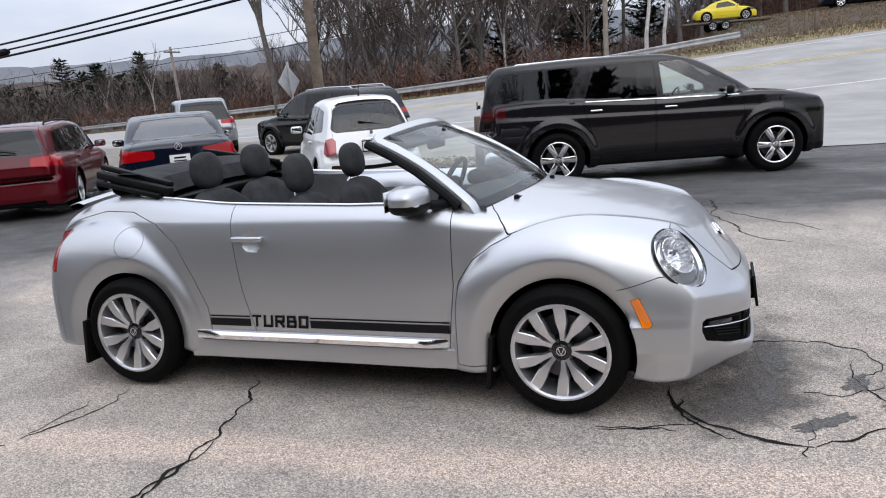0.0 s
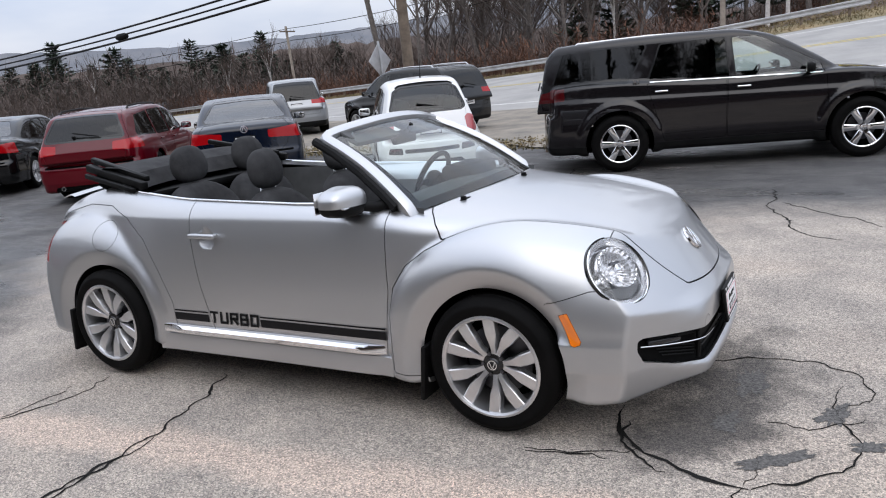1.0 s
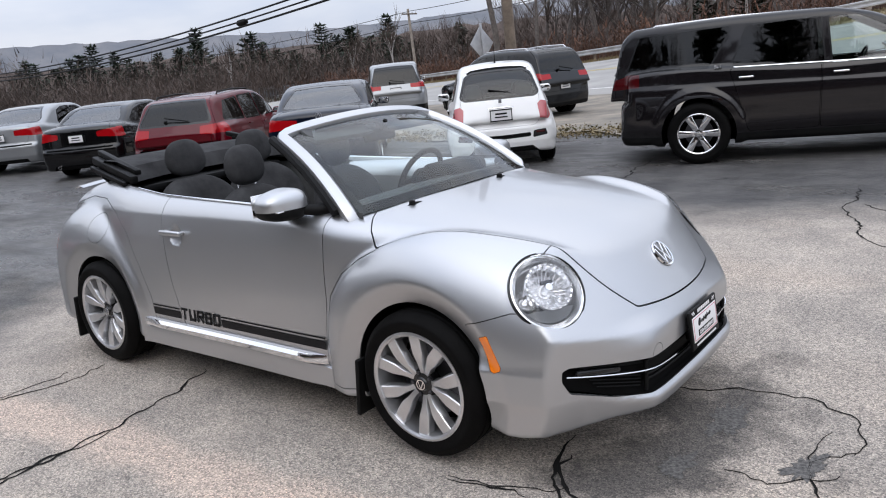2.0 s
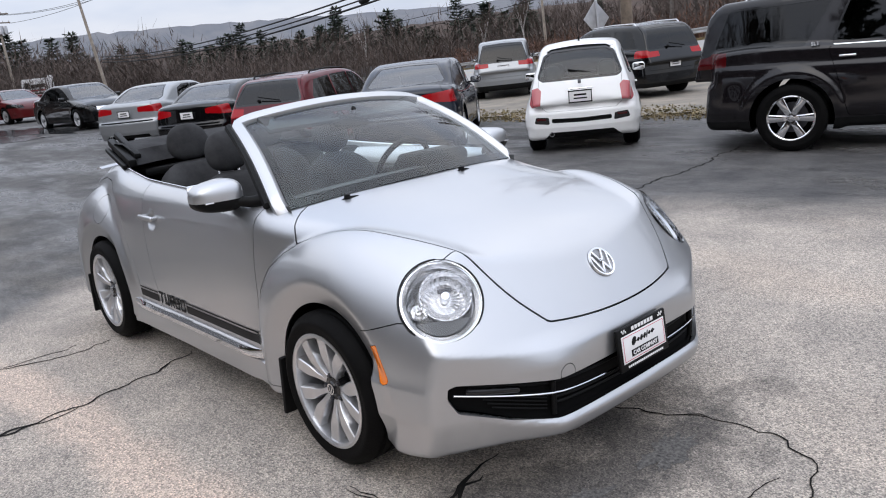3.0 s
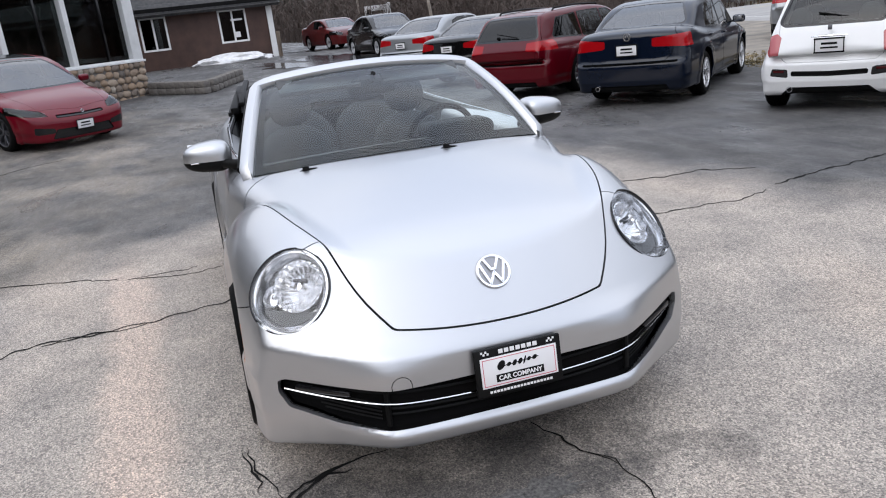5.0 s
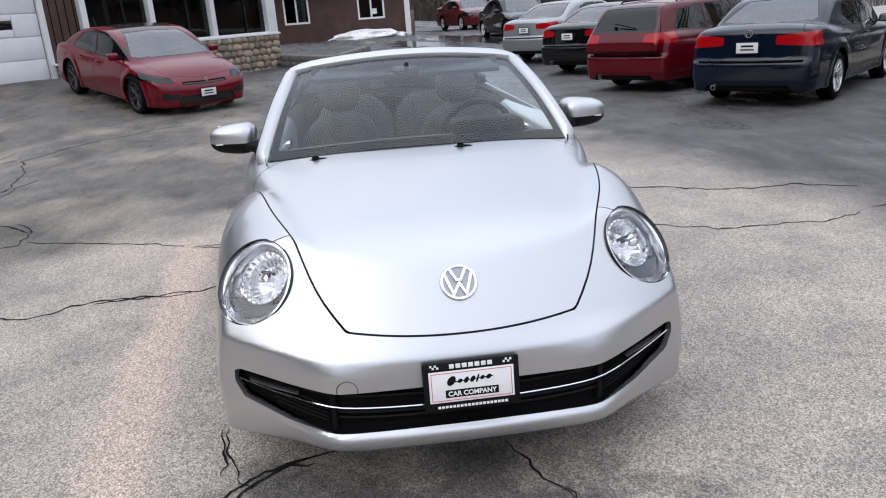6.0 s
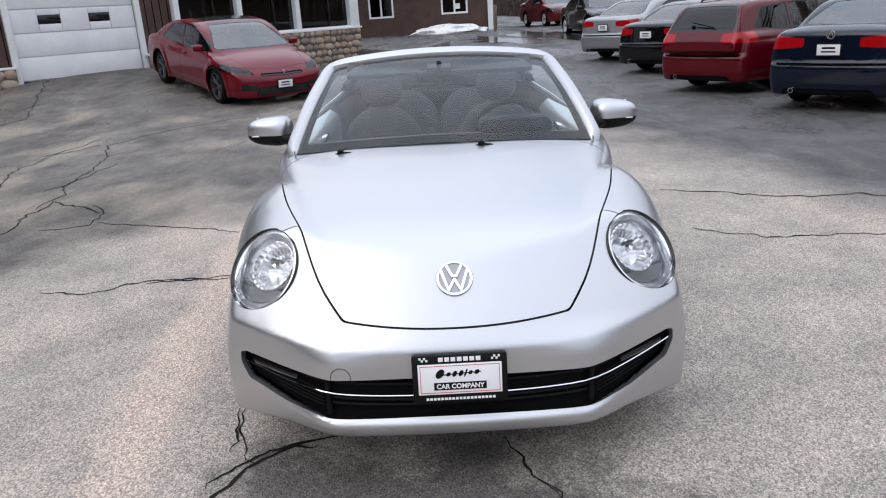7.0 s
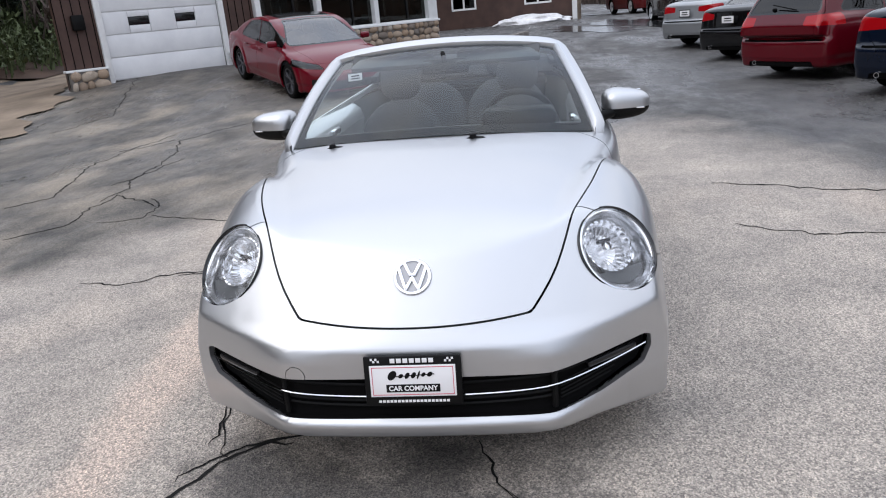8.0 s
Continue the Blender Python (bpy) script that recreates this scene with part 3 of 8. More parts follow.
    # dark band round the side windows, lower cladding
    if P.get("cladding"):
        low, M = split(M, lambda x, y, z, N: np.maximum(z - P["cladding"], -1 + 0 * z))
        skin("cladding", flange(low, 0.02), BLACK, root, "black plastic cladding")
    if P.get("arch_trim"):
        trim, M = split(M, lambda x, y, z, N: np.maximum(np.minimum(np.hypot(x - wb, z - R), np.hypot(x + wb, z - R)) - ar - 0.05, 0.4 - np.abs(y)))
        skin("wheel_arch_trim", flange(trim, 0.02), BLACK, root, "black plastic wheel arch trim")
    # lamps, wrapped round the corners
    for nm, shape, mat, lab in P["lamps"]:
        ahead, pts = shape
        f = lambda x, y, z, N: np.maximum(poly(np.abs(y), z, pts, 0.012), (xf - P.get("lamp_front", 0.75) - x) if ahead else (x - xr - P.get("lamp_rear", 0.42)))
        lamp, M = split(M, f)
        for s in (-1, 1):
            half, _ = split(lamp, lambda x, y, z, N: -s * y)
            skin(nm, flange(half, 0.02), mat, root, lab)
    # black inserts of the bumpers and the grille
    for nm, ahead, pts, mat in P.get("inserts", ()):
        f = lambda x, y, z, N: np.maximum(poly(np.abs(y), z, pts, 0.01), (xf - 0.6 - x) if ahead else (x - xr - 0.5))
        ins, M = split(M, f)
        skin(nm, inward(flange(ins, 0.02), 0.012), mat, root)
    # doors and lids
    for k, pts in enumerate(P["doors"]):
        d, M = split(M, lambda x, y, z, N: np.maximum(poly(x, z, pts, 0.03), 0.4 - np.abs(y)))
        _, M = split(M, lambda x, y, z, N: np.maximum(poly(x, z, pts, 0.03) - gap, 0.4 - np.abs(y)))
        for s in (-1, 1):
            half, _ = split(d, lambda x, y, z, N: -s * y)
            if len(half[2]) == 0:
                continue
            door = skin("door", flange(half, 0.02), body_mat, root)
            hx, hz = P["handles"][k]
            hy = float(np.abs(half[0][:, 1][np.argmin((half[0][:, 0] - hx) ** 2 + (half[0][:, 2] - hz) ** 2)]))
            bm = box(0.17, 0.022, 0.026, pose(hx, s * (hy + 0.022), hz), 0.010, 3)
            join(bm, box(0.024, 0.03, 0.02, pose(hx - 0.07, s * (hy + 0.008), hz), 0.004), box(0.024, 0.03, 0.02, pose(hx + 0.07, s * (hy + 0.008), hz), 0.004))
            part("handle", bm, P.get("handle_mat", body_mat), door)
    if P.get("tailgate"):
        tg = P["tailgate"]
        f = lambda x, y, z, N: np.maximum(poly(np.abs(y), z, tg, 0.03), x - P["rear_glass_x"])
        lid, M = split(M, f)
        _, M = split(M, lambda x, y, z, N: f(x, y, z, N) - gap)
        skin("tailgate", flange(lid, 0.02), body_mat, root)
    if P.get("roof_panel"):
        rp, M = split(M, lambda x, y, z, N: np.maximum(poly(x, np.abs(y), P["roof_panel"], 0.03), belt + 0.25 - z))
        skin("roof_panel", flange(rp, 0.02), GLOSS_BLACK, root, "black glass roof")
    if P.get("hood"):
        f = lambda x, y, z, N: np.maximum(np.maximum(poly(x, np.abs(y), P["hood"], 0.03), 0.6 - z), 0.35 - N[:, 2])
        lid, M = split(M, f)
        _, M = split(M, lambda x, y, z, N: f(x, y, z, N) - gap)
        skin("hood", flange(lid, 0.02), body_mat, root)
    skin("body", flange(M, 0.025), body_mat, root)
    # dark inner shell, a painted stand-in for the shade inside the car
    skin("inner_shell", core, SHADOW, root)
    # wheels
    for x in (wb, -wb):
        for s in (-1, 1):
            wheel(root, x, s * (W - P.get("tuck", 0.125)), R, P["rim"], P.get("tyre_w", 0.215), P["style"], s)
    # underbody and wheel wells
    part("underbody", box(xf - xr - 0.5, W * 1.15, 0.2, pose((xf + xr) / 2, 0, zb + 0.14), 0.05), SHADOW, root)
    # mirrors
    mx, mz = P["mirror"]
    for s in (-1, 1):
        my = W * 0.93
        bm = box(0.11, 0.20, 0.125, pose(mx, s * (my + 0.11), mz, 0, 0, 8 * s), 0.045, 4)
        mir = part("mirror", bm, P.get("mirror_mat", body_mat), root)
        part("mirror_arm", box(0.05, 0.10, 0.03, pose(mx + 0.01, s * (my - 0.01), mz - 0.04), 0.01), BLACK, mir)
        part("mirror_glass", box(0.004, 0.16, 0.09, pose(mx - 0.056, s * (my + 0.115), mz, 0, 0, 8 * s), 0.001), MIRROR, mir)
    # seats
    for x in P.get("seats", (-0.25, -1.05)):
        for s in (-1, 1):
            c, b, h = seat_shape(pose(x, s * 0.37, P.get("floor", 0.08)))
            part("seat", join(c, b, h), P.get("seat_mat", TRIM), root)
    part("dashboard", box(0.5, W * 1.5, 0.3, pose(P.get("dash_x", 0.62), 0, belt - 0.16), 0.08, 3), BLACK, root)
    wheel_ring = lathe([(0.17 + 0.014 * math.cos(a), 0.014 * math.sin(a)) for a in [2 * math.pi * k / 8 for k in range(8)]], 28, pose(P.get("dash_x", 0.62) - 0.36, 0.37, belt - 0.03, 0, -65, 0), True)
    part("steering_wheel", wheel_ring, BLACK, root)
    # plate, wiper, aerial, rails
    if P.get("plate_rear"):
        x, z = P["plate_rear"]
        plate(root, pose(x, 0, z, 90, 0, -90))
    if P.get("plate_front"):
        x, z = P["plate_front"]
        plate(root, pose(x, 0, z, 90, 0, 90))
    if P.get("wiper"):
        x, z = P["wiper"]
        part("rear_wiper", join(box(0.02, 0.42, 0.018, pose(x, -0.05, z, 12, 0, 0), 0.005), lathe([(0, 0.02), (0.025, 0.015), (0.03, -0.03)], 16, pose(x + 0.02, 0.16, z - 0.03, 0, -90, 0))), BLACK, root)
    if P.get("rails"):
        x0, x1, yy, zz = P["rails"]
        for s in (-1, 1):
            pts = [(x0, s * yy, zz - 0.06), (x0 + 0.08, s * yy, zz), ((x0 + x1) / 2, s * yy, zz + 0.02), (x1 - 0.08, s * yy, zz - 0.005), (x1, s * yy, zz - 0.07)]
            part("roof_rail", tube(pts, 0.016, 8), P.get("rail_mat", ALLOY), root)
    if P.get("aerial"):
        x, z = P["aerial"]
        part("aerial", tube([(x, 0, z - 0.03), (x, 0, z), (x - 0.04, 0, z + 0.06), (x - 0.14, 0, z + 0.24)], [0.02, 0.012, 0.006, 0.003], 8), BLACK, root)
    if P.get("exhaust"):
        x, y = P["exhaust"]
        part("exhaust_tip", lathe([(0.03, -0.1), (0.034, -0.1), (0.034, 0.03), (0.028, 0.03), (0.028, -0.1)], 20, pose(x, y, 0.27, 0, -90, 0)), CHROME, root)
    if P.get("belt_trim"):
        x0, x1, z0, z1 = P["belt_trim"]
        for s in (-1, 1):
            pts = []
            for i in range(10):
                x = x0 + (x1 - x0) * i / 9
                z = z0 + (z1 - z0) * i / 9
                yv = float(spline(x, [(xr, W * 0.80), (xr + 1.0, W * 0.93), (0.2, W * 0.95), (1.3, W * 0.86)])) - P.get("tumble", 0.30) * max(z - belt + 0.05, 0)
                pts.append((x, s * (yv + 0.004), z))
            part("belt_trim", tube(pts, 0.010, 6), CHROME, root, "bright belt moulding")
    if P.get("badge"):
        x, z, r = P["badge"]
        d = -90 if x < 0 else 90
        part("badge", join(lathe([(r * 0.82, 0), (r * 0.84, 0.008), (r, 0.008), (r, 0)], 28, pose(x, 0, z, 0, d, 0)), box(r * 0.18, 0.008, r * 1.5, pose(x, r * 0.35, z, 22, 0, 0)), box(r * 0.18, 0.008, r * 1.5, pose(x, -r * 0.35, z, -22, 0, 0))), CHROME, root)
    return root


# ---- the other cars ----
def at(x, y, z, heading):
    return pose(x * 1.014 - 0.045, y * 1.014 + 0.03, z, 0, 0, heading)


SEDAN = dict(
    front_mat=SLOPE_GLASS,
    wb=2.65, width=1.78, tyre=0.325, rim=0.22, xf=2.22, xr=-2.40, belt=0.93, height=1.46, style=STYLE_TEN, paint=NAVY,
    deck=[(-2.40, 0.98), (-2.1, 1.08), (-1.5, 1.06), (0, 0.96), (1.0, 0.98), (1.6, 0.88), (2.0, 0.76), (2.22, 0.60)],
    roof=[(-2.2, 0.85), (-1.75, 1.06), (-1.0, 1.40), (-0.5, 1.455), (0.0, 1.45), (0.35, 1.39), (0.8, 1.15), (1.2, 0.90)],
    side_glass=[([(-0.12, 0.98), (-0.16, 1.32), (0.18, 1.31), (0.80, 1.03), (0.80, 0.98)], TINT), ([(-1.02, 1.02), (-0.86, 1.25), (-0.62, 1.32), (-0.26, 1.33), (-0.22, 0.99)], TINT)],
    rear_glass=[(0, 1.12), (0, 1.355), (0.46, 1.34), (0.60, 1.13)], rear_glass_x=-0.9, front_glass=[(0, 1.0), (0, 1.36), (0.52, 1.34), (0.66, 1.0)], front_glass_x=0.2,
    doors=[[(-0.20, 0.30), (-0.18, 0.92), (0.86, 0.92), (0.88, 0.30)], [(-0.93, 0.62), (-1.05, 0.95), (-0.26, 0.92), (-0.28, 0.30), (-0.72, 0.30)]], handles=[(-0.02, 0.83), (-0.92, 0.86)],
    lamps=[("tail_lamp", (False, [(0.36, 0.84), (0.36, 0.93), (1.0, 0.99), (1.0, 0.80)]), RED_LENS, "red tail lamp"), ("headlamp", (True, [(0.50, 0.60), (0.50, 0.70), (1.0, 0.80), (1.0, 0.64)]), LENS, "clear headlamp")],
    inserts=[("lower_valance", False, [(0, 0.18), (0, 0.29), (0.55, 0.29), (0.60, 0.18)], BLACK), ("bumper_slot", False, [(0, 0.600), (0, 0.612), (0.70, 0.620), (0.70, 0.608)], BLACK)],
    hood=[(1.12, 0), (1.12, 0.66), (2.0, 0.55), (2.05, 0)], mirror=(0.72, 0.98), tailgate=[(0, 0.66), (0, 1.075), (0.58, 1.06), (0.66, 0.96), (0.60, 0.74), (0.52, 0.66)], plate_rear=(-2.375, 0.80), badge=(-2.335, 0.985, 0.055), exhaust=(-2.36, 0.45))


def variant(base, **change):
    d = dict(base)
    d.update(change)
    return d


jetta = car("sedan", at(-6.96, 6.78, 0, 130.5), SEDAN, "navy blue sedan parked on wet asphalt, seen from behind")

FIAT = dict(
    ledge=0.60, taper=0.20, roof_crown=0.10, flare=0.016, edge=0.12, hip=0.50,
    wb=2.30, width=1.64, tyre=0.29, rim=0.19, xf=1.80, xr=-1.74, belt=0.92, height=1.50, style=STYLE_FIVE, paint=WHITE_P, rake=0.24, tumble=0.36,
    deck=[(-1.74, 0.92), (-1.3, 1.00), (0, 0.94), (0.85, 0.95), (1.3, 0.86), (1.65, 0.74), (1.8, 0.58)],
    roof=[(-1.72, 0.75), (-1.62, 0.98), (-1.42, 1.30), (-1.26, 1.43), (-1.0, 1.49), (-0.5, 1.51), (0.05, 1.475), (0.4, 1.36), (0.95, 0.98), (1.1, 0.86)],
    side_glass=[([(-0.50, 0.98), (-0.52, 1.32), (0.05, 1.34), (0.78, 1.00), (0.78, 0.98)], TINT), ([(-1.20, 1.04), (-1.06, 1.26), (-0.62, 1.32), (-0.60, 1.00)], TINT)],
    rear_glass=[(0, 1.045), (0, 1.345), (0.36, 1.335), (0.44, 1.29), (0.515, 1.06), (0.49, 1.045)], rear_mat=TINT, rear_glass_x=-0.9, front_glass=[(0, 1.0), (0, 1.38), (0.46, 1.36), (0.60, 1.0)], front_glass_x=0.3,
    doors=[[(-0.52, 0.28), (-0.54, 0.92), (0.70, 0.92), (0.74, 0.28)]], handles=[(-0.40, 0.82)],
    lamps=[("tail_lamp", (False, [(0.565, 0.68), (0.545, 0.87), (0.585, 0.91), (0.66, 0.89), (0.705, 0.70), (0.68, 0.66)]), PINK_LENS, "pale red upright tail lamp"), ("reflector", (False, [(0.45, 0.42), (0.46, 0.495), (0.62, 0.505), (0.64, 0.44)]), GLOSS_BLACK, "dark bumper reflector recess"), ("headlamp", (True, [(0.48, 0.66), (0.48, 0.80), (0.72, 0.80), (0.72, 0.66)]), LENS, "clear headlamp")],
    inserts=[("spoiler_band", False, [(0, 1.385), (0, 1.44), (0.34, 1.43), (0.44, 1.375)], BLACK), ("bumper_vent", False, [(0, 0.425), (0, 0.465), (0.40, 0.475), (0.40, 0.435)], BLACK), ("diffuser", False, [(0, 0.18), (0, 0.285), (0.42, 0.285), (0.54, 0.18)], BLACK)],
    tailgate=[(0, 0.615), (0, 1.375), (0.46, 1.36), (0.535, 1.00), (0.52, 0.66), (0.46, 0.615)], mirror=(0.60, 0.98), plate_rear=(-1.735, 0.765), wiper=(-1.555, 1.085), aerial=(-0.95, 1.51), exhaust=(-1.68, 0.42), lamp_rear=0.5, step=0.024, tuck=0.15)
fiat = car("hatchback", at(-3.80, 7.40, 0, 126), FIAT, "white two-door hatchback parked on wet asphalt, seen from behind")
for s in (-1, 1):
    part("lamp_core", box(0.012, 0.055, 0.075, pose(-1.655 + 0.02, s * 0.628, 0.775, 0, 12, -14 * s), 0.004), WHITE, fiat, "clear middle of the tail lamp")
    part("bumper_reflector", box(0.012, 0.13, 0.028, pose(-1.69, s * 0.55, 0.482, 0, 0, -12 * s), 0.003), DARK_RED, fiat)
part("boot_handle", tube([(-1.74, -0.19, 0.868), (-1.758, -0.10, 0.874), (-1.76, 0.0, 0.876), (-1.758, 0.10, 0.874), (-1.74, 0.19, 0.868)], [0.006, 0.011, 0.012, 0.011, 0.006], 8), CHROME, fiat)
part("badge", box(0.012, 0.045, 0.055, pose(-1.715, 0, 0.965, 0, 14, 0), 0.004), DARK_ALLOY, fiat)

WAGON = variant(SEDAN, wb=2.58, paint=RED, xr=-2.42, xf=2.14, height=1.50,
    deck=[(-2.42, 0.98), (-2.0, 1.02), (0, 0.96), (1.0, 0.98), (1.6, 0.88), (1.95, 0.76), (2.14, 0.60)],
    roof=[(-2.44, 0.85), (-2.30, 1.08), (-2.02, 1.40), (-1.7, 1.455), (-0.5, 1.49), (0.0, 1.46), (0.35, 1.39), (0.8, 1.15), (1.2, 0.90)],
    side_glass=[([(-0.10, 0.98), (-0.12, 1.34), (0.18, 1.33), (0.80, 1.03), (0.80, 0.98)], TINT), ([(-0.98, 0.99), (-0.98, 1.34), (-0.22, 1.35), (-0.20, 0.98)], TINT), ([(-1.92, 1.04), (-1.72, 1.29), (-1.12, 1.33), (-1.10, 1.00)], PRIVACY)],
    rear_glass=[(0, 1.06), (0, 1.35), (0.46, 1.34), (0.58, 1.06)], rear_glass_x=-1.7, rear_mat=PRIVACY,
    tailgate=[(0, 0.66), (0, 1.42), (0.52, 1.40), (0.66, 1.00), (0.58, 0.66)], doors=[[(-0.18, 0.30), (-0.16, 0.92), (0.86, 0.92), (0.88, 0.30)], [(-0.90, 0.62), (-1.04, 0.94), (-0.24, 0.92), (-0.26, 0.30), (-0.70, 0.30)]],
    lamps=[("tail_lamp", (False, [(0.46, 0.84), (0.46, 0.95), (1.0, 0.99), (1.0, 0.82)]), RED_LENS, "red tail lamp"), ("headlamp", (True, [(0.50, 0.60), (0.50, 0.70), (1.0, 0.80), (1.0, 0.64)]), LENS, "clear headlamp")],
    plate_rear=None, badge=None, rails=(-1.65, 0.10, 0.55, 1.485), rail_mat=BLACK, wiper=(-2.34, 1.10))
wagon = car("station_wagon", at(-9.5, 6.23, 0, 124), WAGON, "red station wagon with roof rails parked in the row")

altima = car("sedan", at(-13.34, 6.36, ground_z(-13.3, 6.4), 126), variant(SEDAN, paint=BLACK_P, wb=2.7, width=1.8, badge=None,
    lamps=[("tail_lamp", (False, [(0.42, 0.84), (0.42, 0.92), (1.0, 1.0), (1.0, 0.78)]), RED_LENS, "red tail lamp"), SEDAN["lamps"][1]], plate_rear=(-2.38, 0.82)), "black sedan with red tail lamps parked in the row")
corolla = car("sedan", at(-16.45, 6.08, ground_z(-16.4, 6.1), 128), variant(SEDAN, paint=SILVER_F, wb=2.6, width=1.76, badge=None), "silver sedan with red tail lamps parked in the row")
passat = car("sedan", at(-24.0, 6.1, ground_z(-24.0, 6.1), 6), variant(SEDAN, paint=BLACK_P, wb=2.8, width=1.82, plate_rear=None, badge=(2.24, 0.62, 0.05), step=0.04,
    inserts=[("grille", True, [(0, 0.56), (0, 0.66), (0.5, 0.68), (0.5, 0.56)], CHROME), ("lower_grille", True, [(0, 0.28), (0, 0.40), (0.6, 0.40), (0.6, 0.28)], BLACK)]), "black sedan with chrome grille facing out of the row")
coupe = car("coupe", at(-31.6, 5.6, ground_z(-31.6, 5.6), 12), variant(SEDAN, paint=MAROON, wb=2.5, plate_rear=None, plate_front=(2.23, 0.5), badge=None, height=1.36, step=0.04,
    roof=[(-2.2, 0.85), (-1.9, 0.98), (-1.0, 1.30), (-0.5, 1.36), (0.0, 1.35), (0.35, 1.29), (0.85, 1.08), (1.2, 0.88)],
    side_glass=[([(-0.5, 0.98), (-0.5, 1.22), (0.1, 1.22), (0.70, 1.02), (0.75, 0.98)], TINT)], rear_glass=[(0, 1.06), (0, 1.27), (0.46, 1.25), (0.60, 1.06)], front_glass=[(0, 1.0), (0, 1.26), (0.50, 1.24), (0.64, 1.0)], doors=[SEDAN["doors"][0]]), "dark red two-door coupe parked by the building")

TESLA = variant(SEDAN, flare=0.022, roof_crown=0.06, roof_panel=[(-1.05, 0), (-1.0, 0.46), (-0.3, 0.52), (0.22, 0.52), (0.26, 0)], paint=RED_T, wb=2.96, width=1.96, tyre=0.35, rim=0.245, xf=2.42, xr=-2.52, belt=0.92, height=1.44, style=STYLE_BLACK, nose_z=0.5,
    deck=[(-2.52, 0.96), (-2.2, 1.04), (-1.5, 1.04), (0, 0.94), (1.1, 0.97), (1.6, 0.90), (2.1, 0.76), (2.42, 0.56)],
    roof=[(-2.4, 0.85), (-2.0, 1.06), (-1.0, 1.38), (-0.4, 1.44), (0.1, 1.43), (0.5, 1.35), (1.0, 1.12), (1.5, 0.88)],
    side_glass=[([(-0.16, 0.98), (-0.18, 1.32), (0.25, 1.31), (1.0, 1.03), (1.0, 0.98)], TINT), ([(-1.30, 1.04), (-0.86, 1.27), (-0.28, 1.33), (-0.26, 0.99)], TINT)],
    front_glass=[(0, 1.02), (0, 1.35), (0.54, 1.33), (0.74, 1.02)], front_glass_x=0.3, rear_glass=[(0, 1.14), (0, 1.34), (0.46, 1.33), (0.60, 1.14)],
    lamps=[("tail_lamp", (False, [(0.46, 0.84), (0.46, 0.93), (1.1, 0.96), (1.1, 0.84)]), RED_LENS, "red tail lamp"), ("headlamp", (True, [(0.56, 0.64), (0.60, 0.70), (1.1, 0.82), (1.1, 0.69)]), LENS, "slim clear headlamp"), ("fog_lamp_recess", (True, [(0.52, 0.36), (0.52, 0.42), (0.80, 0.46), (0.80, 0.36)]), GLOSS_BLACK, "")],
    inserts=[("lower_grille", True, [(0, 0.26), (0, 0.40), (0.48, 0.40), (0.56, 0.26)], GLOSS_BLACK), ("nose_band", True, [(0, 0.59), (0, 0.62), (0.42, 0.63), (0.42, 0.60)], GLOSS_BLACK)],
    doors=[[(-0.22, 0.30), (-0.20, 0.92), (1.0, 0.92), (1.02, 0.30)], [(-1.05, 0.62), (-1.2, 0.95), (-0.28, 0.92), (-0.30, 0.30), (-0.84, 0.30)]], hood=[(1.3, 0), (1.3, 0.72), (2.1, 0.6), (2.2, 0)], mirror=(0.9, 1.0), plate_rear=None, plate_front=(2.44, 0.44), badge=(2.40, 0.66, 0.03), dash_x=0.8)
tesla = car("electric_sedan", at(-11.88, -4.25, 0.305, 37.3) @ pose(0, 0, 0, 0, 6.1, 0), TESLA, "glossy deep red electric sedan parked before the garage")

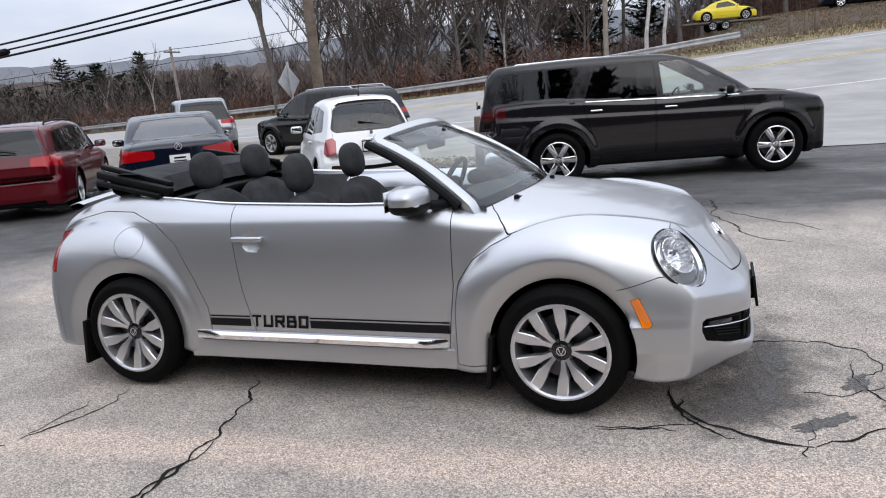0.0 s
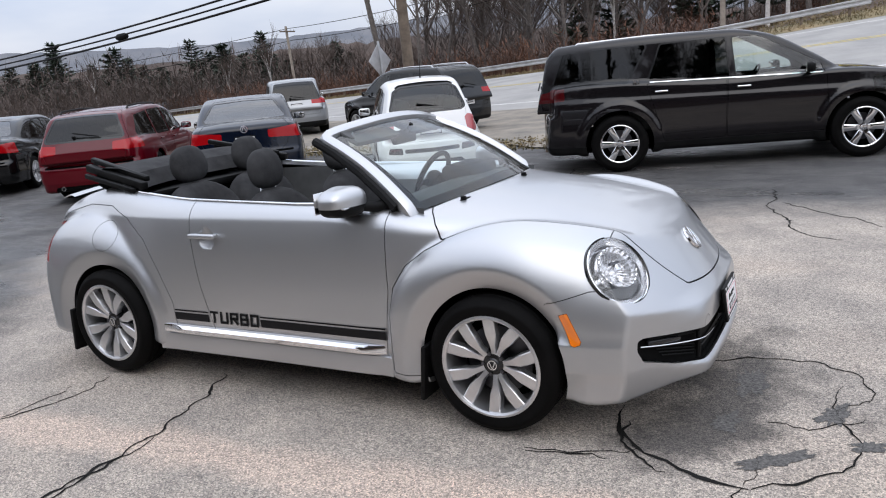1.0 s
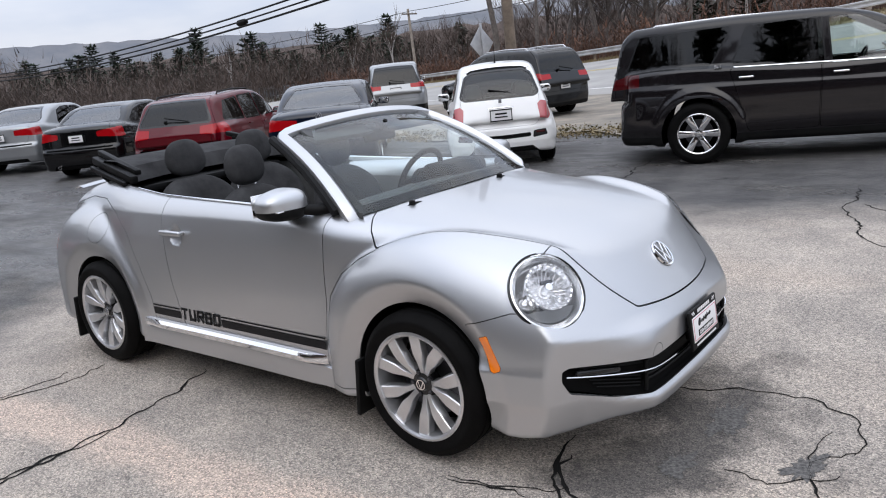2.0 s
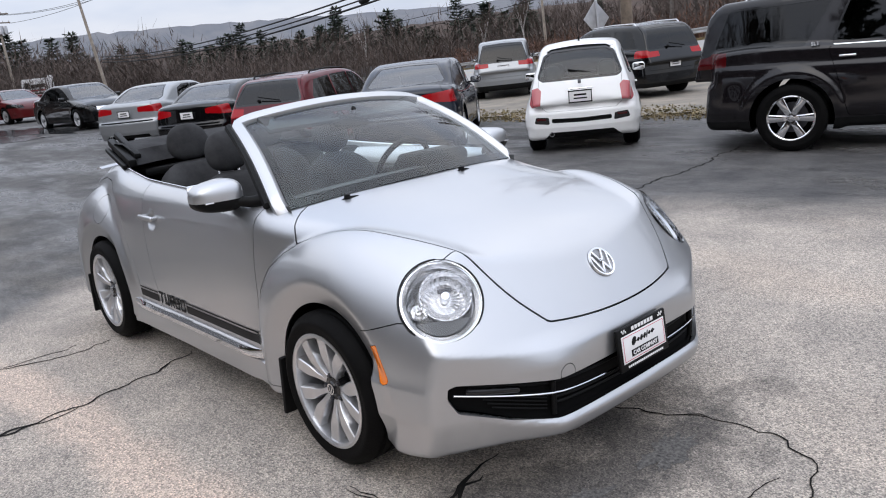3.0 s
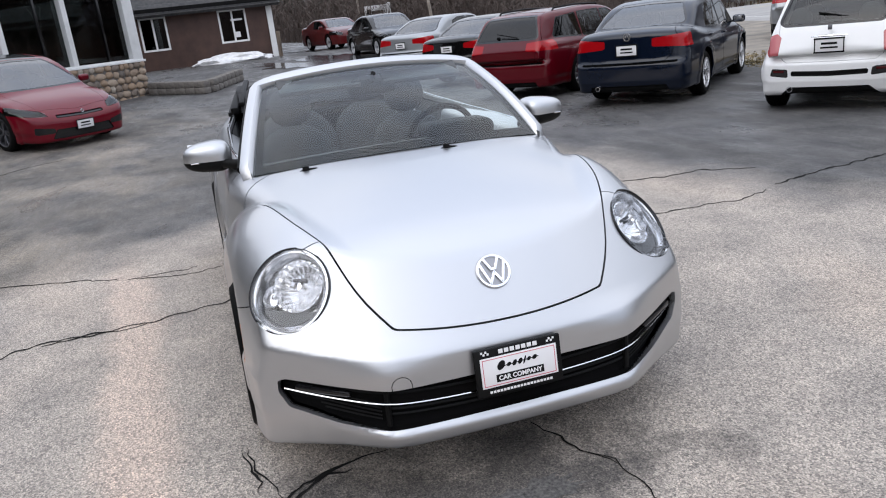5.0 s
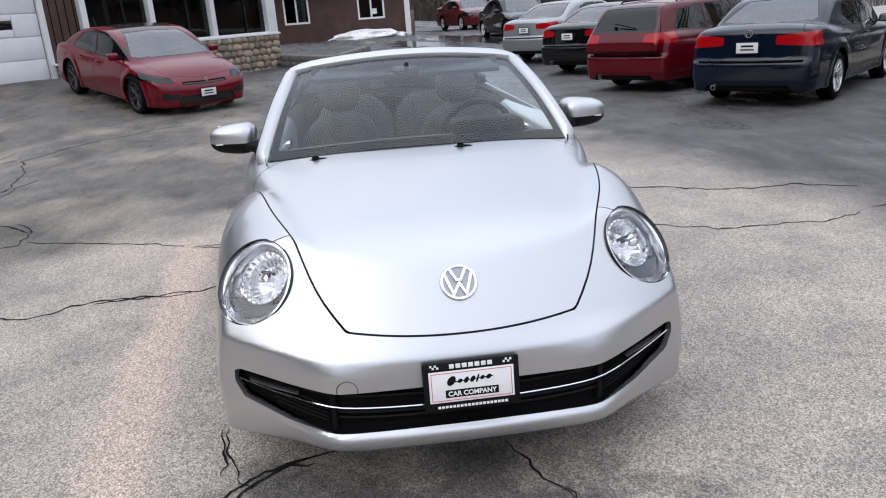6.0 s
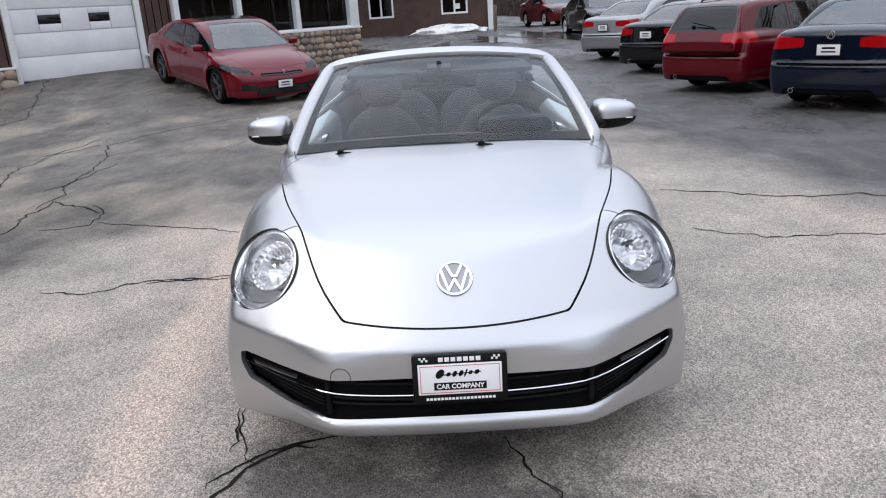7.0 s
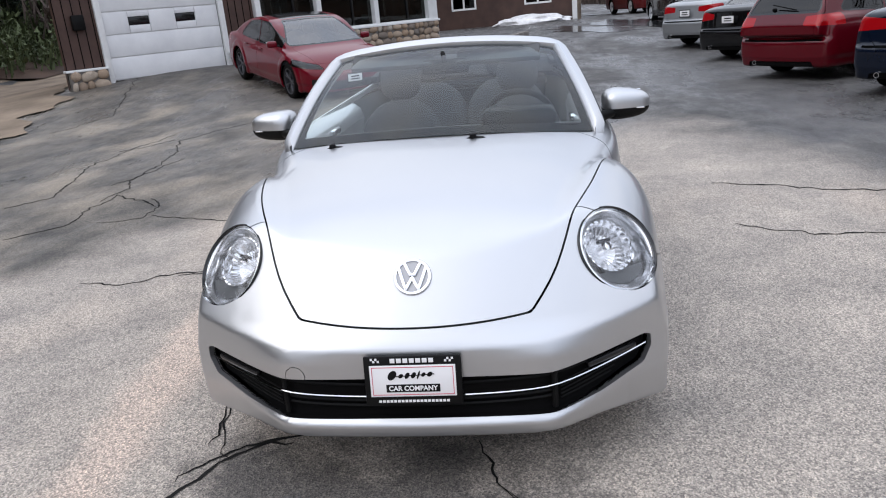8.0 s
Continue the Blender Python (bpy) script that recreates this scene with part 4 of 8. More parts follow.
SUV = dict(
    step=0.028, flare=0.024, crown=0.035, edge=0.06, ledge=0.80, cladding=0.37, wb=3.02, width=2.0, tyre=0.385, rim=0.255, tyre_w=0.25, xf=2.36, xr=-2.56, nose=0.86, lamp_rear=0.34, belt=1.10, height=1.78, style=STYLE_SIX, paint=GREY_P, sill=0.26, hip=0.75, rake=0.10, tumble=0.22, nose_z=0.75,
    deck=[(-2.56, 1.16), (-2.3, 1.20), (0, 1.14), (1.2, 1.17), (1.7, 1.13), (2.05, 1.05), (2.25, 0.95), (2.36, 0.80)],
    roof=[(-2.62, 0.9), (-2.55, 1.20), (-2.44, 1.62), (-2.26, 1.745), (-1.0, 1.785), (-0.1, 1.77), (0.35, 1.69), (0.95, 1.38), (1.4, 1.08)],
    side_glass=[([(0.02, 1.15), (-0.02, 1.62), (0.25, 1.62), (1.0, 1.22), (1.03, 1.13)], GLASS), ([(-1.08, 1.19), (-0.92, 1.61), (-0.16, 1.64), (-0.12, 1.16)], PRIVACY), ([(-2.34, 1.23), (-2.20, 1.60), (-1.16, 1.63), (-1.40, 1.20)], PRIVACY)],
    rear_glass=[(0, 1.16), (0, 1.60), (0.60, 1.58), (0.74, 1.16)], rear_glass_x=-2.0, rear_mat=PRIVACY, front_glass=[(0, 1.16), (0, 1.62), (0.62, 1.60), (0.76, 1.16)], front_glass_x=0.4,
    doors=[[(-0.10, 0.42), (-0.08, 1.10), (1.04, 1.10), (1.06, 0.42)], [(-1.02, 0.86), (-1.10, 1.12), (-0.16, 1.10), (-0.18, 0.42), (-0.90, 0.42)]], handles=[(0.08, 1.02), (-0.95, 1.04)], handle_mat=CHROME,
    lamps=[("tail_lamp", (False, [(0.68, 0.99), (0.70, 1.16), (1.1, 1.16), (1.1, 1.04)]), DARK_RED, "red and clear tail lamp"), ("headlamp", (True, [(0.60, 0.78), (0.60, 0.92), (1.1, 1.02), (1.1, 0.82)]), LENS, "clear headlamp")],
    inserts=[("grille", True, [(0, 0.66), (0, 0.92), (0.5, 0.92), (0.46, 0.66)], BLACK), ("lower_grille", True, [(0, 0.36), (0, 0.5), (0.6, 0.5), (0.6, 0.36)], BLACK)],
    tailgate=[(0, 0.66), (0, 1.66), (0.66, 1.62), (0.70, 1.0), (0.66, 0.66)], mirror=(0.86, 1.19), mirror_mat=BLACK, rails=(-2.1, -0.05, 0.66, 1.745), wiper=(-2.62, 1.20), belt_trim=(-1.12, 1.04, 1.165, 1.110), dash_x=0.8, floor=0.30, seats=(-0.15, -1.05), seat_mat=TRIM, arch=0.45, hood=[(1.35, 0), (1.35, 0.72), (2.1, 0.66), (2.15, 0)])
suv = car("suv", at(1.03, 7.72, 0, 16.7), SUV, "charcoal grey three-row suv with chrome wheels beside the lot edge")

TIGUAN = variant(SUV, paint=BLACK_P, wb=2.6, width=1.81, tyre=0.345, rim=0.23, xf=2.12, xr=-2.28, belt=1.02, height=1.68, style=STYLE_FIVE, hip=0.7, arch=None,
    deck=[(-2.28, 1.02), (-2.0, 1.08), (0, 1.04), (1.05, 1.06), (1.5, 0.99), (1.9, 0.90), (2.12, 0.72)],
    roof=[(-2.34, 0.85), (-2.22, 1.08), (-1.98, 1.52), (-1.75, 1.62), (-0.8, 1.67), (-0.1, 1.65), (0.35, 1.54), (0.8, 1.30), (1.2, 1.0)],
    side_glass=[([(-0.08, 1.08), (-0.10, 1.50), (0.22, 1.50), (0.82, 1.14), (0.82, 1.08)], TINT), ([(-0.98, 1.09), (-0.90, 1.50), (-0.24, 1.52), (-0.20, 1.08)], PRIVACY), ([(-1.86, 1.14), (-1.66, 1.46), (-1.12, 1.50), (-1.14, 1.10)], PRIVACY)],
    rear_glass=[(0, 1.10), (0, 1.52), (0.52, 1.50), (0.64, 1.10)], rear_glass_x=-1.7, front_glass=[(0, 1.1), (0, 1.54), (0.54, 1.52), (0.68, 1.1)], front_glass_x=0.3,
    doors=[[(-0.18, 0.40), (-0.16, 1.02), (0.86, 1.02), (0.88, 0.40)], [(-0.92, 0.72), (-1.02, 1.04), (-0.24, 1.02), (-0.26, 0.40), (-0.72, 0.40)]], handles=[(0.0, 0.93), (-0.88, 0.95)], handle_mat=BLACK_P,
    lamps=[("tail_lamp", (False, [(0.44, 0.94), (0.44, 1.04), (1.0, 1.08), (1.0, 0.92)]), RED_LENS, "red tail lamp"), ("headlamp", (True, [(0.50, 0.72), (0.50, 0.82), (1.0, 0.92), (1.0, 0.74)]), LENS, "clear headlamp")],
    tailgate=[(0, 0.66), (0, 1.58), (0.60, 1.55), (0.68, 1.0), (0.62, 0.66)], mirror=(0.70, 1.10), rails=(-1.7, 0.05, 0.58, 1.655), wiper=(-2.26, 1.14), belt_trim=None, plate_rear=(-2.27, 0.74), floor=0.24, seats=(-0.25, -1.05), dash_x=0.62, cladding=0.36, hood=None)
TIGUAN.pop("arch")
tiguan = car("compact_suv", at(-7.6, 13.6, 0, 160), TIGUAN, "black compact suv parked on the gravel strip beside the road")
forester = car("compact_suv", at(-12.9, 15.3, ground_z(-12.9, 15.3), 132), variant(TIGUAN, paint=SILVER_F, rails=None, style=STYLE_FIVE, cladding=0.42, plate_rear=(-2.30, 0.88)), "silver compact suv parked beyond the first row")


# ---- the convertible ----
HOOD_SEAM = [(0.80, 0.785), (0.98, 0.765), (1.12, 0.733), (1.28, 0.688), (1.60, 0.605), (1.82, 0.515), (1.95, 0.445), (2.02, 0.385)]


def nose(ay, z):
    """How far ahead the bumper reaches: an upright face, a crease, and a slope up to the hood."""
    zc = z - 0.494 - 0.045 * (ay / 0.75) ** 3
    up = ramp_up(zc)
    # below the crease the face is flat across the middle and turns back at a soft corner
    k = np.clip((0.56 - z) / 0.12, 0, 1)
    k = k * k * (3 - 2 * k)
    # a thin lip juts out under the grille and follows its lower edge
    edge = np.interp(ay, (0.0, 0.45, 0.60, 0.75), (0.246, 0.247, 0.274, 0.328))
    lip = np.interp(ay, (0.0, 0.45, 0.70), (0.032, 0.028, 0.0)) / (1 + np.exp(np.clip((z - edge) / 0.006, -40, 40)))
    turn = (np.sqrt((ay - 0.45) ** 2 + 0.003) + ay - 0.45) / 2
    return 2.128 - (1 - k) * 0.42 * ay ** 2.5 - k * (0.025 * ay ** 2 + 0.63 * turn) - 0.78 * up - 0.35 * np.maximum(0.30 - z, 0) ** 1.3 + lip


def beetle_field(x, y, z):
    ay = np.abs(y)
    floor_z = np.interp(x, (1.75, 2.0), (0.155, 0.192))
    # middle body: doors, hood, tail
    wc = curve(x, [(-2.15, 0.50), (-1.9, 0.64), (-1.5, 0.74), (-1.0, 0.835), (-0.4, 0.852), (0.5, 0.85), (0.8, 0.835), (1.1, 0.76), (1.6, 0.64), (2.1, 0.42)])
    side = wc - 0.30 * np.maximum(z - 0.55, 0) ** 2 - 0.36 * ramp_up(z - 0.925) - 0.25 * np.maximum(0.45 - z, 0) ** 2
    zc = curve(x, [(-2.16, 0.50), (-2.10, 0.66), (-2.0, 0.83), (-1.85, 0.955), (-1.6, 1.045), (-1.3, 1.085), (-0.9, 1.06), (-0.4, 1.035), (0.2, 1.035), (0.7, 1.030), (1.0, 0.993), (1.3, 0.952), (1.5, 0.916), (1.7, 0.868), (1.85, 0.808), (2.0, 0.70), (2.09, 0.60), (2.13, 0.50)])
    top = zc - 0.085 * (ay / 0.75) ** 2.6 * curve(x, [(-1.0, 0.35), (0.4, 0.5), (1.2, 1.0), (1.5, 0.82), (1.85, 0.65), (2.1, 0.6)])
    core = smax(smax(z - top, ay - side, 0.07), np.maximum(floor_z, 0.175) - z, 0.04)
    # the dish behind the door handle
    core = np.maximum(core, 0.080 - np.sqrt((x + 0.395) ** 2 + (ay - 0.885) ** 2 + (z - 0.832) ** 2))
    core = smax(core, -2.13 + 0.30 * ay ** 2.5 - x, 0.08)
    # front wings
    zf = curve(x, [(0.66, 0.30), (0.70, 0.46), (0.745, 0.61), (0.80, 0.715), (0.90, 0.82), (1.05, 0.895), (1.28, 0.938), (1.5, 0.93), (1.7, 0.885), (1.88, 0.80), (2.0, 0.69), (2.1, 0.5)])
    wf = curve(x, [(0.70, 0.845), (0.80, 0.880), (1.0, 0.898), (1.27, 0.904), (1.55, 0.895), (1.75, 0.865), (1.95, 0.79), (2.1, 0.62)])
    a = np.maximum(ay - 0.36, 0) / (wf - 0.36)
    # inside the hood seam the wing dips below the hood
    zf = zf - 1.2 * np.maximum(curve(np.clip(x, 0.8, 2.02), HOOD_SEAM) + 0.03 - ay, 0) ** 1.5
    b = np.maximum(z - 0.30, 0) / np.maximum(zf - 0.30, 0.05)
    pe = curve(np.clip(x, 0.6, 1.7), [(0.6, 4.9), (0.8, 4.7), (1.1, 4.1), (1.35, 3.6), (1.55, 3.0), (1.7, 2.75)])
    fw = ((a ** pe + b ** pe) ** (1 / pe) - 1) * 0.42
    # the lip of the arch turns in from a sharp edge
    fw = fw + 0.44 * ramp_up(0.442 - np.hypot(x - 1.2685, z - 0.287))
    fw = smax(fw, 0.705 - x, 0.05)
    fw = smax(fw, floor_z - z, 0.03)
    # rear wings
    zr = curve(x, [(-2.14, 0.45), (-2.06, 0.64), (-1.93, 0.80), (-1.75, 0.905), (-1.5, 0.965), (-1.25, 0.965), (-1.05, 0.90), (-0.90, 0.78), (-0.79, 0.60), (-0.73, 0.42), (-0.70, 0.30)])
    wr = curve(x, [(-2.14, 0.66), (-1.9, 0.82), (-1.6, 0.89), (-1.27, 0.906), (-1.0, 0.893), (-0.80, 0.868), (-0.70, 0.80)])
    a = np.maximum(ay - 0.40, 0) / (wr - 0.40)
    b = np.maximum(z - 0.30, 0) / np.maximum(zr - 0.30, 0.05)
    rw = ((a ** 3.4 + b ** 3.4) ** (1 / 3.4) - 1) * 0.42
    rw = rw + 0.44 * ramp_up(0.440 - np.hypot(x + 1.2685, z - 0.287))
    rw = smax(rw, x + 0.69, 0.05)
    rw = smax(rw, 0.18 - z, 0.04)
    rw = smax(rw, -2.13 + 0.36 * ay ** 2.5 + 0.25 * np.maximum(z - 0.5, 0) ** 1.5 - x, 0.08)
    # bumper
    bm = smax(z - 0.57, floor_z - z, 0.03)
    bm = smax(smax(bm, ay - (np.minimum(wf, 0.89) - 0.004 - 0.5 * np.maximum(z - 0.42, 0) - 0.4 * np.maximum(0.30 - z, 0)), 0.05), 1.58 - x, 0.04)
    f = smin(core, fw, 0.016)
    f = smin(f, rw, 0.016)
    return smax(smin(f, bm, 0.02), x - nose(ay, z), 0.012)


M = surface(beetle_field, (-2.26, -1.0, 0.10), (2.22, 1.0, 1.16), 0.0145)
beetle = thing("convertible_car", pose(0, 0, 0.036, -0.8, 0, 0), "silver two-door convertible with roof folded down on cracked asphalt", "car")
AR, WZ = 0.354, 0.287
_, M = split(M, lambda x, y, z, N: np.maximum(np.minimum(np.hypot(x - 1.2685, z - WZ), np.hypot(x + 1.2685, z - WZ)) - AR, 0.5 - np.abs(y)))
# cockpit
COCKPIT = [(-1.42, 0), (-1.40, 0.50), (-1.22, 0.635), (-0.6, 0.715), (0.2, 0.735), (0.72, 0.71), (0.86, 0.60), (0.93, 0)]
_, M = split(M, lambda x, y, z, N: np.maximum(poly(x, np.abs(y), COCKPIT, 0.0), 0.85 - z))
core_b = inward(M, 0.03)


def grab(field, name, mat, parent=beetle, label="", gap=0.004, depth=0.022, sides=False):
    """Lifts a panel out of the skin and leaves a joint round it."""
    global M
    panel, M = split(M, field)
    if gap:
        _, M = split(M, lambda x, y, z, N: field(x, y, z, N) - gap)
    out = []
    if sides:
        for s in (-1, 1):
            half, _ = split(panel, lambda x, y, z, N: -s * y)
            out.append(skin(name, flange(half, depth), mat, parent, label))
    else:
        out.append(skin(name, flange(panel, depth), mat, parent, label))
    return out


# lower grille, running across the bumper
GRILLE = [(0, 0.258), (0, 0.392), (0.44, 0.392), (0.60, 0.410), (0.755, 0.432), (0.775, 0.425), (0.778, 0.390), (0.752, 0.338), (0.60, 0.286), (0.45, 0.259)]
grille_f = lambda x, y, z, N: np.maximum(poly(np.abs(y), z, GRILLE, 0.006), 1.4 - x)
mouth, M = split(M, grille_f)
_, core_b = split(core_b, grille_f)
skin("grille_surround", flange(inward(mouth, 0.040), -0.022), MOUTH, beetle, "black lower grille")
# headlamps: round openings that look ahead, up and a little outwards
LAMP_C, LAMP_D = Vector((1.8042, 0.6861, 0.7024)), Vector((0.68, 0.45, 0.58)).normalized()
LAMP_U = (Vector((0, 0, 1)) - LAMP_D * LAMP_D.z).normalized()
LAMP_S = LAMP_U.cross(LAMP_D)


def lamp_field(x, y, z, N, r=0.147):
    px, py, pz = x - LAMP_C.x, np.abs(y) - LAMP_C.y, z - LAMP_C.z
    u = px * LAMP_S.x + py * LAMP_S.y + pz * LAMP_S.z
    v = px * LAMP_U.x + py * LAMP_U.y + pz * LAMP_U.z
    facing = N[:, 0] * LAMP_D.x + np.abs(N[:, 1]) * LAMP_D.y + N[:, 2] * LAMP_D.z
    return np.maximum(np.maximum(np.hypot(u, v / 1.04) - r, 1.5 - x), 0.02 - facing * 0.1)


rings = grab(lambda x, y, z, N: lamp_field(x, y, z, N, 0.145), "headlamp", LENS, beetle, "round clear headlamp in a chrome ring", 0.004, 0.012, True)
_, core_b = split(core_b, lambda x, y, z, N: lamp_field(x, y, z, N, 0.143))
# hood
HOOD = [(0.905, 0.60), (0.935, 0.665), (0.982, 0.734), (1.022, 0.760), (1.09, 0.742), (1.16, 0.721)] + [(1.24 + 0.78 * k / 22, float(curve(1.24 + 0.78 * k / 22, HOOD_SEAM))) for k in range(23)] + [(2.046, 0.34), (2.064, 0.28), (2.076, 0.18), (2.080, 0.0), (0.90, 0.0)]
hood = grab(lambda x, y, z, N: np.maximum(poly(x, np.abs(y), HOOD, 0.004), 0.556 + 0.02 * (np.abs(y) / 0.36) ** 2 - z), "hood", SILVER, gap=0.006)[0]
# doors
DOOR = [(-0.395, 0.245), (-0.47, 0.55), (-0.515, 0.85), (-0.53, 1.2), (0.735, 1.2), (0.745, 0.60), (0.70, 0.245)]
doors = grab(lambda x, y, z, N: np.maximum(poly(x, z, DOOR, 0.0), 0.55 - np.abs(y)), "door", SILVER, sides=True)
cap = lambda x, y, z, N: np.maximum(np.hypot((x + 1.228) / 1.1, z - 0.815) - 0.082, y + 0.4)
grab(cap, "fuel_flap", SILVER, gap=0.0025)
grab(lambda x, y, z, N: np.maximum(poly(np.abs(y), z, [(0.60, 0.66), (0.60, 0.82), (0.70, 0.86), (0.86, 0.80), (0.86, 0.66)], 0.02), x + 1.80), "tail_lamp", RED_LENS, beetle, "red tail lamp", sides=True)
grab(lambda x, y, z, N: np.maximum(np.maximum(poly(x, z, [(1.60, 0.545), (1.632, 0.555), (1.69, 0.435), (1.655, 0.42)], 0.004), 0.6 - np.abs(y)), 1.5 - x), "side_marker", AMBER, beetle, "amber side marker lamp", sides=True, gap=0.002)
# wings as panels of their own: they end where they meet hood, doors and bumper
WING_SEAM = [(0.752, 0.10), (0.756, 0.50), (0.775, 0.614), (0.843, 0.717), (0.94, 0.787), (1.025, 0.828), (1.10, 0.90), (2.2, 1.2), (2.2, 0.10)]
grab(lambda x, y, z, N: np.maximum(np.maximum(poly(x, z, WING_SEAM), x - 1.755), np.maximum(np.interp(x, (1.50, 1.52, 1.535, 1.62, 1.72, 2.0), (0.20, 0.57, 0.594, 0.617, 0.648, 0.66)) - z, 0.33 - np.abs(y))), "front_wing", SILVER, sides=True, gap=0.004)
grab(lambda x, y, z, N: np.maximum(poly(x, z, [(-0.70, 0.10), (-0.715, 0.45), (-0.79, 0.62), (-0.90, 0.80), (-1.05, 0.915), (-1.25, 0.975), (-1.50, 0.975), (-1.74, 0.925), (-1.88, 0.86), (-1.80, 0.50), (-1.78, 0.10)], 0.0), 0.5 - np.abs(y)), "rear_wing", SILVER, sides=True, gap=0.004)
tow = lambda x, y, z, N: np.maximum(np.hypot(y + 0.40, z - 0.408) - 0.033, 1.8 - x)
grab(tow, "tow_eye_cover", SILVER, gap=0.0025)
front, M = split(M, lambda x, y, z, N: 1.45 - x)
skin("front_bumper", flange(front, 0.025), SILVER, beetle)
rear, M = split(M, lambda x, y, z, N: x + 1.45)
skin("tail", flange(rear, 0.025), SILVER, beetle)
skin("body", flange(M, 0.025), SILVER, beetle)
# this lining's near-black paints the shade behind gaps and openings
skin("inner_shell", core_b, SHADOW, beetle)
# added low underbody boxes; they hold light off the ground beneath
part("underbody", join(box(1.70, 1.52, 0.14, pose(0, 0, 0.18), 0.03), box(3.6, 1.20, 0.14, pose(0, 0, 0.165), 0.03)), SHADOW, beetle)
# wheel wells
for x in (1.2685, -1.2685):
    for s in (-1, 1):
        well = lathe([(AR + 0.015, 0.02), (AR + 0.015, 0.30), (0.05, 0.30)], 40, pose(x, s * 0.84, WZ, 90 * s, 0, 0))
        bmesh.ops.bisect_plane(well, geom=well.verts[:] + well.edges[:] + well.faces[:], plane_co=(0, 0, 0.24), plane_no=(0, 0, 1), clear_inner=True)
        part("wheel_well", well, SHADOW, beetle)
        wheel(beetle, x, s * 0.772, 0.321, 0.236, 0.215, STYLE_BEETLE, s, WZ)
        part("mud_flap", box(0.025, 0.19, 0.27, pose(x - 0.350, s * 0.79, 0.215, 0, 6, 0), 0.008), BLACK, beetle)


def reach(point, lo, hi):
    """Where the skin lies along one axis, by halving, for whole arrays at once."""
    for _ in range(22):
        q = (lo + hi) / 2
        inside = beetle_field(*point(q)) < 0
        lo, hi = np.where(inside, q, lo), np.where(inside, hi, q)
    return lo


def table(u, v, point, lo, hi):
    U, V = np.meshgrid(u, v, indexing="ij")
    T = reach(lambda q: point(U, V, q), np.full(U.shape, lo), np.full(U.shape, hi))

    def value(a, b):
        i = min(max(int((a - u[0]) / (u[1] - u[0])), 0), len(u) - 2)
        j = min(max(int((b - v[0]) / (v[1] - v[0])), 0), len(v) - 2)
        p, q = (a - u[i]) / (u[1] - u[0]), (b - v[j]) / (v[1] - v[0])
        return float((T[i, j] * (1 - p) + T[i + 1, j] * p) * (1 - q) + (T[i, j + 1] * (1 - p) + T[i + 1, j + 1] * p) * q)
    return value


side_y = table(np.linspace(-1.5, 0.9, 61), np.linspace(0.2, 1.0, 41), lambda u, v, q: (u, q, v), 0.5, 1.0)
top_z = table(np.linspace(-1.6, 1.9, 71), np.linspace(0.0, 0.8, 41), lambda u, v, q: (u, v, q), 0.4, 1.3)
_front = table(np.linspace(0.0, 0.88, 45), np.linspace(0.2, 0.72, 53), lambda u, v, q: (q, u, v), 1.4, 2.3)
front_x = lambda y, z: _front(abs(y), z)


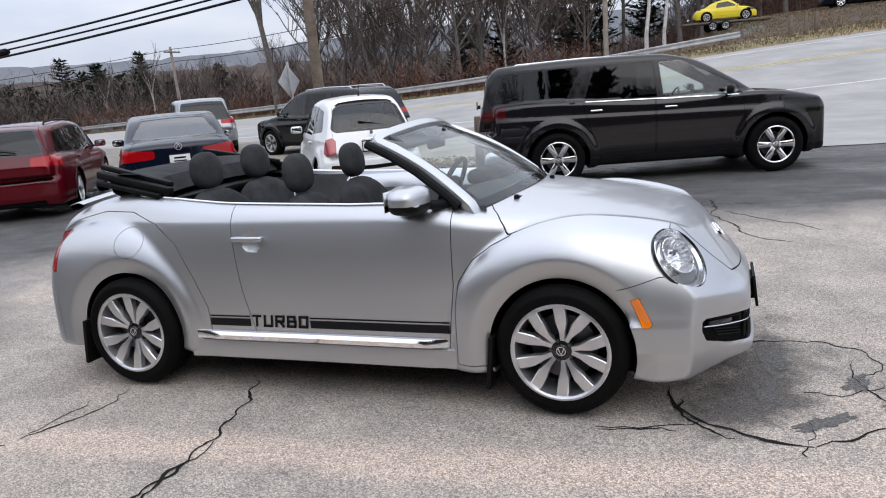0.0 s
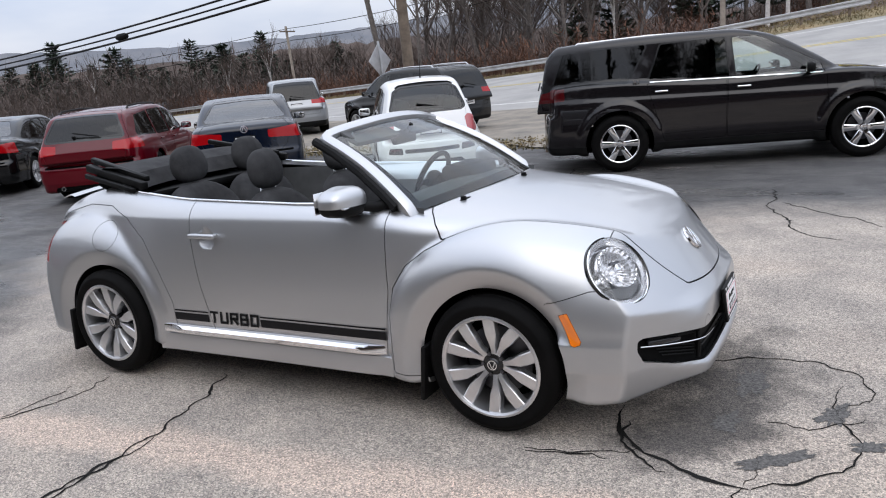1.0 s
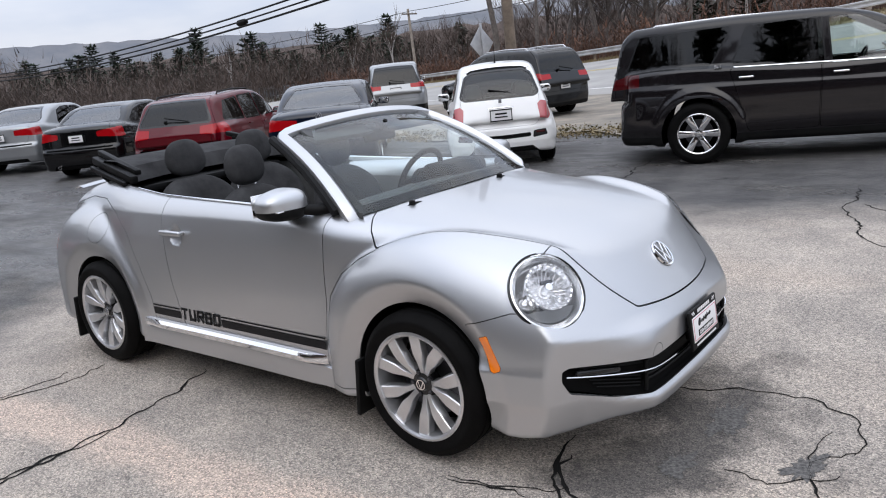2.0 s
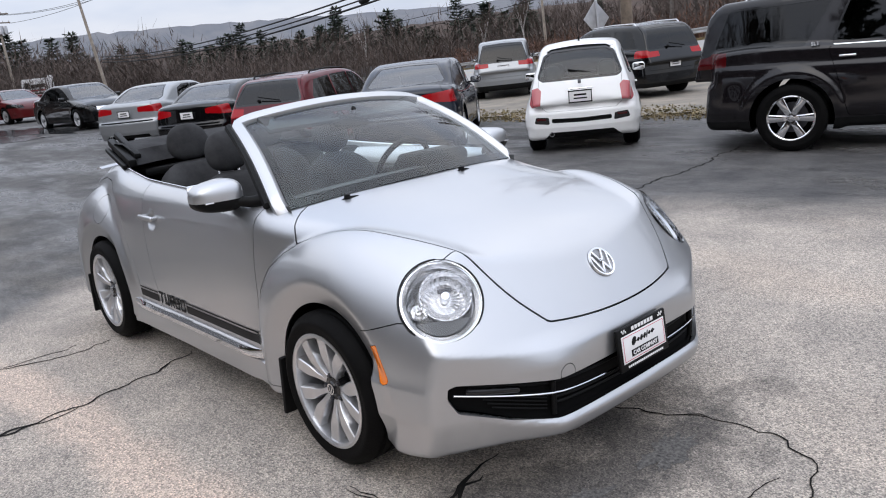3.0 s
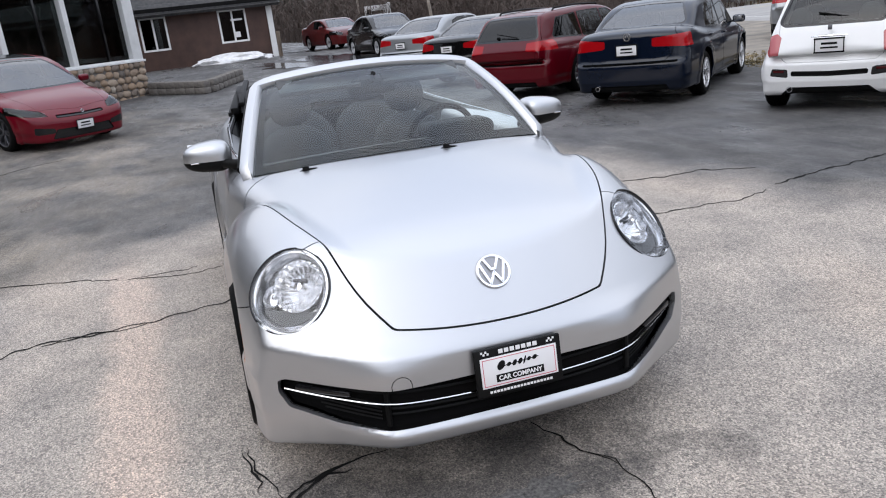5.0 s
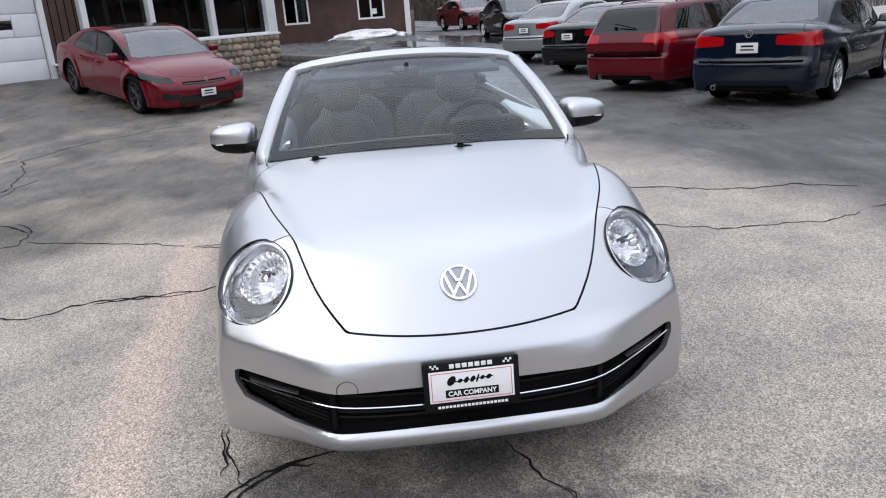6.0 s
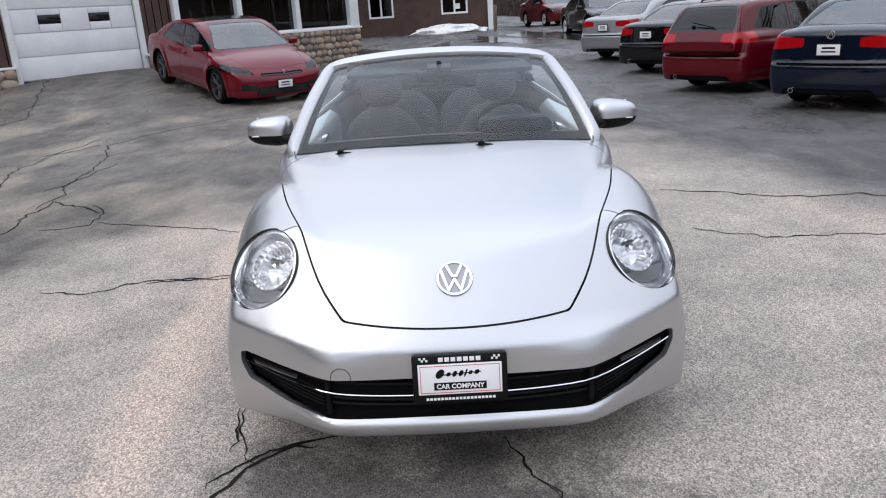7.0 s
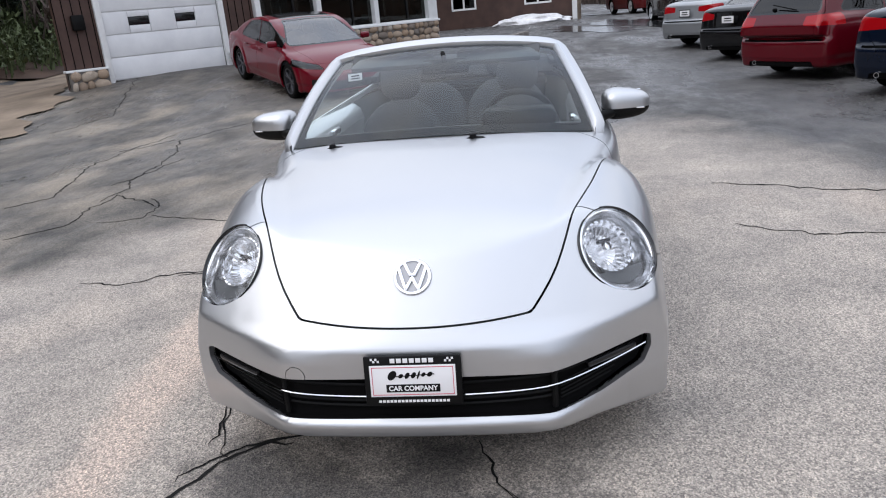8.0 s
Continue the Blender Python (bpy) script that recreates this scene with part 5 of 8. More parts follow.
# sills with a bright tread strip
for s in (-1, 1):
    def sill(x0, x1, z0, z1, out, n=24):
        rows = []
        for i in range(n + 1):
            x = x0 + (x1 - x0) * i / n
            e = min(1, min(i, n - i) / 1.5)
            y = side_y(x, 0.30)
            rows.append([(x, s * (y - 0.02), z1 + 0.008), (x, s * (y + out * 0.6 * e), z1), (x, s * (y + out * e), (z0 + z1) / 2 + 0.008), (x, s * (y + out * 0.9 * e), z0 + 0.008), (x, s * (y - 0.03), z0)])
        return sheet(rows)
    bright = part("sill_tread", sill(-0.80, 0.70, 0.268, 0.318, 0.032), CHROME, beetle, "bright metal sill strip")
    part("sill", sill(-0.84, 0.74, 0.160, 0.264, 0.016), SILVER, beetle)
    # decal stripes on the doors, broken by the lettering
    def band(x0, x1, z0, z1, n=20):
        rows = []
        for i in range(n + 1):
            x = x0 + (x1 - x0) * i / n
            rows.append([(x, s * (side_y(x, z) + 0.0025), z) for z in (z0, (z0 + z1) / 2, z1)])
        return sheet(rows)
    for x0, x1, nm in ((-0.705, -0.445, "stripe"), (-0.075, 0.715, "stripe")):
        part(nm, band(x0, x1, 0.350, 0.393), STRIPE, beetle, "dark grey side stripe")
        part("pinstripe", band(x0, x1, 0.402, 0.410), STRIPE, beetle)
    yt = side_y(-0.26, 0.38)
    turbo = bmesh.new()
    tw, th, ts = 0.058, 0.068, 0.0135
    for k, strokes in enumerate((((0, 1, 1, 1), (0.5, 0, 0.5, 1)), ((0, 0, 0, 1), (0, 0, 1, 0), (1, 0, 1, 1)), ((0, 0, 0, 1), (0, 1, 1, 1), (1, 0.5, 1, 1), (0, 0.5, 1, 0.5), (0.45, 0.5, 1, 0)), ((0, 0, 0, 1), (0, 1, 0.9, 1), (0, 0, 1, 0), (0, 0.52, 1, 0.52), (0.9, 0.52, 0.9, 1), (1, 0, 1, 0.52)), ((0, 0, 0, 1), (0, 1, 1, 1), (0, 0, 1, 0), (1, 0, 1, 1)))):
        for x0_, z0_, x1_, z1_ in strokes:
            u0, v0, u1, v1 = (k - 2) * 0.0725 + (x0_ - 0.5) * (tw - ts), (z0_ - 0.5) * (th - ts), (k - 2) * 0.0725 + (x1_ - 0.5) * (tw - ts), (z1_ - 0.5) * (th - ts)
            join(turbo, box(math.hypot(u1 - u0, v1 - v0) + ts, ts, 0.0012, pose((u0 + u1) / 2, (v0 + v1) / 2, 0, 0, 0, math.degrees(math.atan2(v1 - v0, u1 - u0)))))
    bmesh.ops.transform(turbo, verts=turbo.verts[:], matrix=pose(-0.26, s * (yt + 0.004), 0.383, 90, 0, 0 if s < 0 else 180) @ Matrix(((1, 0.10, 0, 0), (0, 1, 0, 0), (0, 0, 1, 0), (0, 0, 0, 1))))
    part("lettering", turbo, STRIPE, beetle, smooth=False)
    # handle in its dish
    hy = side_y(-0.50, 0.84)
    d = doors[0 if s < 0 else 1]
    part("handle", join(box(0.19, 0.024, 0.028, pose(-0.405, s * (hy + 0.028), 0.838), 0.011, 3), box(0.03, 0.04, 0.02, pose(-0.48, s * (hy + 0.010), 0.838), 0.006), box(0.03, 0.04, 0.02, pose(-0.33, s * (hy + 0.010), 0.838), 0.006)), SILVER, d)
    # bright beltline along door and tail
    pts = []
    for i in range(28):
        x = 0.70 - 2.02 * i / 27
        y = float(np.interp(x, [-1.42, -1.22, -0.6, 0.2, 0.72], [0.52, 0.645, 0.722, 0.742, 0.72]))
        pts.append((x, s * (y + 0.004), top_z(x, y) + 0.004))
    part("belt_moulding", tube(pts, 0.006, 8), CHROME, beetle, "bright beltline moulding")
    # inner door top in body colour and the door card
    pts2 = [[(0.70 - 1.25 * i / 12, s * y, z) for y, z in ((0.74, 1.0), (0.70, 0.985), (0.66, 0.955), (0.645, 0.90), (0.66, 0.60), (0.66, 0.30))] for i in range(13)]
    part("door_top", sheet([row[:4] for row in pts2]), SILVER, d, "silver painted inner door top")
    card = part("door_card", sheet([row[3:] for row in pts2]), TRIM, d, "pale grey inner door panel")
    part("inner_handle", box(0.16, 0.03, 0.035, pose(0.25, s * 0.64, 0.93), 0.012), CHROME, d)
    # mirror
    mm = bmesh.new()
    bmesh.ops.create_uvsphere(mm, u_segments=32, v_segments=20, radius=1)
    for v in mm.verts:
        c = v.co
        n = (abs(c.x) ** 3 + abs(c.y) ** 3 + abs(c.z) ** 3) ** (1 / 3)
        q = c / n
        v.co = Vector((q.x * 0.084 * (1.0 - 0.30 * q.y) - (0.018 if q.x < 0 else 0), q.y * 0.112, q.z * 0.070 * (1 - 0.16 * q.y)))
    mm.transform(pose(0.560, s * 0.872, 1.026) @ Matrix.Diagonal((1, s, 1, 1)))
    dark = mm.copy()
    bmesh.ops.bisect_plane(mm, geom=mm.verts[:] + mm.edges[:] + mm.faces[:], plane_co=(0, 0, 1.012), plane_no=(0, 0, 1), clear_inner=True)
    bmesh.ops.bisect_plane(dark, geom=dark.verts[:] + dark.edges[:] + dark.faces[:], plane_co=(0, 0, 1.012), plane_no=(0, 0, -1), clear_inner=True)
    mir = part("mirror", mm, SILVER, beetle, "silver door mirror with a black underside")
    part("mirror_base", dark, BLACK, mir)
    part("mirror_strip", box(0.115, 0.16, 0.006, pose(0.575, s * 0.872, 1.010), 0.002), CHROME, mir)
    part("mirror_arm", tube([(0.62, s * 0.82, 1.0), (0.66, s * 0.75, 0.985), (0.70, s * 0.70, 0.985)], [0.022, 0.026, 0.034], 12), BLACK, mir)
    part("mirror_glass", box(0.004, 0.17, 0.10, pose(0.467, s * 0.872, 1.030), 0.002), MIRROR, mir)

# headlamp insides
for s in (-1, 1):
    c = Vector((LAMP_C.x, s * LAMP_C.y, LAMP_C.z))
    d = Vector((LAMP_D.x, s * LAMP_D.y, LAMP_D.z))
    fr = look(c, c - d)
    h = [r for r in rings if r is not None][0 if s < 0 else 1]
    E = Matrix.Diagonal((1.0, 1.04, 1, 1))
    part("black_ring", lathe([(0.1535, -0.010), (0.1525, 0.003), (0.1490, 0.005), (0.1455, 0.002), (0.1450, -0.03)], 64, fr @ E), GLOSS_BLACK, h, "black outer seal")
    part("chrome_ring", lathe([(0.147, -0.02), (0.145, -0.005), (0.136, -0.003), (0.122, -0.014), (0.118, -0.045)], 64, fr @ E), REFLECTOR, h, "chrome ring")
    part("reflector", lathe([(0.123, -0.04), (0.105, -0.062), (0.07, -0.088), (0.03, -0.10), (0.0, -0.102)], 48, fr @ E), REFLECTOR, h, "bright lamp reflector")
    rows = []
    for k in range(49):
        a = 2 * math.pi * k / 48
        fl = 0.004 * (k % 2)
        rows.append([(r * math.cos(a), r * math.sin(a), z - fl * (r > 0.02)) for r, z in ((0.092, -0.016), (0.088, -0.014), (0.080, -0.036), (0.056, -0.060), (0.026, -0.074), (0.012, -0.076))])
    bowl = sheet(rows)
    bowl.transform(fr @ pose(-0.022 * s, 0.022, 0.0))
    part("lamp_bowl", bowl, REFLECTOR, h, "fluted bright lamp bowl", smooth=False)
    part("bowl_rim", lathe([(0.091, -0.020), (0.094, -0.013), (0.096, -0.020), (0.096, -0.05)], 40, fr @ pose(-0.022 * s, 0.022, 0.0)), CHROME, h)
    part("bulb_cap", lathe([(0.0, -0.012), (0.014, -0.014), (0.018, -0.04), (0.018, -0.08)], 20, fr @ pose(-0.022 * s, 0.022, 0.0)), CHROME, h)
    part("bulb_shield", box(0.05, 0.012, 0.02, fr @ pose(-0.022 * s, 0.045, -0.03), 0.003), DARK_ALLOY, h)
    part("turn_signal", lathe([(0.040, -0.02), (0.036, -0.016), (0.028, -0.05), (0.0, -0.058)], 24, fr @ pose(0.078 * s, -0.012, -0.012)), REFLECTOR, h)
    part("signal_bulb", lathe([(0.0, -0.02), (0.009, -0.024), (0.010, -0.05)], 14, fr @ pose(0.078 * s, -0.012, -0.012)), REFLECTOR, h)
    part("lamp_mask", prism([(0.115 * math.cos(a), 0.115 * math.sin(a)) for a in [math.pi * (1.18 + 0.64 * q / 14) for q in range(15)]], 0.006, fr @ pose(0, -0.002, -0.032)), TRIM, h)

# grille: bright bar, slats, side vents
def across(z, out, r, y0=-0.80, y1=0.80, n=36, mat=CHROME, name="grille_bar", zz=None):
    pts = []
    for i in range(n + 1):
        y = y0 + (y1 - y0) * i / n
        zz_ = z + 0.080 * (abs(y) / 0.8) ** 2.5
        pts.append((front_x(y, zz_) + out, y, zz_))
    return part(name, tube(pts, r, 6), mat, beetle)


across(0.330, -0.006, 0.0034, -0.762, 0.762)
for z in (0.360, 0.302, 0.282):
    across(z, -0.034, 0.006, -0.45 if z < 0.32 else -0.70, 0.45 if z < 0.32 else 0.70, mat=BLACK, name="grille_slat")
for s in (-1, 1):
    part("fog_lamp", box(0.03, 0.20, 0.026, pose(front_x(0.64, 0.395) - 0.022, s * 0.64, 0.393, 8 * s, 0, 30 * s), 0.012), GLOSS_BLACK, beetle)
    part("grille_divider", tube([(front_x(0.45, z_) - 0.022, s * 0.45, z_) for z_ in (0.262, 0.30, 0.34, 0.388)], 0.010, 8), BLACK, beetle)
    for k in range(5):
        z_ = 0.285 + 0.014 * k
        part("vent_slat", tube([(front_x(y_, z_ + 0.25 * (y_ - 0.47)) - 0.030, s * y_, z_ + 0.25 * (y_ - 0.47)) for y_ in (0.47, 0.53, 0.59, 0.64 + 0.012 * k)], 0.003, 6), BLACK, beetle)
# badge on the hood
bz = 0.690
bn = gradient(beetle_field, np.array([[front_x(0.0, bz), 0.0, bz]]))[0]
bc = Vector((front_x(0.0, bz), 0, bz))
bf = look(bc, bc - Vector(bn)) @ Matrix.Scale(1.07, 4)
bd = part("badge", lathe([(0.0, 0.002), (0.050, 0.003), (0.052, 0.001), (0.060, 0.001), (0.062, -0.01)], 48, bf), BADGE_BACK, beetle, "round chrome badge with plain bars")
part("badge_ring", lathe([(0.049, 0.002), (0.050, 0.008), (0.057, 0.009), (0.059, 0.002)], 48, bf), CHROME, bd)
for pts in ([(-0.024, 0.042), (-0.007, 0.006)], [(0.024, 0.042), (0.007, 0.006)], [(-0.042, 0.026), (-0.020, -0.042)], [(0.042, 0.026), (0.020, -0.042)], [(-0.020, -0.042), (0.0, -0.004)], [(0.020, -0.042), (0.0, -0.004)], [(-0.008, 0.006), (0.008, 0.006)]):
    a, b = Vector((*pts[0], 0.007)), Vector((*pts[1], 0.007))
    part("badge_bar", box((b - a).length + 0.006, 0.0095, 0.007, bf @ Matrix.Translation((a + b) / 2) @ Matrix.Rotation(math.atan2(b.y - a.y, b.x - a.x), 4, "Z"), 0.002), CHROME, bd)
# front plate with its frame and words
pm = pose(front_x(0, 0.42) + 0.024, 0, 0.405, 90, 0, 90) @ pose(0, 0, 0, -6, 0, 0) @ Matrix.Scale(0.94, 4)
pl = part("plate_frame", box(0.335, 0.175, 0.016, pm, 0.006), BLACK, beetle, "black plate frame with white lettering")
part("plate_bracket", box(0.20, 0.12, 0.05, pm @ pose(0, 0, -0.028), 0.008), BLACK, pl)
part("plate", box(0.295, 0.112, 0.003, pm @ pose(0, 0.0, 0.0085), 0.001), WHITE, pl, "white dealer plate")
rule = bmesh.new()
for sx, sy, cx, cy in ((0.278, 0.002, 0, 0.049), (0.278, 0.002, 0, -0.049), (0.002, 0.1, 0.139, 0), (0.002, 0.1, -0.139, 0)):
    join(rule, box(sx, sy, 0.002, pm @ pose(cx, cy, 0.010)))
part("plate_rule", rule, PINKISH, pl)
for k in range(7):
    part("name_bar", box(0.0165, 0.0155, 0.002, pm @ pose(-0.066 + 0.022 * k, 0.072, 0.0085), 0.0005), WHITE, pl)
for k in range(19):
    part("web_bar", box(0.0095, 0.0085, 0.002, pm @ pose(-0.117 + 0.013 * k, -0.073, 0.0085)), WHITE, pl)
script = bmesh.new()
for k, (w, h, cx) in enumerate(((0.036, 0.034, -0.070), (0.016, 0.015, -0.040), (0.016, 0.022, -0.018), (0.016, 0.022, 0.004), (0.007, 0.030, 0.021), (0.014, 0.015, 0.038), (0.018, 0.017, 0.060))):
    ring = [(math.cos(a) * w / 2 * (1 - 0.2 * (k == 0)) + math.sin(a) * h * 0.18, math.sin(a) * h / 2) for a in [2 * math.pi * q / 14 for q in range(14)]]
    join(script, prism(ring, 0.0016, pm @ pose(cx, 0.020 + 0.05 * cx + (0.004 if k == 0 else 0.0), 0.0100)))
join(script, box(0.15, 0.003, 0.0016, pm @ pose(0.0, 0.0195, 0.0108, 0, 0, 3)))
part("script_bars", script, BLACK, pl)
part("word_panel", box(0.185, 0.028, 0.002, pm @ pose(0, -0.026, 0.0105), 0.0008), BLACK, pl)
words("CAR COMPANY", 0.0235, 0.0006, pm @ pose(0, -0.0265, 0.0122), WHITE, pl, "lettering", 0.0006)
for s in (-1, 1):
    for i in range(4):
        for j in range(2):
            if (i + j) % 2 == 0:
                part("checker", box(0.0075, 0.0075, 0.0015, pm @ pose(s * (0.115 + 0.0078 * i), 0.070 + 0.0078 * j, 0.0085)), WHITE, pl)

# windscreen and its frame
def screen(u, v):
    bx_, tx_ = 1.03 - 0.155 * abs(u) ** 2.2, 0.345 - 0.075 * u * u
    by_, ty_ = 0.715 * u, 0.560 * u
    bz_, tz_ = 0.988 - 0.045 * u * u, 1.352 - 0.045 * u * u
    w = v + 0.0
    bulge = 0.03 * math.sin(math.pi * v)
    return Vector((bx_ + (tx_ - bx_) * w + bulge * 0.5, by_ + (ty_ - by_) * w, bz_ + (tz_ - bz_) * w + bulge))


wsp = part("windscreen", sheet([[screen(-0.97 + 1.94 * i / 24, 0.02 + 0.95 * j / 12) for i in range(25)] for j in range(13)]), SCREEN, beetle, "clear raked windscreen")
bpy.data.objects[wsp.name].visible_shadow = False
frit = bmesh.new()
def ring_pts(inset):
    a = 0.97 - inset * 0.7
    v0, v1 = 0.02 + inset * 1.0, 0.97 - inset * 0.7
    p = [(-a + 2 * a * i / 20, v0) for i in range(20)] + [(a, v0 + (v1 - v0) * i / 12) for i in range(12)] + [(a - 2 * a * i / 20, v1) for i in range(20)] + [(-a, v1 - (v1 - v0) * i / 12) for i in range(12)]
    return [screen(u, v) + Vector((0.0, 0, -0.004)) for u, v in p]
o, i_ = ring_pts(0.0), ring_pts(0.075)
vo, vi = [frit.verts.new(p) for p in o], [frit.verts.new(p) for p in i_]
for k in range(len(vo)):
    frit.faces.new((vo[k], vo[(k + 1) % len(vo)], vi[(k + 1) % len(vi)], vi[k]))
part("black_border", frit, GLOSS_BLACK, wsp)
def frame_rail(uv, w, t, name):
    """A rounded rail along the rim of the screen."""
    bm = bmesh.new()
    rows = []
    pts = [screen(u, v) for u, v in uv]
    # the feet sink into the body
    for k, e in ((0, 1.0), (1, 0.35), (-1, 1.0), (-2, 0.35)):
        pts[k] += Vector((-0.02 * e, -0.060 * e * (1 if pts[k].y > 0 else -1), -0.085 * e))
    for k, p in enumerate(pts):
        d = (pts[min(k + 1, len(pts) - 1)] - pts[max(k - 1, 0)]).normalized()
        mid = screen(0, 0.5)
        nrm = Vector((0.52, p.y * 0.9, 0.85)).normalized()
        nrm = (nrm - d * nrm.dot(d)).normalized()
        sd = d.cross(nrm)
        rows.append([bm.verts.new(p + sd * w * a + nrm * t * b) for a, b in ((-0.5, -0.9), (-0.55, 0.0), (-0.38, 0.45), (0.0, 0.55), (0.38, 0.45), (0.55, 0.0), (0.5, -0.9))])
    for A, B in zip(rows, rows[1:]):
        for k in range(7):
            bm.faces.new((A[k], A[(k + 1) % 7], B[(k + 1) % 7], B[k]))
    bm.faces.new(rows[0]), bm.faces.new(rows[-1][::-1])
    return part(name, bm, SILVER, beetle)


path_uv = [(-1.02, -0.06 + 1.0 * i / 14) for i in range(15)] + [(-1.0, 0.975), (-0.94, 1.0)] + [(-0.94 + 1.88 * i / 20, 1.01) for i in range(1, 20)] + [(0.94, 1.0), (1.0, 0.975)] + [(1.02, 0.94 - 1.0 * i / 14) for i in range(15)]
frame_rail(path_uv, 0.062, 0.045, "windscreen_frame")
for s in (-1, 1):
    part("pillar_trim", tube([tuple(screen(s * 1.03, v) + Vector((-0.045, s * 0.012, -0.01))) for v in (0.09, 0.25, 0.5, 0.75, 0.98)], 0.024, 8), BLACK, beetle)
    # wiper: a pivot on the cowl and the arm lying towards the glass
    wu = -0.66 if s < 0 else 0.23
    pv = [screen(wu + q, 0.0) + Vector((0.028, 0, e)) for q, e in ((-0.05, -0.012), (0.0, 0.0), (0.06, -0.004), (0.11, -0.014))]
    part("wiper", join(tube([tuple(q) for q in pv], [0.008, 0.010, 0.008, 0.006], 8), lathe([(0, 0.020), (0.014, 0.016), (0.018, -0.03)], 16, Matrix.Translation(screen(wu, 0.0) + Vector((0.028, 0, 0.0))))), BLACK, beetle)
part("cowl", sheet([[(1.07 - 0.17 * abs(-1 + 2 * i / 20) ** 2.2 - 0.05 * j / 2, 0.74 * (-1 + 2 * i / 20), 0.968 - 0.012 * j - 0.05 * (-1 + 2 * i / 20) ** 2) for i in range(21)] for j in range(3)]), BLACK, beetle)
part("header_trim", tube([tuple(screen(u / 10, 0.985) + Vector((-0.05, 0, -0.02))) for u in range(-9, 10)], 0.028, 8), BLACK, beetle)
part("rear_view_mirror", join(box(0.035, 0.24, 0.075, pose(0.40, 0, 1.245, 0, -12, 0), 0.016, 3), tube([(0.42, 0, 1.27), (0.46, 0, 1.315)], 0.012, 8)), BLACK, beetle)
for s in (-1, 1):
    part("sun_visor", box(0.03, 0.42, 0.13, pose(0.36, s * 0.27, 1.285, 0, -62, 0), 0.01), DASH, beetle)

# cabin
tub = []
for i in range(25):
    x = -1.45 + 2.35 * i / 24
    hw = float(np.interp(x, [-1.45, -1.22, -0.6, 0.2, 0.9], [0.55, 0.64, 0.70, 0.72, 0.70]))
    zt = 0.97 if x > -0.5 else 1.0
    tub.append([(x, -hw, zt), (x, -hw + 0.02, 0.6), (x, -hw + 0.08, 0.27), (x, 0, 0.25), (x, hw - 0.08, 0.27), (x, hw - 0.02, 0.6), (x, hw, zt)])
part("cabin_tub", sheet(tub), DASH, beetle)
prof = [(0.98, 0.93), (0.90, 0.975), (0.70, 0.99), (0.58, 0.965), (0.54, 0.92), (0.55, 0.72), (0.60, 0.45)]
part("dashboard", sheet([[(x - 0.10 * (y / 0.7) ** 2 * (x > 0.85), y, z - 0.02 * (y / 0.7) ** 2) for x, z in prof] for y in [-0.69 + 1.38 * i / 16 for i in range(17)]]), DASH, beetle, "dark grey dashboard")
part("dash_panel", sheet([[(x - 0.004, y, z) for x, z in ((0.556, 0.945), (0.536, 0.92), (0.536, 0.80))] for y in [-0.67 + 1.34 * i / 12 for i in range(13)]]), SILVER, beetle, "silver painted dash panel")
part("instrument_hood", box(0.22, 0.36, 0.09, pose(0.62, 0.36, 1.0), 0.04, 4), BLACK, beetle)
sw = pose(0.36, 0.36, 0.94, 0, -65, 0)
stw = part("steering_wheel", lathe([(0.178 + 0.016 * math.cos(a), 0.016 * math.sin(a)) for a in [2 * math.pi * k / 10 for k in range(10)]], 40, sw, True), BLACK, beetle)
part("wheel_hub", join(lathe([(0.0, 0.03), (0.05, 0.028), (0.065, 0.0), (0.06, -0.04)], 24, sw), box(0.34, 0.035, 0.02, sw @ pose(0, 0, 0, 0, 0, 90), 0.008), box(0.03, 0.17, 0.02, sw @ pose(-0.09, 0, 0, 0, 0, 90), 0.008)), BLACK, stw)
part("centre_console", box(1.1, 0.20, 0.26, pose(0.1, 0, 0.42), 0.05, 3), BLACK, beetle)
for s in (-1, 1):
    c, b, h = seat_shape(pose(0.02, s * 0.355, 0.13))
    st = part("front_seat", join(c, b), FABRIC, beetle, "charcoal cloth front seat")
    part("headrest", h, FABRIC, st)
    part("headrest_post", join(tube([(-0.335, s * 0.355 - 0.06, 0.96), (-0.345, s * 0.355 - 0.06, 1.08)], 0.007, 8), tube([(-0.335, s * 0.355 + 0.06, 0.96), (-0.345, s * 0.355 + 0.06, 1.08)], 0.007, 8)), CHROME, st)
    c, b, h = seat_shape(pose(-0.68, s * 0.27, 0.16) @ Matrix.Diagonal((1, 1.1, 1, 1)))
    rs = part("rear_seat", join(c, b), FABRIC, beetle, "charcoal cloth rear seat")
    part("headrest", h, FABRIC, rs)
part("rear_shelf", box(0.30, 1.10, 0.05, pose(-1.26, 0, 1.0), 0.015), BLACK, beetle)
# folded roof: frame bows lying on the tail
for s in (-1, 1):
    bow = part("roof_frame", join(
        box(0.62, 0.05, 0.05, pose(-1.32, s * 0.60, 1.135, 0, 10.0, 9 * s), 0.012), box(0.60, 0.04, 0.035, pose(-1.34, s * 0.55, 1.175, 0, 11.0, 9 * s), 0.010), box(0.54, 0.03, 0.03, pose(-1.34, s * 0.635, 1.10, 0, 9.0, 9 * s), 0.008)), BLACK, beetle, "black folded roof frame")
rows = []
for i in range(13):
    y = -0.60 + 1.2 * i / 12
    xb = -1.62 + 0.14 * (abs(y) / 0.6) ** 2.5
    rows.append([(xb + 0.40, y, 1.06), (xb + 0.34, y, 1.15), (xb + 0.20, y, 1.185), (xb + 0.06, y, 1.19), (xb - 0.02, y, 1.15), (xb - 0.01, y, 1.08), (xb + 0.1, y, 1.03)])
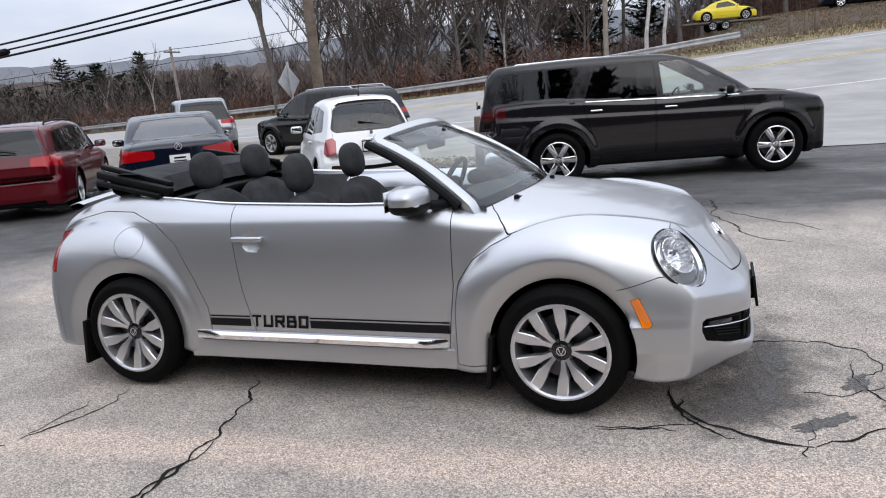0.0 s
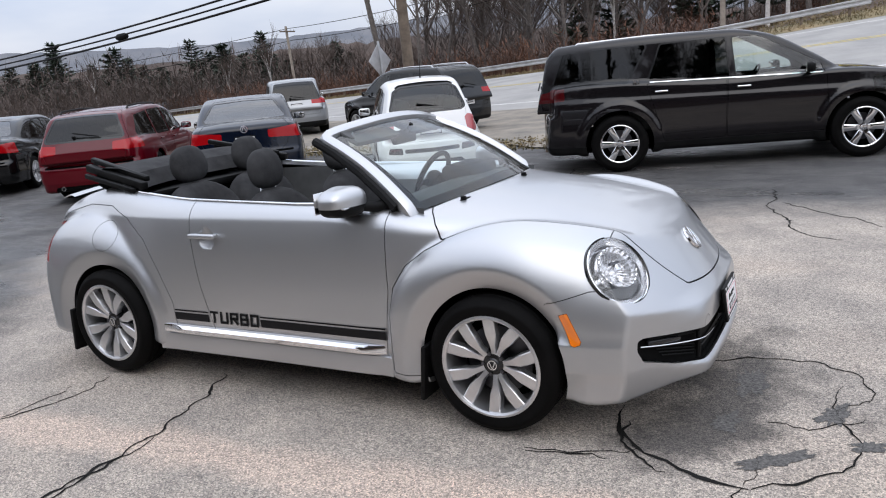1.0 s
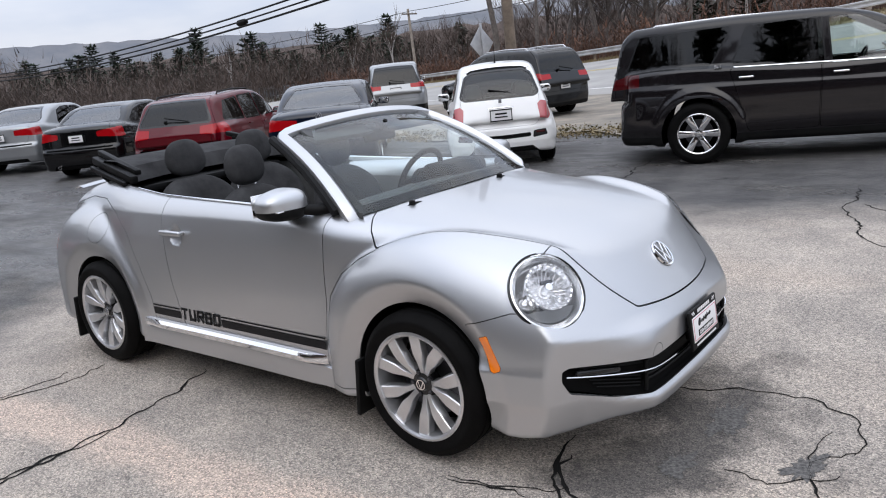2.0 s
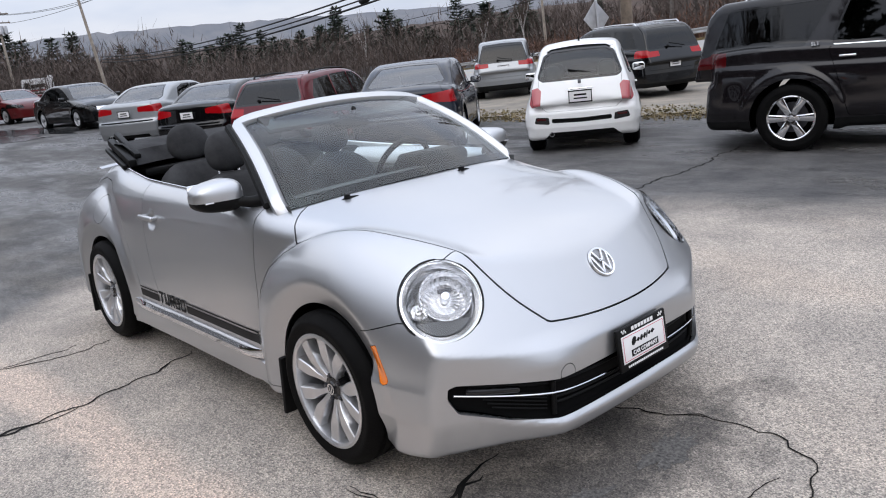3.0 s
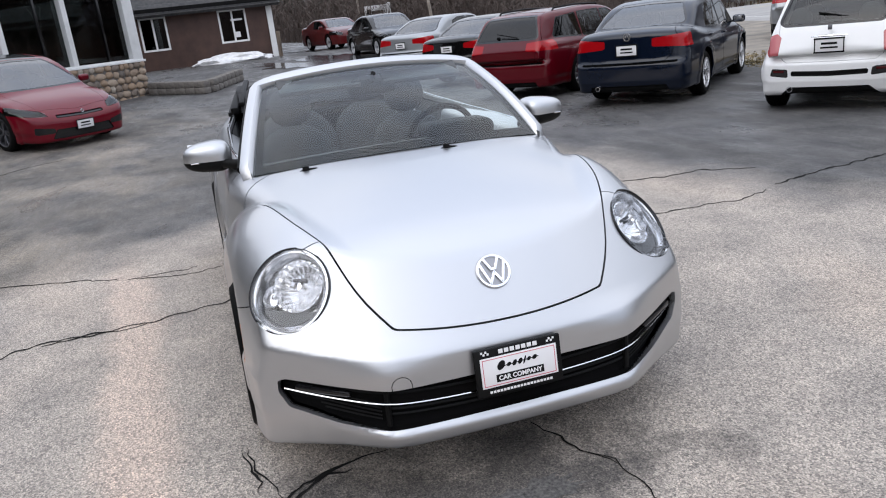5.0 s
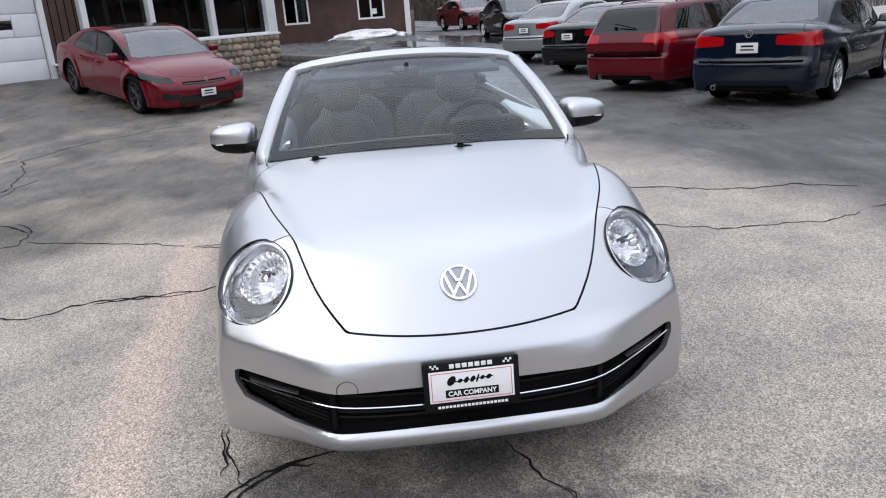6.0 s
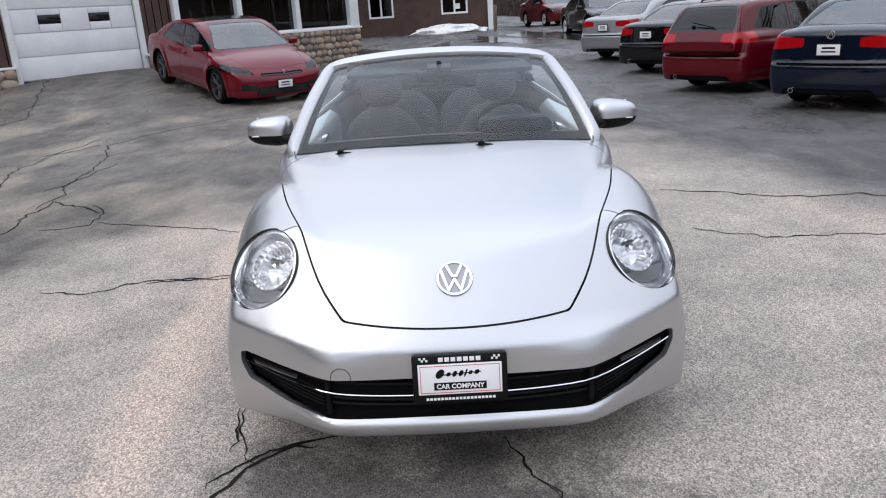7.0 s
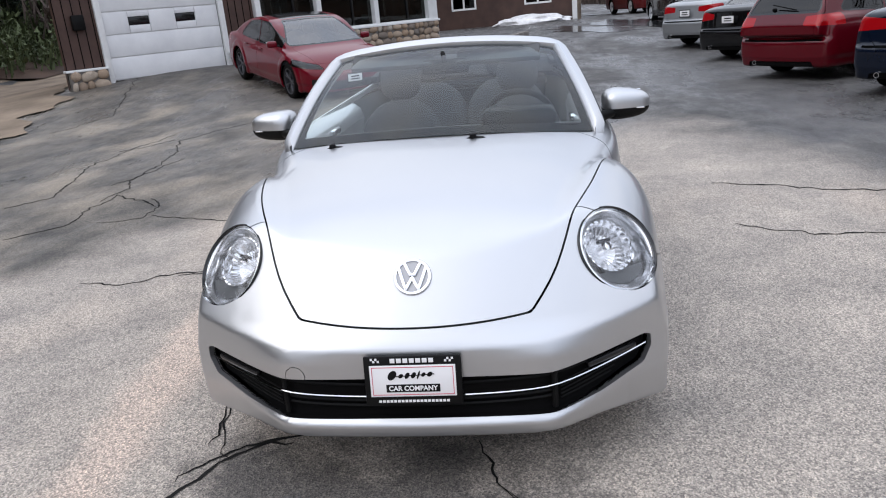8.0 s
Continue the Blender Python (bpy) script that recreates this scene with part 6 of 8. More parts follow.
part("folded_roof", sheet(rows), FABRIC, beetle, "black cloth roof folded in a stack")
part("tail_spoiler", sheet([[(-1.72 - 0.03 * j - 0.05 * math.cos(math.pi * i / 24 - math.pi / 2) , 0.62 * (-1 + 2 * i / 12), 1.045 + 0.012 * math.sin(j) - 0.03 * (-1 + 2 * i / 12) ** 2) for i in range(13)] for j in range(5)]), SILVER, beetle)


# ---- ground and surroundings ----
def asphalt():
    """Old chip-sealed asphalt: pale and sandy where it is worn, dark and damp further off."""
    m = material("worn_asphalt", (0.1, 0.1, 0.1), 0.85)
    b = m.node_tree.nodes["Principled BSDF"]
    geo = node(m, "NewGeometry")
    pos = geo.outputs["Position"]
    sep = node(m, "SeparateXYZ")
    big = node(m, "TexNoise", Scale=0.45, Detail=5, Roughness=0.6)
    wire(m, pos, big.inputs["Vector"])
    wob = node(m, "VectorMath")
    wob.operation = "MULTIPLY_ADD"
    wire(m, big.outputs["Color"], wob.inputs[0])
    wob.inputs[1].default_value = (2.6, 2.6, 0)
    wire(m, pos, wob.inputs[2])
    wire(m, wob.outputs["Vector"], sep.inputs["Vector"])

    def calc(op, a, c, clamp=False):
        n = node(m, "Math")
        n.operation, n.use_clamp = op, clamp
        for i, v in enumerate((a, c)):
            if isinstance(v, (int, float)):
                n.inputs[i].default_value = v
            else:
                wire(m, v, n.inputs[i])
        return n.outputs["Value"]
    X, Y = sep.outputs["X"], sep.outputs["Y"]
    # the darker, newer surface lies beyond a line past the convertible and towards the building
    ga = calc("SUBTRACT", Y, calc("ADD", calc("MULTIPLY", X, 0.30), 4.5))
    gb = calc("SUBTRACT", calc("MULTIPLY", X, -1.0), calc("ADD", calc("MULTIPLY", Y, 0.9), 1.2))
    dark = calc("MULTIPLY", calc("MAXIMUM", ga, gb), 0.9)
    dark = calc("ADD", dark, 0.5, True)
    mid = node(m, "TexNoise", Scale=1.7, Detail=6, Roughness=0.65)
    wire(m, pos, mid.inputs["Vector"])
    fine = node(m, "TexNoise", Scale=150.0, Detail=3, Roughness=0.7)
    wire(m, pos, fine.inputs["Vector"])
    chips = node(m, "TexVoronoi", Scale=125.0)
    wire(m, pos, chips.inputs["Vector"])

    def ramp(src, p0, p1, c0, c1):
        r = node(m, "ValToRGB")
        r.color_ramp.elements[0].position, r.color_ramp.elements[1].position = p0, p1
        r.color_ramp.elements[0].color, r.color_ramp.elements[1].color = (*c0, 1), (*c1, 1)
        wire(m, src, r.inputs["Fac"])
        return r.outputs["Color"]

    def mix(fac, a, c, mode="MIX"):
        n = node(m, "MixRGB")
        n.blend_type = mode
        for i, v in enumerate((fac, a, c)):
            if isinstance(v, (int, float)):
                n.inputs[i].default_value = v
            elif isinstance(v, tuple):
                n.inputs[i].default_value = (*v, 1)
            else:
                wire(m, v, n.inputs[i])
        return n.outputs["Color"]
    pale = ramp(mid.outputs["Fac"], 0.28, 0.76, (0.225, 0.208, 0.190), (0.440, 0.395, 0.345))
    # sand washed into the hollows
    sand_n = node(m, "TexNoise", Scale=0.55, Detail=3, Roughness=0.5)
    shift = node(m, "Mapping")
    shift.inputs["Location"].default_value = (7.3, 2.1, 0)
    shift.inputs["Scale"].default_value = (0.8, 1.3, 1)
    wire(m, pos, shift.inputs["Vector"])
    wire(m, shift.outputs["Vector"], sand_n.inputs["Vector"])
    sand = node(m, "MapRange", From_Min=0.53, From_Max=0.66, To_Min=0.0, To_Max=0.45)
    wire(m, sand_n.outputs["Fac"], sand.inputs["Value"])
    run = calc("POWER", calc("MULTIPLY", calc("ADD", Y, 0.15), 1.9), 2.0)
    run = calc("SUBTRACT", 1.0, run, True)
    run = calc("MULTIPLY", run, calc("MULTIPLY", calc("SUBTRACT", mid.outputs["Fac"], 0.30), 6.0, True), True)
    pale = mix(calc("MAXIMUM", sand.outputs["Result"], calc("MULTIPLY", run, 0.15)), pale, (0.46, 0.39, 0.325))
    old = ramp(mid.outputs["Fac"], 0.3, 0.72, (0.037, 0.037, 0.039), (0.104, 0.102, 0.099))
    # a run of pale sand washed past the convertible; damp and shade painted under its nose
    raw = node(m, "SeparateXYZ")
    wire(m, pos, raw.inputs["Vector"])
    x0, y0 = raw.outputs["X"], raw.outputs["Y"]
    soft = calc("SUBTRACT", mid.outputs["Fac"], 0.5)
    off = calc("ABSOLUTE", calc("ADD", calc("SUBTRACT", y0, calc("ADD", calc("MULTIPLY", x0, 0.085), -1.46)), calc("MULTIPLY", soft, 0.4)), 0.0)
    lane = calc("SUBTRACT", 1.5, calc("MULTIPLY", off, 7.5), True)
    lane = calc("MULTIPLY", lane, calc("ADD", x0, 2.2, True), True)
    pale = mix(calc("MULTIPLY", lane, 0.85), pale, (0.50, 0.41, 0.345))
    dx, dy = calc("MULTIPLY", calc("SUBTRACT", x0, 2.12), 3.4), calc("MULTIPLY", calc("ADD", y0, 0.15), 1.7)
    damp_shade = calc("POWER", calc("ADD", calc("MULTIPLY", dx, dx), calc("MULTIPLY", dy, dy)), 0.5)
    damp_shade = calc("SUBTRACT", 1.6, calc("ADD", damp_shade, calc("MULTIPLY", soft, 5.0)), True)
    pale = mix(calc("MULTIPLY", damp_shade, 0.85), pale, (0.060, 0.056, 0.053))
    # towards the building the old surface is drier, browner and patched with sand
    dry = ramp(mid.outputs["Fac"], 0.34, 0.66, (0.060, 0.057, 0.053), (0.155, 0.140, 0.120))
    sand2 = node(m, "MapRange", From_Min=0.52, From_Max=0.66, To_Min=0.0, To_Max=0.8)
    wire(m, sand_n.outputs["Fac"], sand2.inputs["Value"])
    dry = mix(sand2.outputs["Result"], dry, (0.27, 0.235, 0.19))
    side = calc("MULTIPLY", calc("SUBTRACT", 1.5, Y), 0.35, True)
    side = calc("MULTIPLY", side, calc("MULTIPLY", calc("ADD", X, 15.0), 0.25, True), True)
    old = mix(side, old, dry)
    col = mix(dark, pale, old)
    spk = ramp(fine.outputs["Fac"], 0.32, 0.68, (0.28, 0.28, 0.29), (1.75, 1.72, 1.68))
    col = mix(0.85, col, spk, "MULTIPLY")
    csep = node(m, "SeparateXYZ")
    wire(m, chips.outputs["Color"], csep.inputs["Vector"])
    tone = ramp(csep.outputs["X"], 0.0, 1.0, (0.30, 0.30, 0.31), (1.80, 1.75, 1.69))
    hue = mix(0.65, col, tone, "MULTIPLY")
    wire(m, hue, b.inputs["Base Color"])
    damp = node(m, "TexNoise", Scale=0.32, Detail=6, Roughness=0.7)
    dm = node(m, "Mapping")
    dm.inputs["Scale"].default_value = (0.7, 1.8, 1)
    wire(m, pos, dm.inputs["Vector"])
    wire(m, dm.outputs["Vector"], damp.inputs["Vector"])
    wet = node(m, "MapRange", From_Min=0.42, From_Max=0.60, To_Min=0.0, To_Max=1.0)
    wire(m, damp.outputs["Fac"], wet.inputs["Value"])
    wetm = calc("MULTIPLY", wet.outputs["Result"], dark)
    rr = node(m, "MapRange", To_Min=0.86, To_Max=0.20)
    wire(m, wetm, rr.inputs["Value"])
    wire(m, rr.outputs["Result"], b.inputs["Roughness"])
    bp = node(m, "Bump", Strength=0.55, Distance=0.012)
    hsum = calc("ADD", fine.outputs["Fac"], calc("MULTIPLY", chips.outputs["Distance"], 0.7))
    wire(m, hsum, bp.inputs["Height"])
    wire(m, bp.outputs["Normal"], b.inputs["Normal"])
    return m


ASPHALT = asphalt()
ROAD = grain(material("road_asphalt", (0.3, 0.3, 0.3), 0.8), 0.6, 1, (0.24, 0.235, 0.225), (0.36, 0.345, 0.325), bump=0.3, bump_scale=60)
GRASS = grain(material("winter_grass", (0.2, 0.15, 0.08), 0.9), 0.9, 1, (0.11, 0.10, 0.045), (0.30, 0.22, 0.12), bump=0.8, bump_scale=25)
GRAVEL = grain(material("gravel", (0.2, 0.17, 0.14), 0.9), 1.2, 1, (0.13, 0.12, 0.105), (0.30, 0.26, 0.21), bump=0.9, bump_scale=40)
DIRT = grain(material("dirt", (0.2, 0.14, 0.09), 0.9), 0.8, 1, (0.13, 0.095, 0.065), (0.30, 0.23, 0.165), bump=0.7, bump_scale=30)
LITTER = grain(material("leaf_litter", (0.1, 0.06, 0.04), 0.95), 0.35, 1, (0.035, 0.024, 0.018), (0.10, 0.058, 0.038), bump=0.8, bump_scale=6)
BARK = grain(material("grey_brown_bark", (0.1, 0.08, 0.07), 0.9), 6, 1, (0.06, 0.052, 0.047), (0.155, 0.133, 0.120), bump=0.6, bump_scale=30)
TWIG = grain(material("twigs", (0.08, 0.06, 0.05), 0.9), 3, 1, (0.045, 0.033, 0.028), (0.105, 0.076, 0.062))
BRUSH = grain(material("dry_brush", (0.15, 0.08, 0.04), 0.95), 0.5, 1, (0.050, 0.027, 0.020), (0.150, 0.070, 0.040))
NEEDLES = grain(material("conifer_needles", (0.02, 0.035, 0.02), 0.85), 1.5, 1, (0.016, 0.027, 0.018), (0.048, 0.066, 0.040))
FERN = grain(material("green_undergrowth", (0.06, 0.08, 0.03), 0.8), 1.2, 1, (0.035, 0.050, 0.018), (0.12, 0.15, 0.06))
BIRCH = grain(material("white_birch_bark", (0.6, 0.58, 0.55), 0.7), 5, 1, (0.30, 0.28, 0.26), (0.66, 0.63, 0.60))
STEEL = grain(material("galvanised_steel", (0.45, 0.46, 0.47), 0.45, 0.6), 2, 1, (0.32, 0.32, 0.33), (0.52, 0.52, 0.53))
WOOD = grain(material("weathered_wood", (0.2, 0.15, 0.11), 0.85), 4, 1, (0.09, 0.07, 0.052), (0.20, 0.155, 0.118), bump=0.4, bump_scale=40)
PALE_WOOD = grain(material("pale_pole_wood", (0.3, 0.26, 0.21), 0.85), 3, 1, (0.20, 0.17, 0.14), (0.36, 0.31, 0.26), bump=0.4, bump_scale=30)
WHITE_LINE = grain(material("worn_white_line", (0.6, 0.6, 0.58), 0.7), 3, 1, (0.42, 0.41, 0.39), (0.70, 0.69, 0.67))
YELLOW_LINE = grain(material("worn_yellow_line", (0.6, 0.42, 0.06), 0.7), 3, 1, (0.42, 0.33, 0.12), (0.66, 0.50, 0.12))
TAR = material("crack_filler", (0.014, 0.0135, 0.013), 0.9, Specular_IOR_Level=0.1)
PATCH = grain(material("dark_asphalt_patch", (0.05, 0.05, 0.05), 0.8), 70, 1, (0.025, 0.024, 0.023), (0.17, 0.16, 0.15), bump=0.8, bump_scale=90)

xs = np.unique(np.concatenate([np.linspace(-1500, -140, 12), np.linspace(-130, -62, 24), np.linspace(-60, 30, 121), np.linspace(32, 120, 30), np.linspace(150, 1500, 12)]))
ys = np.unique(np.concatenate([np.linspace(-1500, -110, 12), np.linspace(-100, -42, 20), np.linspace(-40, 60, 134), np.linspace(62, 130, 28), np.linspace(150, 2500, 16)]))
Z = land(xs[None, :], ys[:, None])
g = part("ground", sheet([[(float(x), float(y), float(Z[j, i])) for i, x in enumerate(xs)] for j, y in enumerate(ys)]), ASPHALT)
tagged(g, "worn cracked asphalt of the car lot, damp further off", "ground", "", "structure")


def strip(name, lo, hi, x0, x1, mat, lift, label, category, n=120, m=8):
    """A strip of ground between two curves y = lo(x) and y = hi(x), lying on the land."""
    rows = []
    for j in range(m + 1):
        x = np.linspace(x0, x1, n + 1)
        a, b = (np.array([float(f(q)) for q in x]) if j in (0,) else None for f in (lo, hi)) if j == 0 else (A, B)
        A, B = a, b
        y = a + (b - a) * j / m
        rows.append(np.stack([x, y, land(x, y) + lift], 1).tolist())
    return tagged(part(name, sheet(rows), mat), label, category, "", "structure")


ne = lambda x: spline(x, NEAR)
fe = lambda x: spline(x, FAR)
strip("road", ne, fe, -110, 85, ROAD, 0.02, "pale grey worn highway asphalt climbing a slope", "road", 160, 14)
strip("edge_line", lambda x: ne(x) + 1.7, lambda x: ne(x) + 1.85, -60, 60, WHITE_LINE, 0.026, "worn white painted edge line on the road", "road marking", 160, 1)
strip("edge_line", lambda x: fe(x) - 1.35, lambda x: fe(x) - 1.2, -60, 60, WHITE_LINE, 0.026, "worn white painted edge line on the road", "road marking", 160, 1)
for o in (0.0, 0.35):
    strip("centre_line", lambda x: ne(x) + (fe(x) - ne(x)) * 0.55 + o, lambda x: ne(x) + (fe(x) - ne(x)) * 0.55 + o + 0.13, -60, 60, YELLOW_LINE, 0.026, "worn yellow painted centre line on the road", "road marking", 160, 1)
strip("verge", fe, lambda x: fe(x) + 3.2, -110, 85, GRASS, 0.03, "dead winter grass along the far road edge", "verge", 160, 4)
strip("woodland_floor", lambda x: fe(x) + 3.2, lambda x: fe(x) + 150, -330, 160, LITTER, 0.035, "brown leaf litter under the trees", "ground", 120, 30)
# gravel island between the lot and the road
strip("gravel_strip", lambda x: 9.4 + 0.35 * math.sin(x * 1.3) + 0.2 * math.sin(3.1 * x) - 0.02 * x, lambda x: ne(x) + 0.2, -30, -0.6, GRAVEL, 0.03, "damp gravel strip with dead grass beside the road", "gravel", 90, 10)


# pale apron where the lot meets the road, and the dirt track beside the garage
strip("apron", lambda x: 10.4 + 0.3 * math.sin(x) + 0.25 * (x - 4), lambda x: ne(x) + 0.3, 3.3, 45, ROAD, 0.012, "pale worn asphalt apron between lot and road", "pavement", 90, 12)
strip("dirt_track", lambda x: -24.0, lambda x: min(-8.9 + 0.355 * (x + 9.2), -8.7) + 0.3 * math.sin(2.1 * x) + 0.18 * math.sin(5.3 * x), -34, -2, DIRT, 0.028, "brown dirt track beside the garage", "ground", 120, 24)
# past the garage the bank is an addition that stays out of view
strip("wooded_bank", lambda x: -60.0, lambda x: -18.4 + 0.5 * math.sin(0.7 * x) + 0.3 * math.sin(2.3 * x), -70, 40, LITTER, 0.06, "steep leaf-covered bank behind the garage, extended out of view", "ground", 90, 40)


def crack(pts, w):
    """An open crack: a ragged dark groove with side branches, lying in the asphalt."""
    P = [Vector((3.4 + (x - 3.4) * 1.02, -2.0 + (y + 2.0) * 1.02, 0)) for x, y in pts]
    line = []
    for a, b in zip(P, P[1:]):
        n = max(2, int((b - a).length / 0.03))
        line += [a.lerp(b, i / n) for i in range(n)]
    line.append(P[-1])
    bm = bmesh.new()
    prev = None
    for i, p in enumerate(line):
        d = (line[min(i + 1, len(line) - 1)] - line[max(i - 1, 0)]).normalized()
        s = Vector((-d.y, d.x, 0))
        o = noise.noise(p * 2.2) * 0.10 + noise.noise(p * 9.0) * 0.045 + noise.noise(p * 27.0) * 0.016
        e = min(1, i / 4, (len(line) - 1 - i) / 4) * 0.8 + 0.2
        hw = w * 0.42 * e * (0.35 + 1.5 * abs(noise.noise(p * 7.0 + Vector((3, 1, 0)))))
        q = p + s * o
        z = ground_z(q.x, q.y) + 0.0035
        cur = [bm.verts.new((q.x + s.x * k * hw, q.y + s.y * k * hw, z - (0.003 if k == 0 else 0))) for k in (-1, 0, 1)]
        if prev:
            for k in (0, 1):
                bm.faces.new((prev[k], prev[k + 1], cur[k + 1], cur[k]))
        prev = cur
    return tagged(part("asphalt_crack", bm, TAR, None), "dark open crack running through the asphalt", "crack", "cracks in the asphalt", "structure")


def stain(x, y, rx, ry, turn=0.0):
    """A dark, damp, broken patch in the asphalt with an uneven edge."""
    bm = bmesh.new()
    c = bm.verts.new((x, y, ground_z(x, y) + 0.0025))
    ring = []
    for k in range(72):
        a = 2 * math.pi * k / 72
        r = 1 + 0.6 * noise.noise(Vector((math.cos(a) * 1.6 + x * 3, math.sin(a) * 1.6 + y * 3, 0))) + 0.5 * noise.noise(Vector((math.cos(a) * 6 + x, math.sin(a) * 6 + y, 5)))
        u, v = rx * r * math.cos(a), ry * r * math.sin(a)
        px, py = x + u * math.cos(turn) - v * math.sin(turn), y + u * math.sin(turn) + v * math.cos(turn)
        ring.append(bm.verts.new((px, py, ground_z(px, py) + 0.0025)))
    for k in range(72):
        bm.faces.new((c, ring[k], ring[(k + 1) % 72]))
    return tagged(part("asphalt_patch", bm, PATCH), "dark broken patch of asphalt beside the cracks", "patch", "patches in the asphalt", "structure")


def puddle(x, y, rx, ry, turn=0.0):
    """A shallow puddle with an uneven edge lying in a hollow of the asphalt."""
    bm = bmesh.new()
    ring = []
    for k in range(64):
        a = 2 * math.pi * k / 64
        r = 1 + 0.7 * noise.noise(Vector((math.cos(a) * 1.4 + x, math.sin(a) * 1.4 + y, 2))) + 0.4 * noise.noise(Vector((math.cos(a) * 5 + x, math.sin(a) * 5 + y, 7)))
        u, v = rx * r * math.cos(a), ry * r * math.sin(a)
        px, py = x + u * math.cos(turn) - v * math.sin(turn), y + u * math.sin(turn) + v * math.cos(turn)
        ring.append(bm.verts.new((px, py, ground_z(px, py) + 0.012)))
    c = bm.verts.new((x, y, ground_z(x, y) + 0.012))
    for k in range(64):
        bm.faces.new((c, ring[k], ring[(k + 1) % 64]))
    return tagged(part("puddle", bm, WATER), "shallow puddle of water lying on the asphalt", "puddle", "puddles on the lot", "structure")


WATER = material("standing_water", (0.02, 0.021, 0.022), 0.14, 0.0, Specular_IOR_Level=0.7)
for x, y, rx, ry, tn in (((-25.0, 4.6, 2.6, 0.9, 0.3), (-32.6, 4.6, 2.0, 0.7, 0.2), (-23.9, 2.9, 2.2, 0.8, 0.5), (-9.5, 9.7, 0.8, 0.4, 0.8))):
    puddle(x, y, rx, ry, tn)


# ---- guard rail ----
def guard_rail():
    gr = thing("guard_rail", Matrix(), "galvanised steel guard rail on posts along the road", "guard rail")
    bm_rows = []
    prof = [(0.0, 0.0), (0.05, 0.02), (0.05, 0.08), (0.01, 0.12), (0.01, 0.18), (0.05, 0.22), (0.05, 0.28), (0.0, 0.30)]
    xs_ = [-110 + 1.0 * i for i in range(114)]
    for a, b in prof:
        bm_rows.append([(x, float(fe(x)) + 1.6 - a, ground_z(x, float(fe(x)) + 1.6) + 0.42 + b) for x in xs_])
    part("rail", sheet(bm_rows), STEEL, gr)
    post = None
    for k in range(58):
        x = -109 + 1.95 * k
        y = float(fe(x)) + 1.75
        z = ground_z(x, y)
        o = part("post", box(0.12, 0.16, 1.0, pose(0, 0, 0), 0.01), WOOD, gr) if post is None else new("post", post.data)
        post = post or o
        o.parent = gr
        o.matrix_basis = Matrix.Translation((x, y, z + 0.2))
    return gr


guard_rail()


# ---- poles and wires ----
def utility_pole(x, y, h, lean=0.0, arms=1, lamp=False, gear=False, mat=None, r=0.15, tilt=0.0):
    z = ground_z(x, y)
    p = thing("utility_pole", pose(x, y, z, tilt, lean, 0), "tall weathered wooden utility pole carrying wires", "utility pole", "utility poles")
    part("shaft", tube([(0, 0, -0.3), (0, 0, h * 0.5), (0, 0, h)], [r, r * 0.88, r * 0.72], 14), mat or PALE_WOOD, p)
    for k in range(arms):
        arm = part("crossarm", box(0.10, 2.3, 0.12, pose(0.12, 0, h - 0.5 - 0.9 * k), 0.01), WOOD, p)
        for q in (-1.0, -0.45, 0.45, 1.0):
            part("insulator", lathe([(0, 0.16), (0.03, 0.15), (0.045, 0.09), (0.03, 0.07), (0.045, 0.03), (0.02, 0.0)], 10, pose(0.12, q, h - 0.44 - 0.9 * k)), STEEL, arm)
    if gear:
        for q in (-0.45, 0.0, 0.45):
            part("transformer", lathe([(0, 0.9), (0.22, 0.86), (0.25, 0.8), (0.25, 0.05), (0.2, 0.0), (0, 0)], 16, pose(0.35 if q == 0 else 0.1, q * 1.1, h - 2.6)), STEEL, p)
    if lamp:
        part("lamp_arm", tube([(0, 0, h - 0.4), (0.4, -0.5, h - 0.1), (0.6, -0.9, h)], 0.03, 8), STEEL, p)
        part("lamp_head", box(0.5, 0.26, 0.16, pose(0.65, -1.1, h, 0, 0, 60), 0.05), STEEL, p)
    return p


def wires(name, a, b, sag, r, label):
    pts = []
    for i in range(25):
        q = i / 24
        p = Vector(a).lerp(Vector(b), q)
        p.z -= sag * 4 * q * (1 - q)
        pts.append(tuple(p))
    return tagged(part(name, tube(pts, r, 6, False), BLACK), label, "wire", "overhead wires")


# cracks in the asphalt
crack([(-0.51, -0.7), (-0.37, -0.99), (-0.34, -1.26), (-0.26, -1.61), (-0.28, -1.75), (-0.29, -2.0)], 0.022)
crack([(-1.21, -0.94), (-1.17, -1.12), (-1.16, -1.29), (-1.26, -1.44), (-1.36, -1.57)], 0.014)
crack([(-1.34, -1.12), (-1.32, -1.39), (-1.36, -1.53)], 0.01)
crack([(2.11, 0.23), (2.25, 0.23), (2.42, 0.25), (2.54, 0.21), (2.67, 0.12), (2.77, 0.02), (2.79, -0.11)], 0.014)
crack([(2.79, -0.11), (2.7, -0.25), (2.74, -0.43), (2.75, -0.57), (2.7, -0.69), (2.61, -0.79), (2.5, -0.88), (2.37, -0.97)], 0.016)
crack([(2.37, -0.97), (2.26, -0.96), (2.16, -0.91), (2.06, -0.86), (1.93, -0.81), (1.84, -0.71), (1.83, -0.59)], 0.03)
crack([(2.34, -0.98), (2.36, -1.07)], 0.018)
crack([(2.36, -0.97), (2.39, -0.87), (2.37, -0.72)], 0.01)
crack([(2.38, -0.44), (2.55, -0.47), (2.7, -0.25)], 0.01)
crack([(2.64, 0.03), (2.66, -0.15), (2.7, -0.25)], 0.01)
crack([(1.47, -0.95), (1.66, -0.92), (1.83, -0.88), (1.93, -0.81)], 0.01)
